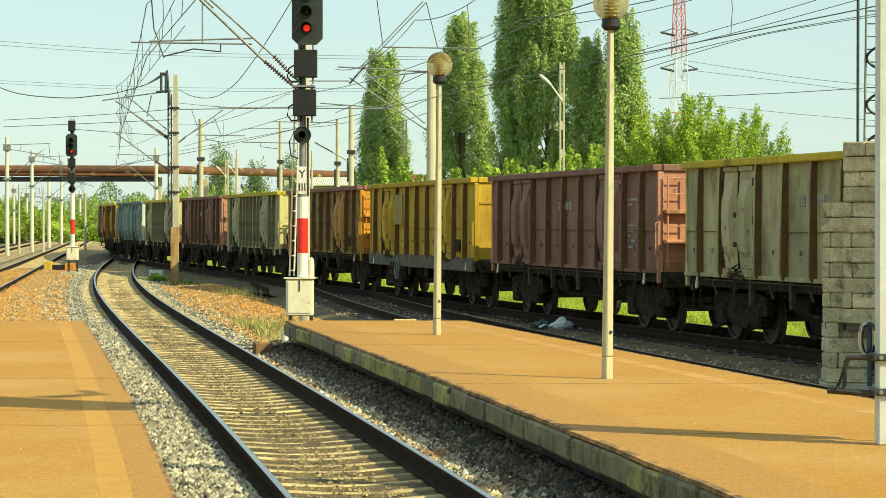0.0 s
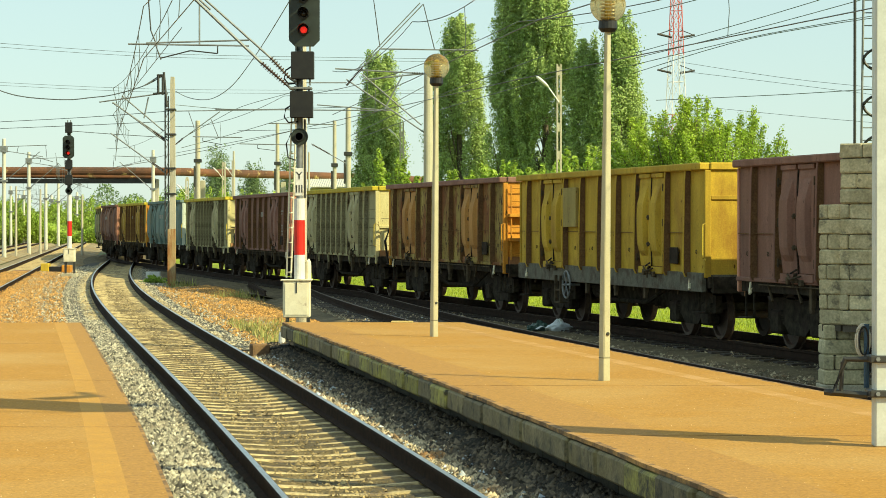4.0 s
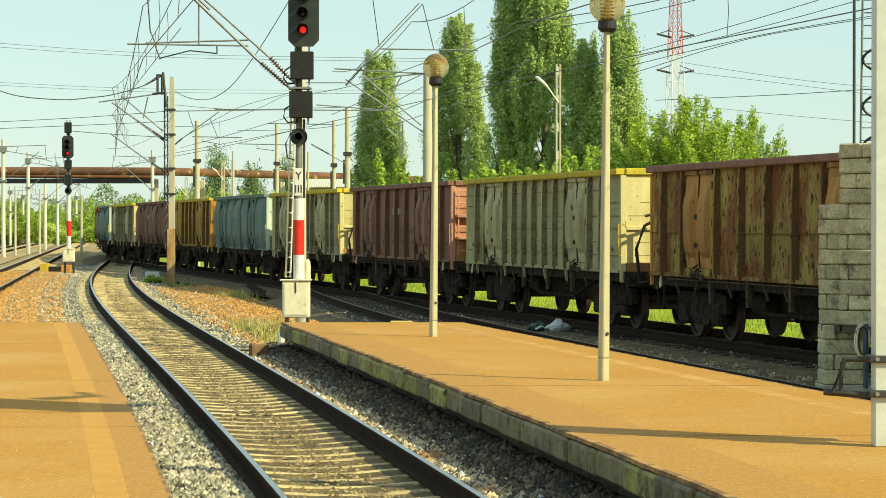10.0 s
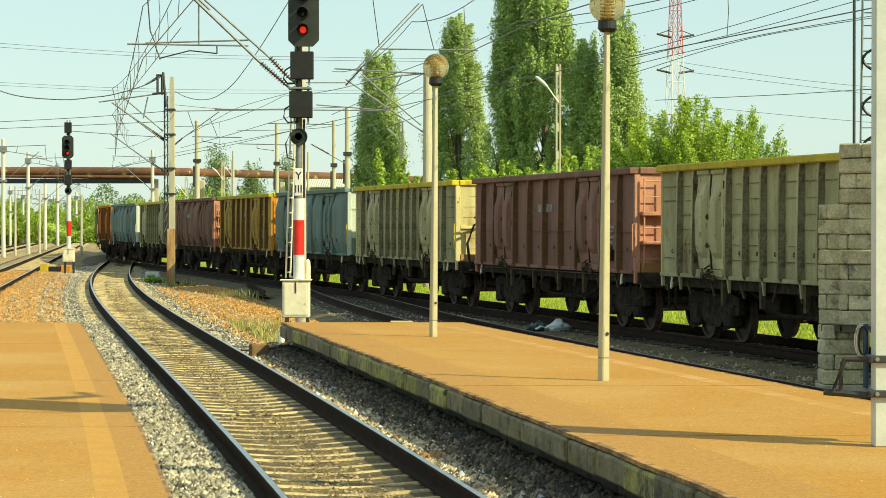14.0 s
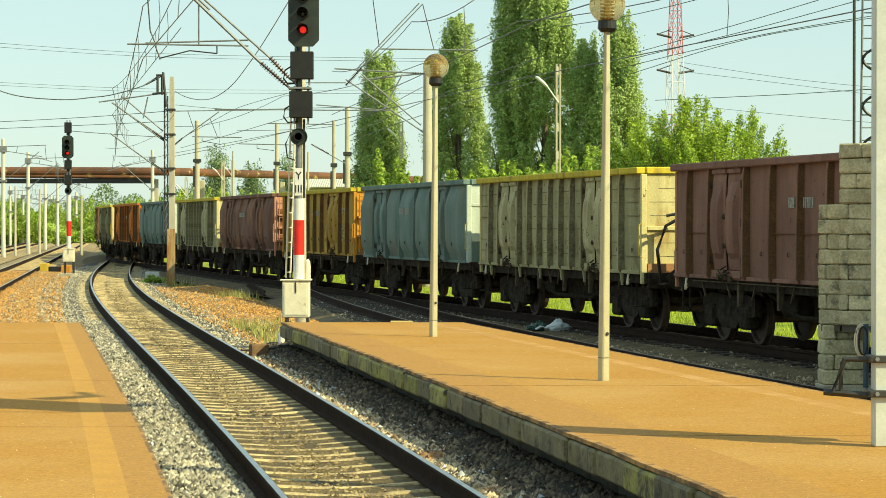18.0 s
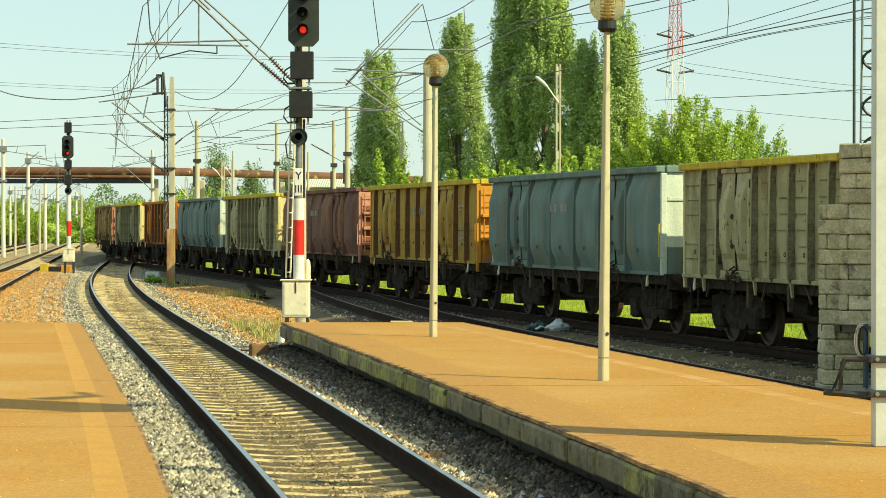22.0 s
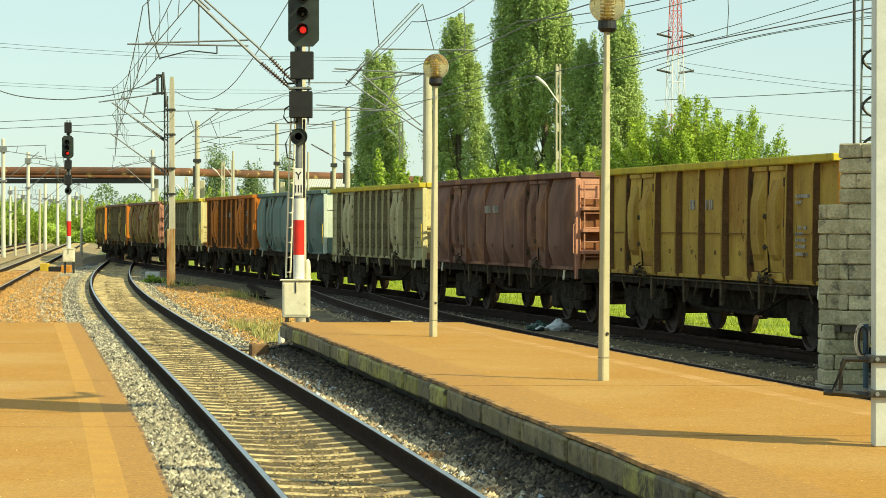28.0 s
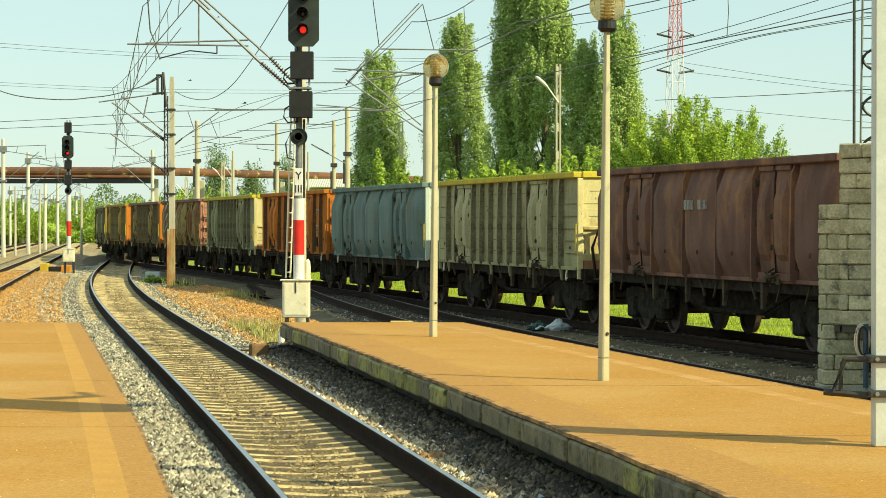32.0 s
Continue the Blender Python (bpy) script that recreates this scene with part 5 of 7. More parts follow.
def insulator(p, q, parent, r=0.07):
    p, q = Vector(p), Vector(q)
    s, n = Shape(), max(7, int((q - p).length / 0.06))
    s.tube([p, q], 0.025, 6)
    for k in range(n):
        c = p.lerp(q, (k + 0.5) / n)
        d = (q - p).normalized() * 0.011
        s.tube([c - d, c + d], r * 0.85, 10, r * 0.5)
    return part("insulator", s, M_INSULATOR, parent, "brown ribbed insulator")


M_PALEMAST = mat("pale_weathered_mast", (0.66, 0.65, 0.53), (0.55, 0.54, 0.44), scale=2, fine=40, c=(0.42, 0.38, 0.28), c_scale=1.0, c_cut=(0.56, 0.7), stretch=(1, 1, 0.25))


def round_mast(x, y, top, r0, label="tapered cream concrete overhead line mast", base=-0.45, skin=M_CONCRETE):
    t = thing("overhead_line_mast", label, "mast", pose(x, y, 0), group="overhead line masts")
    part("pole", Shape().lathe([(r0, base), (r0 * 0.96, 0.5), (r0 * 0.78, top - 0.02), (r0 * 0.7, top)], 16), skin, t, smooth=False)
    return t


M_MASTFOOT = mat("rust_streaked_paint", (0.5, 0.4, 0.22), (0.42, 0.26, 0.1), scale=3, c=(0.34, 0.15, 0.05), c_scale=2.2, c_cut=(0.46, 0.56), stretch=(1, 1, 0.2))
# the weathered mast between the tracks
m1 = thing("overhead_line_mast", "square cream mast with rusty foot and dark fittings", "mast", group="overhead line masts")
part("pole", Shape().sweep([[(-10.2 + a * w, 96 + b * 0.12, z) for a, b in ((-1, -1), (1, -1), (1, 1), (-1, 1))] for z, w in ((1.9, 0.11), (7.35, 0.08), (7.62, 0.065))]), M_CONCRETE, m1)
part("foot", Shape().sweep([[(-10.24 + a * w, 96 + b * 0.13, z) for a, b in ((-1, -1), (1, -1), (1, 1), (-1, 1))] for z, w in ((-0.45, 0.15), (1.897, 0.14))]), M_MASTFOOT, m1, "rust-brown mast foot")
part("lattice_angle", Shape().cbox(-10.5, -10.46, 95.9, 96.1, 1.6, 7.3, 0.006), M_DARKSTEEL, m1)
part("lattice_angle", Shape().cbox(-10.38, -10.345, 95.9, 96.1, 1.6, 6.9, 0.006), M_DARKSTEEL, m1)
for k in range(14):
    part("lattice_bar", Shape().tube([(-10.48, 95.9, 1.8 + 0.38 * k), (-10.36, 95.9, 2.1 + 0.38 * k)], 0.016, 5), M_STEEL, m1)
tubes([((-10.36, 96.0, 5.21), (-12.47, 96.0, 6.65)), ((-10.49, 96.0, 4.01), (-12.53, 96.0, 5.50)), ((-12.96, 96.0, 6.67), (-10.66, 96.0, 6.99)), ((-12.11, 96.0, 6.91), (-10.55, 96.0, 5.59)), ((-12.43, 96.0, 6.65), (-10.51, 96.0, 5.21)),
       ((-11.26, 96.0, 7.29), (-10.66, 96.0, 7.67)), ((-11.11, 96.0, 6.86), (-11.28, 96.0, 6.06))], 0.028, M_STEEL, "bracket_tube", m1)
tubes([((-10.73, 95.9, 7.67), (-10.73, 95.9, 6.99)), ((-10.56, 95.9, 7.67), (-10.56, 95.9, 6.94)), ((-10.78, 95.9, 7.67), (-10.50, 95.9, 7.67)), ((-10.92, 95.9, 6.97), (-10.50, 95.9, 7.01)), ((-10.52, 95.9, 7.79), (-10.41, 95.9, 6.48))],
      0.05, M_DARKSTEEL, "switch_frame", m1)
insulator((-10.49, 96.0, 5.25), (-10.94, 96.0, 5.59), m1)
insulator((-10.55, 96.0, 4.10), (-10.98, 96.0, 4.40), m1)
for yb in (196, 240, 300, 345):
    part("clamp", Shape().cbox(-10.45, -10.08, 95.8, 96.2, EYE + (396.5 - yb) / 47, EYE + (396.5 - yb) / 47 + 0.07, 0.01), M_DARKSTEEL, m1)

# mast behind the near signal with the long bracket over track one
m2 = round_mast(-2.98, 53.5, 8.6, 0.12, "slim steel overhead line mast behind the signal")
m2b = thing("bracket_arm", "long galvanised bracket arm with brown insulators", "overhead line", group="bracket arms")
tubes([((-5.29, 53.5, 7.05), (-3.63, 53.5, 5.57)), ((-5.12, 53.5, 6.79), (-4.89, 53.5, 6.58))], 0.026, M_STEEL, "bracket_tube", m2b)
tubes([((-5.48, 53.5, 7.05), (-3.82, 53.5, 5.46))], 0.034, M_STEEL, "bracket_tube", m2b)
insulator((-3.63, 53.5, 5.57), (-3.23, 53.5, 5.15), m2b, 0.075)
insulator((-3.82, 53.5, 5.46), (-3.30, 53.5, 5.01), m2b, 0.075)
tubes([((-3.30, 53.5, 5.01), (-3.01, 53.5, 4.77)), ((-3.23, 53.5, 5.15), (-3.01, 53.5, 4.99))], 0.03, M_DARKSTEEL, "bracket_foot", m2b)
tubes([((-6.62, 53.5, 5.86), (-4.08, 53.5, 5.82)), ((-6.24, 53.5, 5.88), (-4.08, 53.5, 5.94)), ((-5.12, 53.5, 6.73), (-5.12, 53.5, 5.84))], 0.02, M_STEEL, "registration_tube", m2b)
tubes([((-5.94, 53.5, 5.56), (-5.31, 53.5, 5.72)), ((-5.31, 53.5, 5.72), (-4.74, 53.5, 5.66)), ((-4.74, 53.5, 5.84), (-4.74, 53.5, 5.66))], 0.015, M_DARKSTEEL, "steady_arm", m2b)
tubes([((-6.04, 53.5, 5.84), (-5.93, 53.5, 5.53)), ((-6.19, 53.5, 6.79), (-6.14, 53.5, 6.14)), ((-6.14, 53.5, 6.14), (-6.02, 53.5, 5.84))], 0.015, M_DARKSTEEL, "dropper_loop", m2b)

# thick round mast with its brackets
round_mast(-0.59, 98, 8.2, 0.21)
m3 = thing("bracket_arm", "galvanised bracket arm with brown insulators on the round mast", "overhead line", group="bracket arms")
tubes([((-0.59, 98.0, 7.85), (-4.17, 98.0, 8.05)), ((-0.59, 98.0, 7.88), (-3.13, 98.0, 7.62)), ((-0.70, 98.0, 5.57), (-3.74, 98.0, 7.64)), ((-0.85, 98.0, 5.88), (-3.13, 98.0, 7.83)), ((-2.30, 98.0, 6.44), (-1.56, 98.0, 7.83))], 0.032, M_STEEL, "bracket_tube", m3)
insulator((-3.74, 98.0, 7.40), (-3.13, 98.0, 8.09), m3, 0.1)
insulator((-0.59, 98.0, 7.85), (-1.22, 98.0, 7.88), m3)
tubes([((-3.13, 98.0, 8.09), (-0.78, 98.0, 10.53)), ((-3.30, 98.0, 8.05), (-0.91, 98.0, 10.57))], 0.024, M_STEEL, "stay_tube", m3)
tubes([((-2.48, 98.0, 8.81), (1.35, 98.0, 8.75))], 0.03, M_STEEL, "bracket_tube", m3)
tubes([((-0.78, 98.0, 10.53), (-0.35, 98.0, 8.79))], 0.02, M_DARKSTEEL, "dropper", m3)
tubes([((-2.69, 98.0, 10.70), (-2.45, 98.0, 8.88))], 0.02, M_DARKSTEEL, "dropper", m3)
tubes([((-6.17, 98.0, 7.51), (-3.74, 98.0, 7.51)), ((-4.87, 98.0, 6.66), (-2.04, 98.0, 6.44)), ((-8.77, 98.0, 6.49), (-2.04, 98.0, 6.44))], 0.025, M_STEEL, "cross_tube", m3)

for px, top, y, r in ((349, 8.0, 146, 0.17), (490, 7.8, 144, 0.13), (615, 7.9, 128, 0.16), (591, 7.4, 131, 0.12)):
    t = round_mast((px - 784) / FOCAL * y, y, top, r)
    part("fitting_collar", Shape().cbox(-r - 0.05, r + 0.05, -r - 0.05, r + 0.05, top - 2.4, top - 2.2, 0.02).cbox(-r - 0.06, -r + 0.02, -0.1, 0.1, top - 3.8, top - 2.6, 0.02), M_DARKSTEEL, t)
for px, top, y, r in ((6, 8.0, 177, 0.19), (50, 8.0, 210, 0.2), (80, 7.4, 240, 0.2), (102, 7.3, 262, 0.2), (270, 7.6, 190, 0.18), (18, 6.4, 290, 0.2), (41, 6.0, 300, 0.2),
                      (135, 6.2, 330, 0.22), (90, 6.0, 350, 0.22), (158, 5.5, 380, 0.22), (33, 6.0, 340, 0.2)):
    t = round_mast((px - 784) / FOCAL * y, y, top, r * 0.85, "tapered pale grey overhead line mast", skin=M_PALEMAST)
    k = 1 if px < 110 else -1
    tubes([((0.1 * k, 0, top - 0.55), (3.0 * k, 0, top - 0.45)), ((0.1 * k, 0, top - 0.85), (2.7 * k, 0, top - 1.25)), ((0.15 * k, 0, top - 2.9), (2.5 * k, 0, top - 0.9)), ((1.6 * k, 0, top - 1.1), (3.4 * k, 0, top - 1.6))], 0.028, M_STEEL, "bracket_tube", t)
    insulator((0.15 * k, 0, top - 2.9), (0.6 * k, 0, top - 2.52), t, 0.06)
    tubes([((1.0 * k, 0, top - 0.52), (0.9 * k, 0, top - 1.0)), ((2.9 * k, 0, top - 0.5), (3.0 * k, 0, top - 1.5))], 0.018, M_DARKSTEEL, "dropper", t)
    part("clamp", Shape().cbox(-r - 0.04, r + 0.04, -r - 0.04, r + 0.04, top - 0.95, top - 0.5, 0.02).cbox(-r - 0.04, r + 0.04, -r - 0.04, r + 0.04, top - 3.0, top - 2.85, 0.02), M_STEEL, t)


# brackets between the square mast and the round masts
m4 = thing("bracket_arm", "galvanised bracket arms with steady arms over the running line", "overhead line", group="bracket arms")
tubes([((-11.26, 110.0, 5.76), (-9.65, 110.0, 6.93)), ((-11.65, 110.0, 6.95), (-6.31, 110.0, 7.02)), ((-10.82, 110.0, 5.85), (-8.68, 110.0, 5.81)), ((-8.80, 110.0, 5.54), (-6.39, 110.0, 5.49)), ((-7.53, 110.0, 6.42), (-4.68, 110.0, 6.37)), ((-5.70, 110.0, 5.54), (-4.19, 110.0, 4.68))], 0.024, M_STEEL, "bracket_tube", m4)
insulator((-11.68, 110.0, 5.42), (-11.26, 110.0, 5.76), m4, 0.06)
insulator((-5.66, 110.0, 5.51), (-4.92, 110.0, 5.10), m4, 0.06)
tubes([((-10.04, 110.0, 6.61), (-9.73, 110.0, 5.85)), ((-10.39, 110.0, 5.81), (-10.39, 110.0, 5.66)), ((-10.39, 110.0, 5.66), (-9.56, 110.0, 5.51)), ((-8.02, 110.0, 5.49), (-8.02, 110.0, 5.34)), ((-8.02, 110.0, 5.34), (-7.29, 110.0, 5.25)), ((-11.00, 110.0, 6.93), (-10.75, 110.0, 6.20))], 0.015, M_DARKSTEEL, "steady_arm", m4)
for px, base, top in ((412, 330, 268), (545, 330, 270), (120, 380, 300), (27, 390, 330), (70, 390, 335), (144, 395, 345)):
    pl = thing("thin_pole", "slim grey pole beside the railway yard", "pole", pose((px - 784) / FOCAL * 190, 190, -0.45), group="thin poles")
    part("shaft", Shape().tube([(0, 0, 0), (0.02, 0, EYE + 0.45 + (396.5 - top) * 190 / FOCAL)], 0.1, 8, 0.07), M_CONCRETE, pl)


def street_lamp(x, y, h, side, k=1.0):
    t = thing("street_lamp", "concrete street lamp with a curved white lantern", "street lamp", pose(x, y, -0.4), group="street lamps")
    pole = Shape()
    for a in (-0.1, 0.1):
        pole.cbox(a * k - 0.05 * k, a * k + 0.05 * k, -0.09, 0.09, 0, h, 0.01)
    for z in np.arange(0.6, h, 1.1):
        pole.cbox(-0.1 * k, 0.1 * k, -0.08, 0.08, z, z + 0.35, 0.01)
    part("pole", pole, M_CONCRETE, t)
    part("bracket", Shape().tube([(0, -0.1, h - 1.5), (side * 0.35, -0.1, h - 1.0), (side * 0.5, -0.1, h - 0.8)], 0.025, 6), M_WHITE, t)
    s = Shape()
    s.sweep([[(side * (0.4 + u * 0.5), -0.1 + wy * 0.13 * q, h - 0.92 + u * 0.42 + wz * 0.1 * q) for wy, wz in ((-1, 0), (-0.7, 0.8), (0, 1.1), (0.7, 0.8), (1, 0), (0, -0.6))]
             for u, q in ((0, 0.5), (0.25, 1), (0.7, 1), (0.95, 0.7), (1, 0.2))])
    part("lantern", s, M_WHITE, t, "white street lamp lantern", smooth=True)
    return t


street_lamp(4.52, 100, 8.75, -1, 0.7)
street_lamp(-2.79, 170, 9.3, -1)
street_lamp(-18.11, 210, 7.6, -1)
street_lamp(-21.63, 215, 6.3, -1)
street_lamp(-18.96, 230, 8.2, -1)


# ---- wires ----
def wire(name_label, pts, r=0.011):
    pts, out = [Vector(p) for p in pts], []
    for i in range(len(pts) - 1):
        a, b, c, d = pts[max(i - 1, 0)], pts[i], pts[i + 1], pts[min(i + 2, len(pts) - 1)]
        for k in range(6):
            u = k / 6
            out.append(0.5 * (2 * b + (c - a) * u + (2 * a - 5 * b + 4 * c - d) * u * u + (3 * b - a - 3 * c + d) * u ** 3))
    return tagged(part("overhead_wire", Shape().tube(out + [pts[-1]], r, 5, cap=False), M_WIRE), name_label, "wire", group="overhead wires")


def sag_line(a, b, sag, n=14):
    a, b = Vector(a), Vector(b)
    return [a.lerp(b, k / n) - Vector((0, 0, sag * 4 * (k / n) * (1 - k / n))) for k in range(n + 1)]


def catenary(xf, spans, zc, zm, off=0.0, r=0.011, drops=8):
    """Contact and messenger wire with droppers over a track; spans are the masts' distances."""
    zig = 0.25
    for i in range(len(spans) - 1):
        y0, y1 = spans[i], spans[i + 1]
        a0, a1 = xf(y0) + off + zig * (-1) ** i, xf(y1) + off - zig * (-1) ** i
        t = thing("catenary_span", "thin contact wire hung by droppers from its messenger wire", "overhead line", group="catenary spans")
        con = Shape().tube([(a0 + (a1 - a0) * k / 8, y0 + (y1 - y0) * k / 8, zc) for k in range(9)], r, 4, cap=False)
        mes = Shape().tube([Vector(p) for p in sag_line((a0, y0, zm), (a1, y1, zm), 0.4)], r, 4, cap=False)
        part("contact_wire", con, M_WIRE, t)
        part("messenger_wire", mes, M_WIRE, t)
        for k in range(1, drops):
            u = k / drops
            zz = zm - 0.4 * 4 * u * (1 - u)
            x, y = a0 + (a1 - a0) * u, y0 + (y1 - y0) * u
            part("dropper", Shape().tube([(x, y, zc), (x + 0.03, y, (zc + zz) / 2), (x, y, zz)], r * 0.7, 4, cap=False), M_WIRE, t)


catenary(x_one, [11, 53.5, 96, 140], 5.55, 6.65)
catenary(lambda y: x_one(y) + 0.3, [53.5, 96, 140], 6.2, 7.2)
catenary(lambda y: x_two(min(y, 80)), [20, 44, 62, 82], 5.6, 7.0, drops=2)
catenary(x_three, [34, 62, 98, 128, 165], 5.6, 7.0, drops=2)
catenary(x_four, [177, 210, 262, 330], 5.6, 7.0, r=0.014)
catenary(lambda y: x_four(y) - 5, [240, 330], 5.6, 7.0, r=0.014)
wire("sagging dark cable between masts", [(-17.53, 96.0, 7.55), (-16.68, 96.0, 7.10), (-15.72, 96.0, 6.86), (-14.23, 96.0, 6.76), (-13.28, 96.0, 6.84), (-12.43, 96.0, 6.95), (-11.26, 96.0, 7.29), (-10.55, 96.0, 7.67)], 0.02)
wire("sagging feeder cable between masts", [(-10.09, 96.0, 7.08), (-9.66, 96.0, 6.86), (-8.94, 94.0, 6.66), (-8.06, 90.0, 6.55), (-7.13, 86.0, 6.75), (-6.25, 82.0, 7.22), (-5.43, 78.0, 7.73), (-4.21, 72.0, 8.61)], 0.014)
for y0, y1, yy in ((75, 105, 260), (82, 110, 260), (145, 160, 300), (150, 166, 300)):
    wire("thin power line of the pylon", [((-30 - 784) * yy / FOCAL, yy, EYE - (y0 - 396.5) * yy / FOCAL), ((300 - 784) * yy / FOCAL, yy, EYE - ((y0 + y1) / 2 + 6 - 396.5) * yy / FOCAL), ((800 - 784) * yy / FOCAL, yy, EYE - (y1 - 396.5) * yy / FOCAL)], 0.02)
for pts in (((6.85, 150.0, 13.67), (10.74, 140.0, 13.62), (14.52, 120.0, 13.30)), ((11.17, 150.0, 12.11), (16.01, 140.0, 12.99), (19.04, 120.0, 13.03)), ((11.17, 150.0, 11.81), (17.25, 140.0, 12.84), (20.64, 120.0, 12.90)),
            ((10.84, 150.0, 11.35), (17.56, 140.0, 12.47), (23.51, 130.0, 12.94)), ((11.17, 150.0, 10.95), (16.94, 140.0, 12.28), (23.51, 130.0, 12.82)), ((13.33, 160.0, 9.84), (19.81, 150.0, 9.68), (24.08, 140.0, 9.52)),
            ((-5.45, 150.0, 6.96), (-0.80, 150.0, 8.62), (7.18, 150.0, 10.95)), ((-5.45, 150.0, 7.29), (-0.80, 150.0, 9.42), (5.85, 150.0, 11.95))):
    wire("heavy dark feeder cable", list(pts), 0.022)
for pts in (((39.65, 430.0, 29.39), (57.34, 420.0, 25.96), (72.34, 400.0, 23.05)), ((39.65, 430.0, 27.87), (57.34, 420.0, 25.03), (72.34, 400.0, 21.72)), ((39.65, 430.0, 22.24), (57.34, 420.0, 19.91), (72.34, 400.0, 17.56))):
    wire("thin power line of the pylon", list(pts), 0.035)
wire("running line wire between masts", [(-11.68, 110.0, 4.98), (-9.48, 110.0, 5.42), (-7.24, 110.0, 5.93), (-6.31, 110.0, 6.15)], 0.012)
wire("running line wire between masts", [(-11.31, 110.0, 5.76), (-9.73, 110.0, 6.63), (-8.63, 110.0, 7.17), (-6.63, 110.0, 7.73)], 0.012)
wire("thin service wire between poles", [(-14.71, 140.0, 8.62), (-11.29, 140.0, 8.37), (-4.65, 128.0, 7.95)], 0.016)
wire("thin service wire between poles", [(-14.40, 140.0, 6.26), (-11.29, 140.0, 7.10), (-7.49, 128.0, 7.52)], 0.016)
wire("thin service wire between poles", [(-12.10, 150.0, 7.56), (-5.71, 140.0, 7.50), (-0.66, 110.0, 8.10)], 0.016)
wire("thin service wire between poles", [(-29.54, 170.0, 8.89), (-22.48, 160.0, 8.77), (-16.09, 150.0, 8.72)], 0.02)
wire("thin service wire between poles", [(-29.54, 170.0, 8.44), (-22.48, 160.0, 8.28), (-16.09, 150.0, 8.12)], 0.02)
wire("thin service wire between poles", [(-22.07, 150.0, 7.56), (-19.41, 150.0, 7.36), (-16.09, 150.0, 7.16)], 0.02)

# ---- pipe bridge ----
pb = thing("pipe_bridge", "long rusty pipeline carried over the tracks on trestles", "pipeline")
part("pipe", Shape().tube([(-42.65, 228.0, 6.81), (-33.05, 228.0, 6.81), (-24.46, 228.0, 6.76), (-7.98, 250.0, 6.66), (-1.39, 262.0, 6.53)], 0.37, 14), M_RUSTPIPE, pb, "fat rust-brown pipe")
part("lower_pipe", Shape().tube([(-42.84, 229.0, 6.43), (-26.09, 229.0, 6.28)], 0.18, 10), M_RUSTPIPE, pb)
part("girder", Shape().sweep([[(((px - 784) * 229 / FOCAL), 229 + b * 0.4, z) for b, z in ((-1, 5.72), (1, 5.72), (1, 6.15), (-1, 6.15))] for px in (-60, 100, 275)]), M_DARKSTEEL, pb, "dark steel girder")
for px in (276, 346, 358, 500):
    yy = 229 if px < 300 else 232 + (px - 300) * 0.06
    part("trestle", Shape().cbox(((px - 784) * yy / FOCAL) - 0.22, ((px - 784) * yy / FOCAL) + 0.22, yy - 0.2, yy + 0.2, -0.45, 6.1, 0.03), M_CONCRETE, pb)
bl = Shape().cbox(-11.09, -6.54, 205, 214, -0.45, 4.95, 0.05)
shed = thing("shed", "low shed with pale corrugated metal roof", "shed")
part("wall", bl, M_CONCRETE, shed)
roof = Shape()
for k in range(26):
    a = -11.12 + k * 0.185
    roof.sweep([[(a, y, z), (a + 0.09, y, z + 0.05), (a + 0.185, y, z), (a + 0.185, y, z - 0.05), (a, y, z - 0.05)] for y, z in ((203.5, 5.05), (209, 5.75), (214.5, 5.05))])
part("roof", roof, M_PALEMETAL, shed, "pale corrugated metal roof")

# ---- lattice pylon ----
M_FADEDRED = mat("sun_bleached_red_paint", (0.62, 0.13, 0.1), (0.5, 0.12, 0.09), rough=0.6)
py = thing("power_pylon", "red and white steel lattice power pylon", "pylon", pose(39.17, 430, -0.5, 0, 0, 20))
levels = [0, 8, 15, 21, 26.5, 31, 35, 38.5, 42, 46]
for i in range(len(levels) - 1):
    s = Shape()
    z0, z1 = levels[i], levels[i + 1]
    w0, w1 = 2.3 - 1.75 * (z0 / 46) ** 0.7, 2.3 - 1.75 * (z1 / 46) ** 0.7
    c0, c1 = [(a * w0, b * w0, z0) for a, b in ((-1, -1), (1, -1), (1, 1), (-1, 1))], [(a * w1, b * w1, z1) for a, b in ((-1, -1), (1, -1), (1, 1), (-1, 1))]
    for k in range(4):
        s.tube([c0[k], c1[k]], 0.08, 5).tube([c0[k], c1[(k + 1) % 4]], 0.042, 4).tube([c0[(k + 1) % 4], c1[k]], 0.042, 4).tube([c1[k], c1[(k + 1) % 4]], 0.042, 4)
    part("lattice_section", s, M_FADEDRED if z0 < 21 or 30 < z0 else M_WHITE, py, "red lattice section" if z0 < 21 or 30 < z0 else "white lattice section")
for z in (28.0, 34.0):
    for q in (-1, 1):
        part("cross_arm", Shape().tube([(q * 0.8, 0, z), (q * 3.4, 0, z + 0.5)], 0.2, 6).tube([(q * 0.8, 0, z + 1.3), (q * 3.2, 0, z + 0.5)], 0.08, 5), M_DARKSTEEL, py)

# ---- far signal post with ladder, behind the block wall ----
sp = thing("signal_post", "steel signal post with ladder, dark boxes and cable coils", "railway signal", pose(9.75, 60, -0.45))
part("post", Shape().tube([(-0.08, 0, 0), (-0.08, 0, 9.5)], 0.035, 8), M_DARKSTEEL, sp)
lad = Shape().tube([(0.02, 0, 0), (0.14, 0, 9.5)], 0.03, 6).tube([(0.3, 0, 0), (0.42, 0, 9.5)], 0.03, 6)
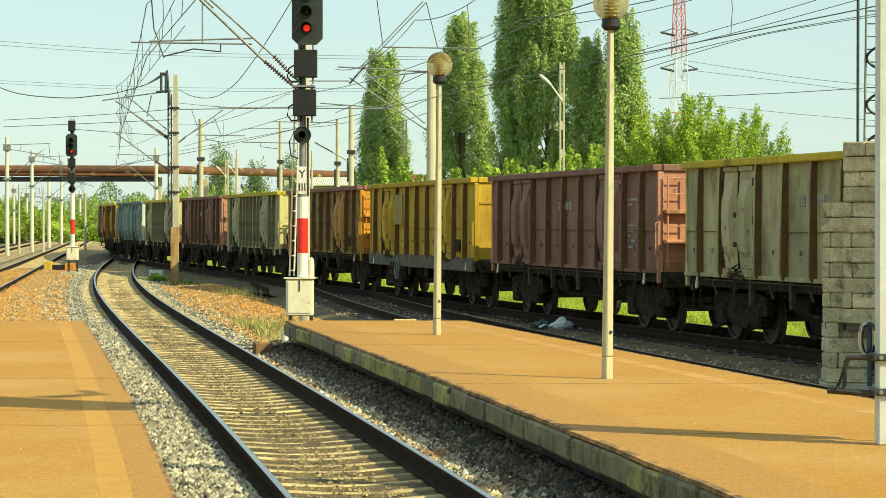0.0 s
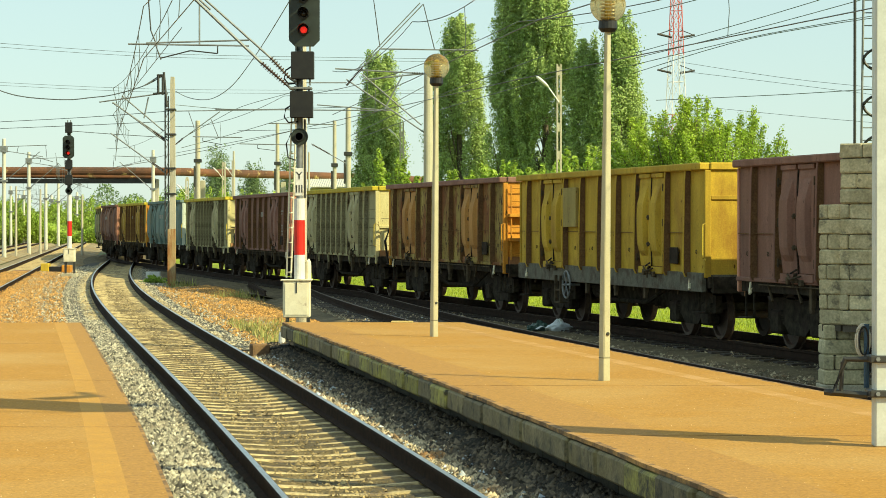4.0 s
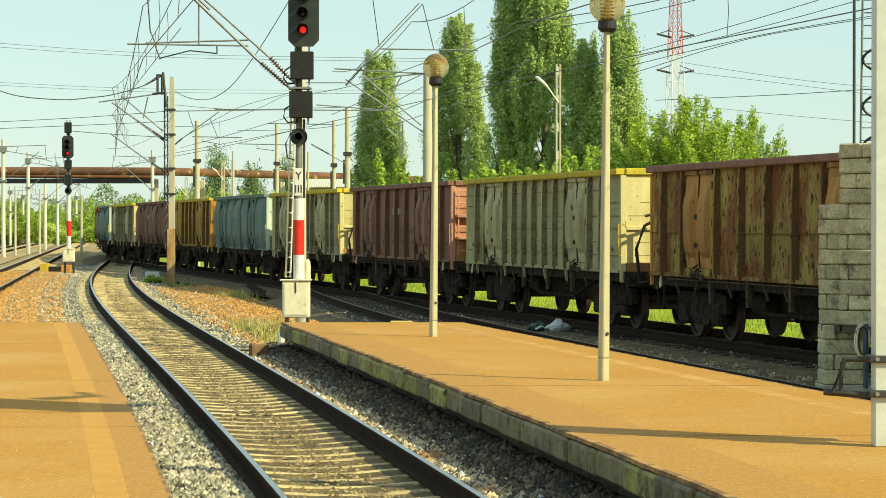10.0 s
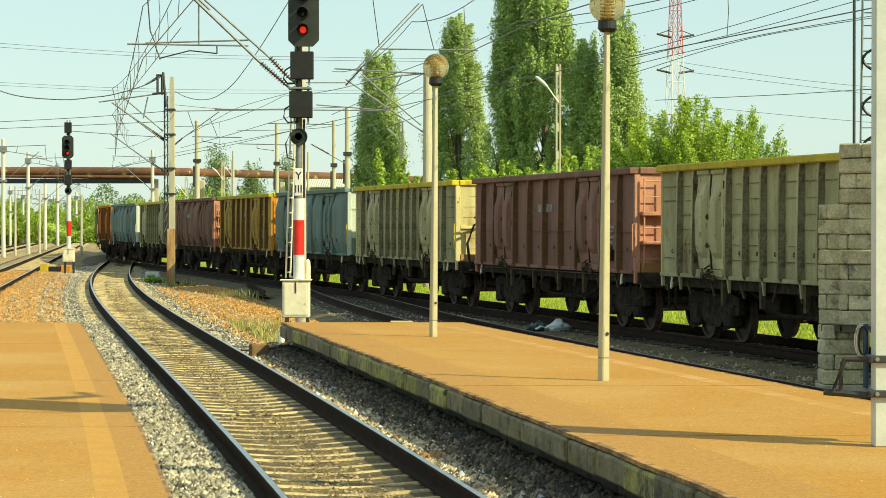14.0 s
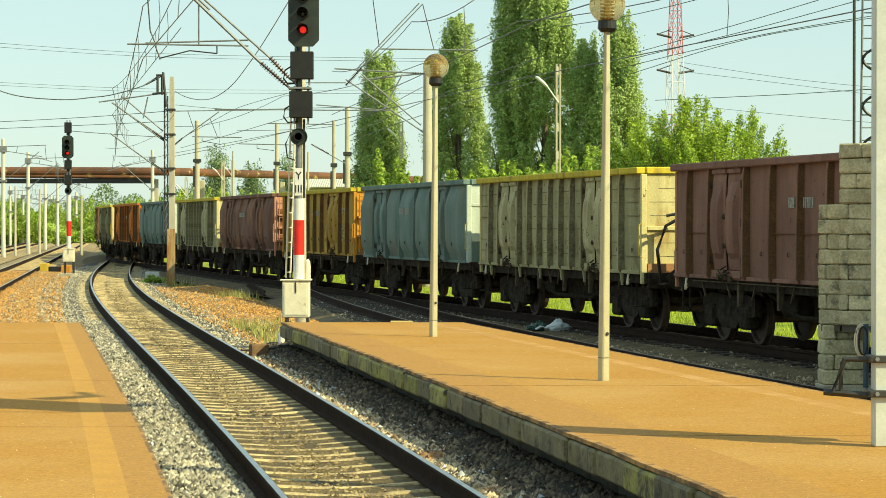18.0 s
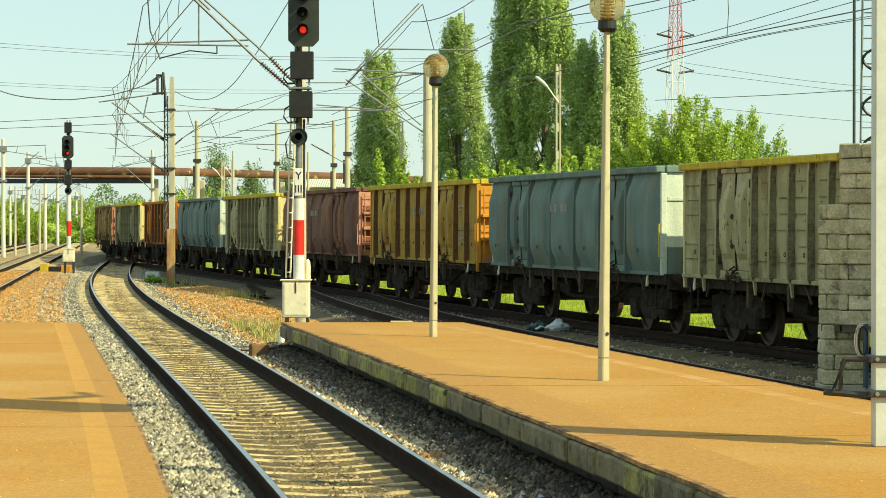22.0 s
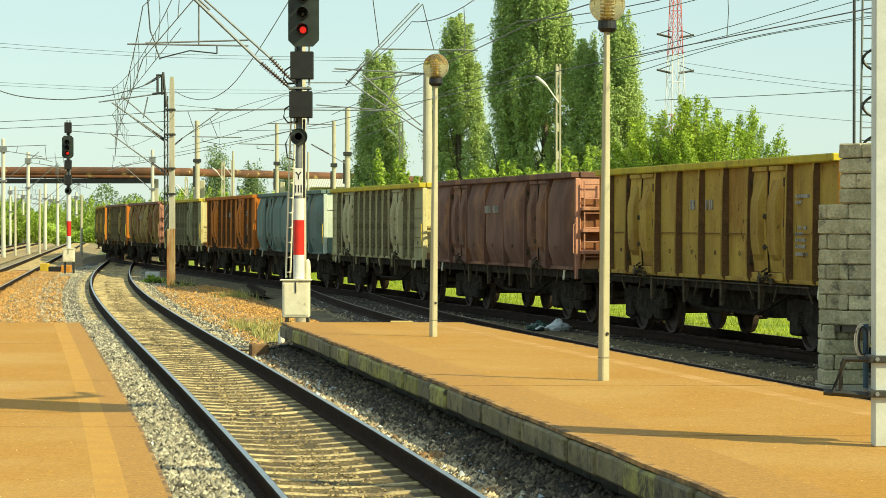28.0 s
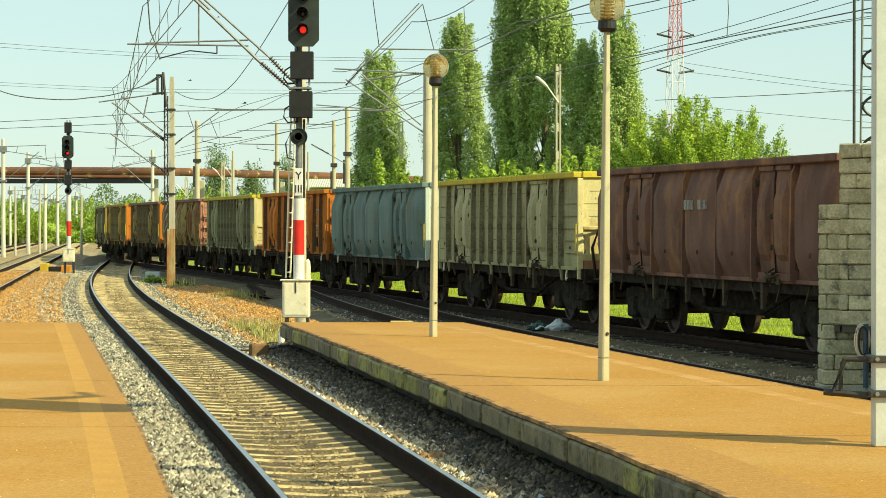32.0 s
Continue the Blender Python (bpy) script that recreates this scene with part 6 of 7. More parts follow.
for k in range(30):
    lad.tube([(0.02 + 0.004 * k, 0, 0.3 + 0.3 * k), (0.3 + 0.004 * k, 0, 0.3 + 0.3 * k)], 0.016, 5)
part("ladder", lad, M_STEEL, sp)
part("mast", Shape().cbox(0.45, 0.55, -0.1, 0.1, 0, 9.5, 0.01), M_CABINET, sp)
for z in (5.6, 6.4, 7.2):
    part("box", Shape().cbox(0.5, 0.8, -0.25, 0.1, z, z + 0.6, 0.02), M_BLACK, sp, "black signal box")
for z in (4.35, 5.3, 6.4):
    q = [(0.36 + 0.24 * math.cos(a * math.pi / 10), -0.05, z + 0.24 * math.sin(a * math.pi / 10) * (1 + 0.3 * math.cos(a * math.pi / 10))) for a in range(21)]
    part("cable_coil", Shape().tube(q, 0.035, 6, cap=False), M_BLACK, sp)

# ---- steel mast on the platform ----
sm = thing("steel_mast", "pale painted steel mast with dark bolted brackets on the platform", "mast", pose(3.41, 19.9, PH))
part("column", Shape().cbox(-0.055, 0.11, -0.09, 0.09, 0, 8.6, 0.012), mat("pale_blue_grey_paint", (0.6, 0.63, 0.58), (0.52, 0.55, 0.5), rough=0.5, bump=0.08, grain=0.06), sm)
for z in (0.39, 0.66):
    part("clamp", Shape().cbox(-0.1, 0.16, -0.13, 0.13, z, z + 0.055, 0.008), M_DARKSTEEL, sm)
    part("bolt", Shape().tube([(-0.04, -0.14, z + 0.027), (-0.04, -0.12, z + 0.027)], 0.018, 6), M_STEEL, sm)
br = Shape().tube([(-0.1, 0, 0.68), (-0.27, 0.02, 0.68), (-0.36, 0.05, 0.42), (-0.1, 0, 0.4)], 0.027, 6).tube([(-0.42, 0.1, 0.42), (-0.1, 0, 0.4)], 0.03, 6).tube([(-0.3, 0.05, 0.42), (-0.29, 0.03, 0.66)], 0.018, 6)
part("bracket_frame", br, M_DARKSTEEL, sm, "dark bent steel bracket")
# out of view: arms and box added only to cast the left platform's shadow
for z, a, c in ((5.09, -0.9, 0.8), (5.45, -1.3, 1.1), (5.81, -0.5, 0.5)):
    part("cross_arm", Shape().cbox(a, c, -0.05, 0.05, z, z + 0.09, 0.01), M_DARKSTEEL, sm)
part("equipment_box", Shape().cbox(-0.55, 0.5, -0.28, 0.3, 5.14, 6.95, 0.02), M_DARKSTEEL, sm)
part("shadow_arm", Shape().tube([(0.1, 0.1, 5.4), (0.5, 0.75, 5.45), (0.85, 1.2, 5.71)], 0.06, 6, 0.1).tube([(0.4, 0.5, 6.44), (0.6, 1.1, 6.23), (0.75, 1.5, 6.54)], 0.12, 6, 0.05).tube([(-0.5, -0.3, 5.19), (-0.62, -0.6, 5.6), (-0.55, -0.8, 6.12)], 0.03, 6), M_DARKSTEEL, sm, "unseen arms added for their ragged shadow")
# unseen box beside the column, added to widen its shadow on the platform
part("shadow_case", Shape().cbox(0.14, 0.74, -0.1, 0.12, 0.78, 2.7, 0.02), M_DARKSTEEL, sm, "unseen box added to thicken the mast's shadow")
for k in range(3):
    q = [(-0.11 + (0.035 + 0.012 * k) * math.cos(a * math.pi / 9), 0.12 + 0.02 * k, 0.82 + (0.11 + 0.01 * k) * math.sin(a * math.pi / 9)) for a in range(19)]
    part("cable_coil", Shape().tube(q, 0.008, 6, cap=False), M_PALEMETAL if k else M_BLACK, sm, "hanging loop of cable")
part("blue_pipe", Shape().tube([(-0.085, 0.14, 0.45), (-0.085, 0.14, 0.95)], 0.022, 8), mat("blue_pipe_paint", (0.05, 0.1, 0.16), bump=0), sm, "thin dark blue pipe")
part("conduit", Shape().tube([(0.3, 0.15, 0.0), (0.3, 0.15, 0.8)], 0.03, 8), M_DARKSTEEL, sm)

# ---- stacked block wall ----
bw = thing("block_wall", "stepped wall of rough stacked concrete blocks", "wall", pose(5.367, 36.0, -0.23))
CH = 0.213


def block(x0, x1, y0, y1, z0, z1, turn):
    """One rough block; the upper courses stand turned about the wall's corner."""
    j = [random.uniform(-0.016, 0.016) for _ in range(2)]
    sh = Shape().cbox(x0 + 0.004, x1 - 0.004, y0 + j[0], y1 + j[1], z0 + 0.004, z1 - 0.004, 0.02)
    sh.v = [(x + random.uniform(-0.008, 0.008), y + random.uniform(-0.01, 0.01), z + random.uniform(-0.006, 0.006)) for x, y, z in sh.v]
    part("block", sh, M_BLOCK, bw, at=pose(-0.08 if turn else 0, 0.08 if turn else 0, 0, 0, 0, turn))


def column(x0, x1, y0, y1, z0, n, cuts, turn):
    for k in range(n):
        za, zb, c = z0 + k * CH, z0 + (k + 1) * CH, cuts[k % len(cuts)]
        if c:
            cut = x0 + (x1 - x0) * (c + random.uniform(-0.05, 0.05))
            block(x0, cut, y0, y1, za, zb, turn)
            block(cut, x1, y0, y1, za, zb, turn)
        else:
            block(x0, x1, y0, y1, za, zb, turn)


WALL_TURN = -36
column(0.0, 0.6, 0.0, 0.53, 0.04, 4, (0, 0.3, 0, 0.35), 0)
column(0.0, 0.367, 0.027, 0.4, 0.04 + 4 * CH, 8, (0, 0.4), WALL_TURN)
column(0.376, 1.0, -0.067, 0.4, 0.04 + 4 * CH, 12, (0, 0.2, 0, 0.2, 0, 0.22, 0, 0.2, 0, 0.45, 0, 0.55), WALL_TURN)
part("mortar_core", Shape().box(0.04, 0.56, 0.04, 0.49, 0.0, 0.85), M_MORTAR, bw)
part("mortar_core", Shape().box(0.04, 0.333, 0.067, 0.36, 0.8, 2.53), M_MORTAR, bw, at=pose(-0.08, 0.08, 0, 0, 0, WALL_TURN))
part("mortar_core", Shape().box(0.413, 0.96, -0.027, 0.36, 0.8, 3.33), M_MORTAR, bw, at=pose(-0.08, 0.08, 0, 0, 0, WALL_TURN))
part("base_slab", Shape().cbox(-0.027, 0.667, -0.16, 0.56, -0.25, 0.042, 0.01), M_CONCRETE, bw)

# ---- trackside things ----
tb = thing("timber_offcut", "short weathered timber block beside the track", "timber", pose(-3.15 - 0.02, 43.9, -0.22, 0, 0, 15))
part("block", Shape().cbox(-0.16, 0.16, -0.12, 0.12, 0, 0.24, 0.02), mat("weathered_timber", (0.22, 0.13, 0.06), (0.15, 0.09, 0.045), fine=30), tb)
rod = thing("point_rod", "dark steel point rod on small stands", "rod")
part("bar", Shape().tube([(-3.5, 44.2, -0.1), (-2.75, 44.6, -0.08)], 0.025, 6), M_DARKSTEEL, rod)
part("stand", Shape().cbox(-2.86, -2.7, 44.5, 44.66, -0.33, -0.02, 0.01), M_DARKSTEEL, rod)
lit = thing("plastic_bag", "crumpled white plastic bag on the ballast", "litter", pose(2.46, 54.6, -0.2, 0, 0, 20))
def crumple(rx, ry, h, seed):
    rng, rgs = random.Random(seed), []
    for k in range(9):
        q = k / 8
        f = (0.55 + 0.45 * math.sin(math.pi * min(1, q * 1.25 + 0.12))) * (1 - 0.75 * q ** 3)
        rgs.append([(rx * f * math.cos(a * 0.393) * rng.uniform(0.78, 1.22), ry * f * math.sin(a * 0.393) * rng.uniform(0.78, 1.22), h * q + rng.uniform(-0.03, 0.03)) for a in range(16)])
    return Shape().sweep(rgs)


part("bag", crumple(0.3, 0.18, 0.24, 3), M_LITTER, lit)
part("torn_flap", Shape().sweep([[(x, y - 0.004, z), (x, y + 0.1, z + 0.01), (x, y + 0.1, z + 0.02), (x, y - 0.004, z + 0.012)] for x, y, z in ((-0.5, -0.02, 0.03), (-0.36, 0.02, 0.09), (-0.25, -0.03, 0.05))]), M_LITTER, lit)
lit2 = thing("rubbish_sack", "crumpled dark green rubbish sack on the ballast", "litter", pose(2.06, 54.9, -0.2))
part("sack", crumple(0.26, 0.2, 0.2, 5), mat("dark_green_plastic", (0.05, 0.1, 0.075), (0.03, 0.06, 0.05), rough=0.35), lit2)
wb = thing("equipment_box", "small white equipment box beside the rails", "box", pose(-12.3, 108, -0.3))
part("case", Shape().cbox(-0.3, 0.3, -0.2, 0.2, 0.0, 0.36, 0.02), M_WHITE, wb)
ro = thing("rail_offcut", "discarded rusty length of rail on the ground", "rail")
part("bar", Shape().sweep([[(x + o, y, -0.2 + z + 0.175) for o, z in RAIL_PROFILE] for x, y in ((-7.2, 94), (-5.62, 80.4))]), M_RAIL, ro)
pk = thing("plank", "short pale yellow plank on the platform end", "plank", pose(-0.73, 44.85, PH, 0, 0, -4))
part("board", Shape().cbox(-0.19, 0.19, -0.07, 0.07, 0.002, 0.03, 0.004), mat("pale_plank", (0.7, 0.58, 0.26), (0.6, 0.48, 0.2)), pk)
wp = thing("marker_stump", "short white marker stump at the platform corner", "post", pose(-2.9, 45.7, -0.45))
part("stump", Shape().lathe([(0.06, 0.0), (0.06, 0.55), (0.04, 0.6)], 12), M_WHITE, wp)
M_POINT = mat("yellow_point_box", (0.6, 0.42, 0.04), (0.5, 0.34, 0.04))
pt = thing("point_motor", "yellow and black point machine beside the rails", "point machine", pose(-19.0 + 0.7, 122, -0.3))
part("housing", Shape().cbox(0.05, 0.5, -0.3, 0.3, 0.05, 0.42, 0.03), mat("orange_housing", (0.6, 0.27, 0.04), (0.5, 0.2, 0.03)), pt, "orange housing")
part("motor", Shape().cbox(-0.95, -0.55, -0.3, 0.3, 0.1, 0.5, 0.03), M_POINT, pt, "yellow motor cover")
part("tray", Shape().cbox(-0.55, 0.05, -0.25, 0.25, 0.0, 0.35, 0.02), M_BLACK, pt)


# ---- trees ----
def leaves(name, pts, size, material, parent, label="", heart=None):
    """Many small bent leaves at (n, 3) points, facing loosely outwards from the crown's heart line."""
    n = len(pts)
    out = np.random.randn(n, 3)
    away = pts - (pts.mean(0) if heart is None else heart)
    away[:, 2] *= 0.3
    away /= np.linalg.norm(away, axis=1, keepdims=True) + 1e-6
    nrm = out * 0.55 + away * 0.8 + np.array([[0, 0, 0.45]])
    nrm /= np.linalg.norm(nrm, axis=1, keepdims=True)
    a = np.cross(nrm, np.random.randn(n, 3))
    a /= np.linalg.norm(a, axis=1, keepdims=True) + 1e-9
    b = np.cross(nrm, a)
    sz = size * (0.6 + 0.8 * np.random.rand(n, 1))
    v = np.stack([pts - a * sz, pts + b * sz * 0.6 + nrm * sz * 0.2, pts + a * sz * 1.1, pts - b * sz * 0.6 + nrm * sz * 0.2], 1)
    f = np.arange(n * 4).reshape(-1, 4)
    ob = new(name, soup(name, v.reshape(-1, 3), f, material))
    ob.parent = parent
    return tagged(ob, label)


def poplar(x, y, h, w, n, seed, label="tall columnar poplar with dense dark green leaves"):
    np.random.seed(seed)
    rng = random.Random(seed)
    t = thing("poplar_tree", label, "tree", pose(x, y, -0.45), group="poplar trees")
    tr = Shape().tube([(0, 0, 0), (0.1, 0, h * 0.4), (-0.05, 0.05, h * 0.9)], 0.35, 8, 0.05)
    part("trunk", tr, M_BARK, t)
    pts, hearts, limbs = [], [], Shape()
    near = y < 300
    nb, m = (int(10 * h), int(n * 5.0 / (10 * h))) if near else (120, n // 120)

    def girth(q):
        low = min(1.0, 0.6 + 2.0 * q)
        return w * 0.47 * low * (1 if q < 0.3 else max(0.0, 1 - ((q - 0.3) / 0.72) ** 1.55))

    for i in range(nb):
        q = 0.93 * rng.random() ** 0.95
        az = rng.uniform(0, 6.28)
        deep = rng.random()
        rad = girth(q) * (rng.uniform(0.2, 0.7) if deep < 0.25 else rng.uniform(0.76, 1.16))
        ln = rng.uniform(1.4, 3.6) * (1 if near else 1.8)
        fat = rng.uniform(0.18, 0.4) * (1 if near else 2.0)
        head = Vector((math.cos(az) * rad, math.sin(az) * rad, q * h))
        if i % 3 == 0:
            limbs.tube([(0, 0, max(0.2, q * h - rad * 2.2)), head * 0.6 + Vector((0, 0, q * h * 0.4 - rad * 0.7)), head + Vector((0, 0, ln * 0.5))], 0.05, 5, 0.012)
        u = np.random.rand(m, 1)
        wide = 0.2 + 1.5 * np.sqrt(u) * (1 - u) ** 0.7
        spread = np.random.randn(m, 3) * np.array([[fat, fat, 0.1]]) * wide
        drift = np.concatenate([0.12 * np.array([[head.x, head.y]]) / max(0.3, rad) * u * ln, (u - 0.3) * ln], 1)
        spine = np.array([head]) + drift
        pts.append(spine + spread)
        hearts.append(spine - np.array([[head.x, head.y, 0]]) * 0.12 / max(0.3, rad))
    part("limb_frame", limbs, M_BARK, t)
    pts, hearts = np.concatenate(pts), np.concatenate(hearts)
    keep = pts[:, 2] > 0.3
    leaves("crown", pts[keep], 0.07 if y < 300 else 0.14, M_POPLAR if near else M_FARWOOD, t, heart=hearts[keep])
    return t


def bush(x, y, h, w, n, seed, material, size, label, name="bush", category="bush", group=""):
    np.random.seed(seed)
    rng = random.Random(seed)
    t = thing(name, label, category, pose(x, y, -0.45), group=group)
    limbs, pts, hearts = Shape(), [], []
    limbs.tube([(0, 0, 0), (0.05, 0.02, h * 0.3)], 0.05 * h ** 0.7, 8, 0.03 * h ** 0.7)
    nb = 38
    for i in range(nb):
        az, up = rng.uniform(0, 6.28), rng.uniform(0.35, 1.0)
        out = w * 0.5 * rng.uniform(0.55, 1.05) * math.sqrt(max(0.05, 1.15 - up * up))
        end = Vector((math.cos(az) * out, math.sin(az) * out * 0.8, h * up))
        mid = Vector((math.cos(az) * out * 0.45, math.sin(az) * out * 0.4, h * (0.2 + 0.45 * up)))
        limbs.tube([(0, 0, h * 0.15), mid, end], 0.012 * h, 5, 0.004)
        m = n // nb
        u = 0.2 + 0.85 * np.random.rand(m, 1) ** 0.7
        p = (1 - u) ** 2 * np.array([[0, 0, h * 0.15]]) + 2 * u * (1 - u) * np.array([mid]) + u * u * np.array([end])
        pts.append(p + np.random.randn(m, 3) * 0.065 * w * (1.25 - u))
        hearts.append(p - np.array([[0, 0, 0.1]]))
    part("branch_frame", limbs, M_BARK, t)
    pts, hearts = np.concatenate(pts), np.concatenate(hearts)
    keep = pts[:, 2] > 0.1
    leaves("crown", pts[keep], size, material, t, heart=hearts[keep])
    return t


for px, y, h, w, n, seed in ((670, 178, 13.8, 3.2, 17000, 1), (810, 172, 16.2, 3.7, 21000, 2), (905, 166, 18.6, 3.0, 18000, 7), (962, 165, 21.0, 4.4, 27000, 3),
                             (1094, 160, 15.0, 3.4, 19000, 4), (1036, 162, 13.3, 2.7, 13000, 8)):
    poplar((px - 784) / FOCAL * y, y, h, w, n, seed)
MULBERRY = ("mulberry_tree", "tree", "green trees")
for px, y, h, w, n, seed, lb in ((1165, 112, 7.7, 6.4, 34000, 11, "broad bright green mulberry tree with loose twigs"), (1225, 110, 7.9, 6.0, 30000, 14, "bright green young tree with loose upright twigs"),
                                 (1290, 113, 7.5, 6.4, 26000, 12, "bright green young tree with loose upright twigs"), (1195, 111, 7.2, 6.0, 20000, 17, "broad bright green mulberry tree with loose twigs"), (1140, 114, 7.0, 5.0, 15000, 18, "bright green mulberry tree before the poplars"), (1262, 108, 6.9, 5.0, 16000, 15, "bright green young tree with loose upright twigs"), (1345, 112, 6.7, 4.6, 10000, 16, "airy bright green sapling with arching twigs"), (1112, 116, 7.2, 4.6, 18000, 13, "bright green mulberry tree before the poplars")):
    bush((px - 784) / FOCAL * y, y, h, w, int(n * 1.15), seed, M_MULBERRY, 0.055, lb, *MULBERRY)
for i, (px, y, h, w) in enumerate(((690, 160, 7.0, 4.0), (650, 165, 5.0, 3.0), (735, 158, 5.4, 3.0), (880, 150, 6.2, 4.6), (960, 146, 6.0, 4.8), (815, 152, 5.6, 4.4), (1035, 135, 6.6, 4.6), (920, 148, 5.4, 4.4))):
    bush((px - 784) / FOCAL * y, y, h, w, 8000, 20 + i, M_BUSH, 0.11, "bright green bush at the foot of the poplars", group="bushes")
for i, (px, y, h, w) in enumerate(((20, 330, 6.0, 9), (75, 345, 5.5, 9), (115, 350, 6.0, 8), (150, 380, 6.5, 9), (45, 300, 4.2, 7), (0, 300, 5.0, 8), (-30, 290, 5.0, 8), (150, 320, 3.5, 6),
                                   (330, 290, 6.5, 9), (370, 300, 7.0, 8), (430, 300, 6.5, 9), (480, 290, 6.0, 8), (250, 360, 6.0, 9), (200, 400, 6.0, 9), (300, 330, 6.0, 8), (550, 280, 6.0, 8), (600, 270, 5.6, 8))):
    bush((px - 784) / FOCAL * y, y, h, w, 11000, 40 + i, M_BUSH, 0.1, "green bush beyond the railway yard", group="far bushes")
bush((274 - 784) / FOCAL * 100, 100, 0.5, 1.3, 2200, 95, M_BUSH, 0.05, "low green bush at the foot of the rusty mast", group="bushes")
poplar((383 - 784) / FOCAL * 420, 420, 13.2, 4.0, 12000, 70, "far small poplar above the pipeline")
poplar((447 - 784) / FOCAL * 430, 430, 11, 4.0, 9000, 71, "far small poplar above the pipeline")
poplar((510 - 784) / FOCAL * 430, 430, 11.5, 4.0, 9000, 72, "far small poplar above the pipeline")


def wood(name, x0, x1, y, h, n, seed, size, leaf=M_FARWOOD):
    np.random.seed(seed)
    x = x0 + (x1 - x0) * np.random.rand(n)
    top = h * (0.65 + 0.25 * np.sin(x * 0.09 + 1) + 0.18 * np.sin(x * 0.31) + 0.1 * np.sin(x * 0.9))
    z = -0.45 + top * np.random.rand(n) ** 0.7
    p = np.stack([x, y + 12 * np.random.rand(n), z], -1)
    holder = thing(name, "distant belt of green trees on the horizon", "trees", kind="stuff")
    leaves("foliage", p, size, leaf, holder)


wood("far_trees", -140, 260, 560, 11, 90000, 90, 0.28)
wood("verge_hedge", -62, -38, 300, 4.2, 60000, 91, 0.13, M_BUSH)


# ---- grass tufts and weeds ----
def tufts(name, places, h, material, label, category):
    n = len(places)
    a = np.random.rand(n) * 6.28
    lean = np.random.randn(n, 2) * h * 0.35
    w = 0.012 + 0.012 * np.random.rand(n)
    hh = h * (0.5 + np.random.rand(n))
    dx, dy = np.cos(a) * w, np.sin(a) * w
    v = np.stack([places + np.stack([dx, dy, 0 * a], -1), places - np.stack([dx, dy, 0 * a], -1), places + np.stack([lean[:, 0], lean[:, 1], hh], -1)], 1)
    return tagged(new(name, soup(name, v.reshape(-1, 3), np.arange(n * 3).reshape(-1, 3), material)), label, category, kind="stuff")


np.random.seed(5)
y = 40 + 90 * np.random.rand(60000) ** 1.3
x = np.array([x_three(q) for q in y]) + 2.8 + 9 * np.random.rand(60000)
tufts("grass_blades", np.stack([x, y, np.full(60000, -0.42)], -1), 0.13, M_GRASS, "bright green grass blades behind the train", "grass")
y = 47 + 12 * np.random.rand(1500)
x = np.array([x_one(q) for q in y]) + 1.9 + 1.4 * np.random.rand(1500)
tufts("weeds", np.stack([x, y, np.full(1500, -0.24)], -1), 0.15, M_WEED, "dry yellow-green weeds on the gravel bank", "weeds")
q = np.concatenate([np.random.randn(260, 2) * 0.3 + (-6.4, 78), np.random.randn(120, 2) * 0.3 + (-9.8, 95)])
tufts("weed_clump", np.concatenate([q, np.full((len(q), 1), -0.3)], 1), 0.3, M_WEED, "clump of tall dry weeds beside the track", "weeds")


# ---- birds ----
M_FEATHER = mat("dark_feather", (0.05, 0.045, 0.04), (0.03, 0.028, 0.025), rough=0.7)


def bird(span):
    """A small bird that heads along +x; its wings are held slightly raised."""
    b = thing("bird", "small dark bird in gliding flight above the railway", "bird", group="flying birds")
    part("body", Shape().lathe([(0.004, -0.34 * span), (0.03 * span, -0.24 * span), (0.085 * span, -0.02 * span), (0.08 * span, 0.1 * span), (0.05 * span, 0.18 * span), (0.055 * span, 0.22 * span), (0.02 * span, 0.28 * span)], 10, axis="x"), M_FEATHER, b, smooth=True)
    for q in (-1, 1):
        rings = []
        for u, ahead, chord in ((0.1, 0.12, 0.26), (0.5, 0.2, 0.24), (0.8, 0.12, 0.16), (1.0, -0.04, 0.04)):
            y, z, a, c = q * u * 0.5 * span, u * 0.16 * span, ahead * span, (ahead - chord) * span
            rings.append([(a, y, z), ((a + c) / 2, y, z + 0.02 * span), (c, y, z), ((a + c) / 2, y, z - 0.008 * span)])
        part("wing", Shape().sweep(rings), M_FEATHER, b)
    part("tail", Shape().sweep([[(x, -w, 0), (x, w, 0), (x, w, 0.01), (x, -w, 0.01)] for x, w in ((-0.2 * span, 0.03 * span), (-0.46 * span, 0.09 * span))]), M_FEATHER, b)
    return b


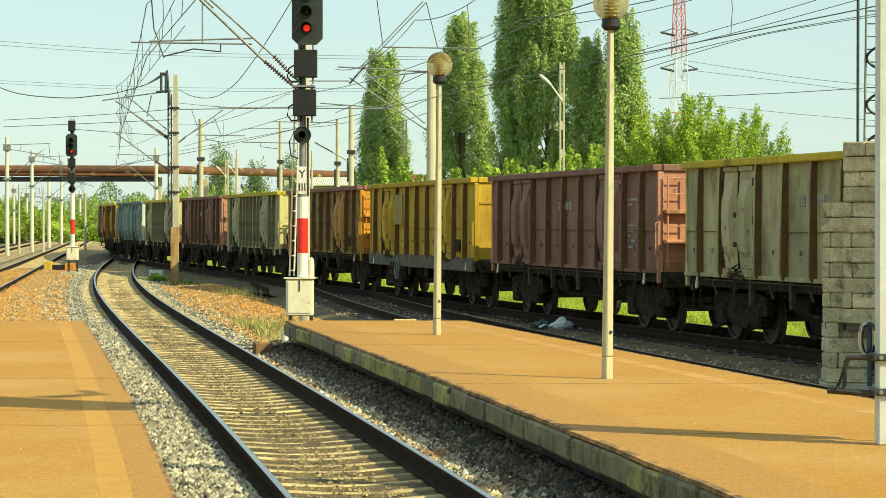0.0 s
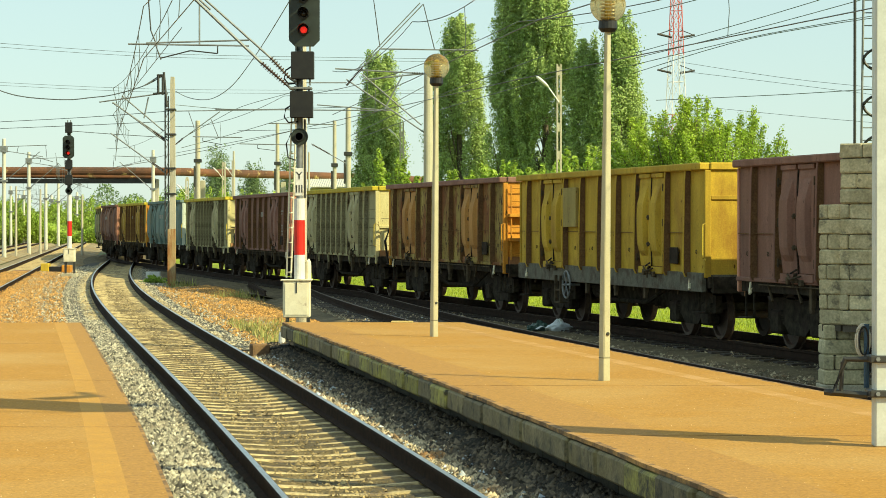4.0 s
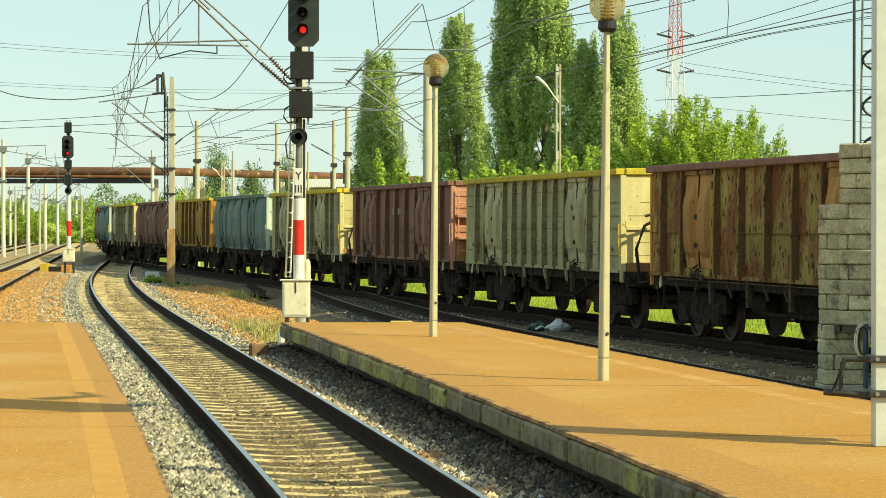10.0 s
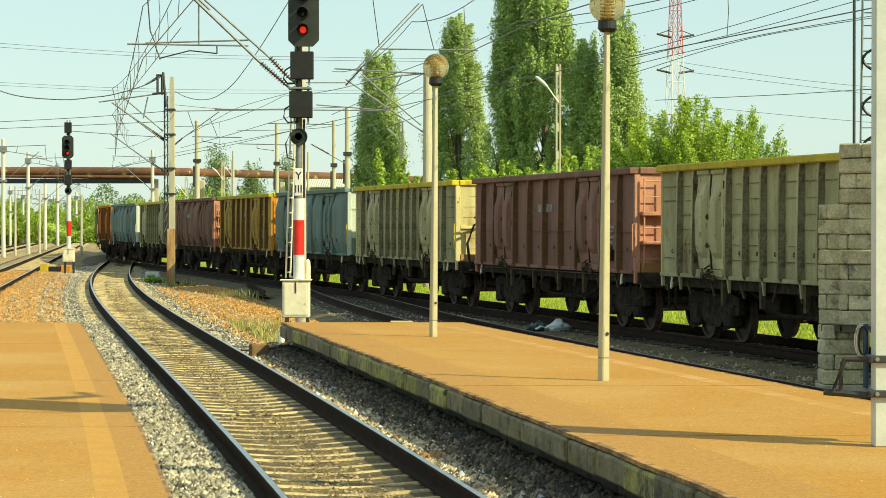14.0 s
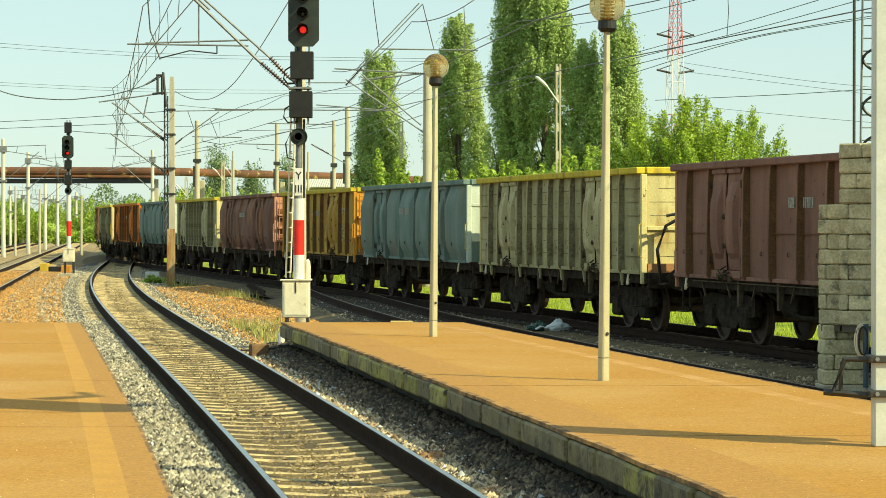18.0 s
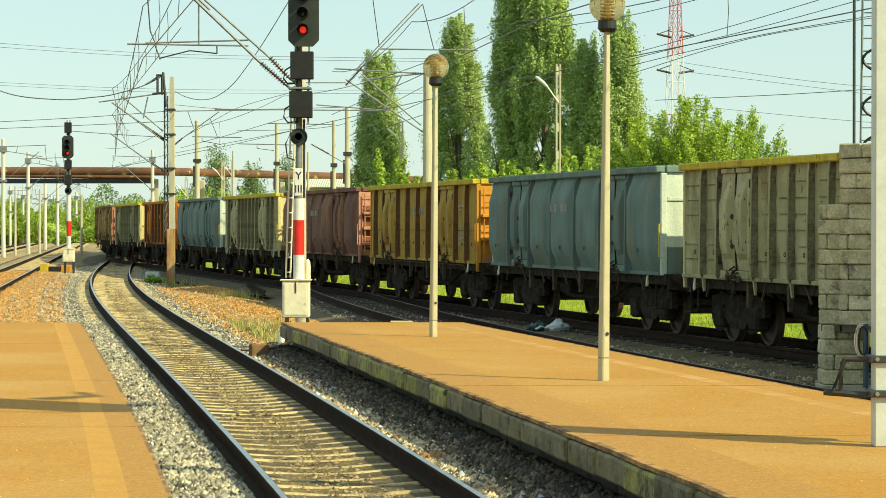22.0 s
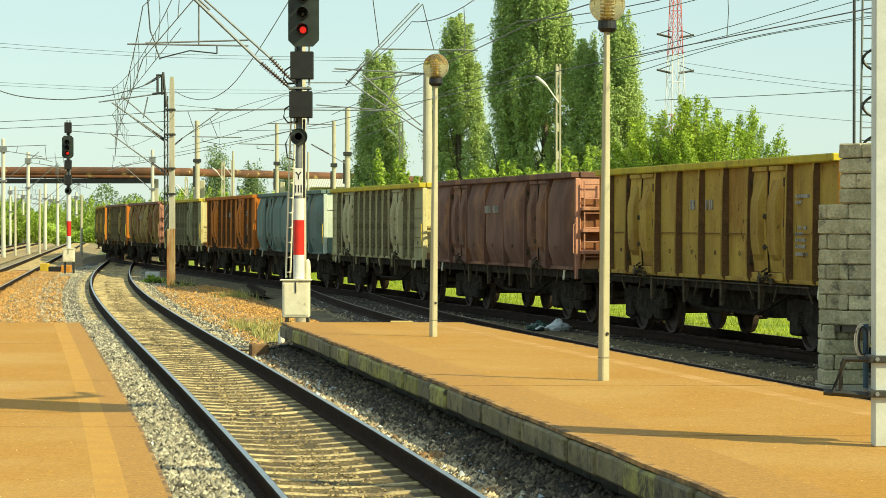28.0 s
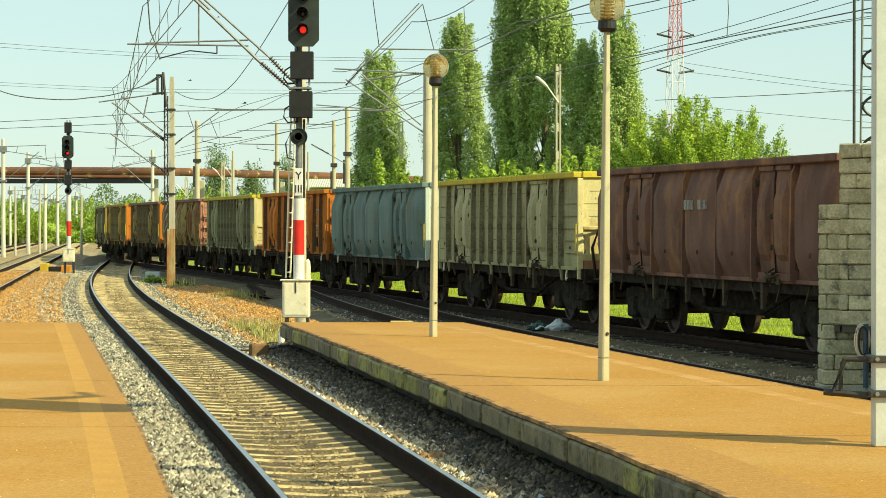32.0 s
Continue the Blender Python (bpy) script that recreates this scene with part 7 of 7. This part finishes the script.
# each bird's span, distance and way: seconds, sideways angle and height angle, both in thousandths of the distance
FLIGHTS = [(bird(0.36), 200.0, ((0, -1080, 180), (23.2, -165.6, 76.8), (24.0, -135.2, 77.2), (25.0, -98.0, 79.0), (28.0, 10.0, 130.0), (32, 150, 190))),
           (bird(0.33), 205.0, ((0, -1100, 160), (24.2, -144.3, 80.6), (25.0, -107.3, 81.0), (28.0, 40.0, 140.0), (32, 230, 210))),
           (bird(0.3), 210.0, ((0, -1000, 150), (23.8, -166.9, 63.3), (24.4, -146.3, 62.8), (25.5, -103.3, 60.8), (28.5, 20.0, 120.0), (32, 150, 190))),
           (bird(0.36), 190.0, ((0, -1600, 200), (28.4, -165.1, 69.0), (29.0, -139.4, 69.5), (29.6, -113.0, 70.5), (32, 0, 110))),
           (bird(0.33), 195.0, ((0, -1500, 200), (28.4, -176.0, 61.5), (29.0, -150.7, 60.4), (30.0, -105.0, 66.0), (32, 0, 105))),
           (bird(0.33), 185.0, ((0, -1500, 220), (28.7, -154.9, 60.4), (29.0, -141.8, 60.0), (30.0, -98.0, 64.0), (32, 20, 112))),
           (bird(0.55), 180.0, ((0, -1700, 90), (30.5, -157.8, 51.3), (31.1, -126.1, 52.2), (31.7, -95.1, 47.3), (32, -77.8, 47.3))),
           (bird(0.45), 190.0, ((0, -1600, 120), (30.8, -160.2, 56.2), (31.4, -129.9, 56.2), (32, -99.1, 56.2))),
           (bird(0.36), 200.0, ((0, -1500, 190), (30.8, -161.8, 75.5), (31.4, -125.0, 78.3), (32, -88.0, 81.0)))]

# ---- movement ----
# the train's speed (seconds, metres per second) and the running end of each wagon along its track at 19 s
SPEEDS = [(0, 4.35), (3, 4.3), (5.5, 3.98), (8, 3.92), (10, 3.82), (14, 3.78), (19, 3.78), (24, 3.83), (28, 3.8), (29.5, 3.62), (32, 3.55)]
ENDS = [-81.0, -66.7, -52.35, -38.2, -23.65, -9.35, 5.35, 19.3, 33.5, 47.9, 62.25, 76.45, 90.45, 105.05, 119.7, 134.2, 148.8, 163.0, 177.2, 191.4]
CLOCK = np.linspace(0, 32, 1601)
PACE = np.interp(CLOCK, [q[0] for q in SPEEDS], [q[1] for q in SPEEDS])
GONE = np.concatenate([[0], np.cumsum((PACE[1:] + PACE[:-1]) * 0.01)])


def travelled(t):
    return float(np.interp(t, CLOCK, GONE))


def wagon_pose(s_end):
    a, b = path(s_end + 6.27 - BOGIE), path(s_end + 6.27 + BOGIE)
    dx, dy = a[0] - b[0], a[1] - b[1]
    return pose((a[0] + b[0]) / 2, (a[1] + b[1]) / 2, 0, 0, 0, math.degrees(math.atan2(dy, dx)))


def flight_rows(far, way):
    """The bird's poses; it heads along its way, which runs nearly straight across the view."""
    return [(t, pose(a * 0.001 * far, far, EYE + h * 0.001 * far, 0, -4, 8)) for t, a, h in way]


def motions():
    for b, far, way in FLIGHTS:
        walk(b, flight_rows(far, way))
    steps = 224
    for (w, wheels), s in zip(TRAIN, ENDS):
        walk(w, [(t, wagon_pose(s - travelled(t) + travelled(19))) for t in np.linspace(0, 32, 65)])
        for k, ws in enumerate(wheels):
            at = ws.location.copy()
            walk(ws, [(32 * i / steps, pose(at.x, 0, at.z, 0, math.degrees(travelled(32 * i / steps) / WHEEL_R) + 40 * k, 0)) for i in range(steps + 1)])


motions()
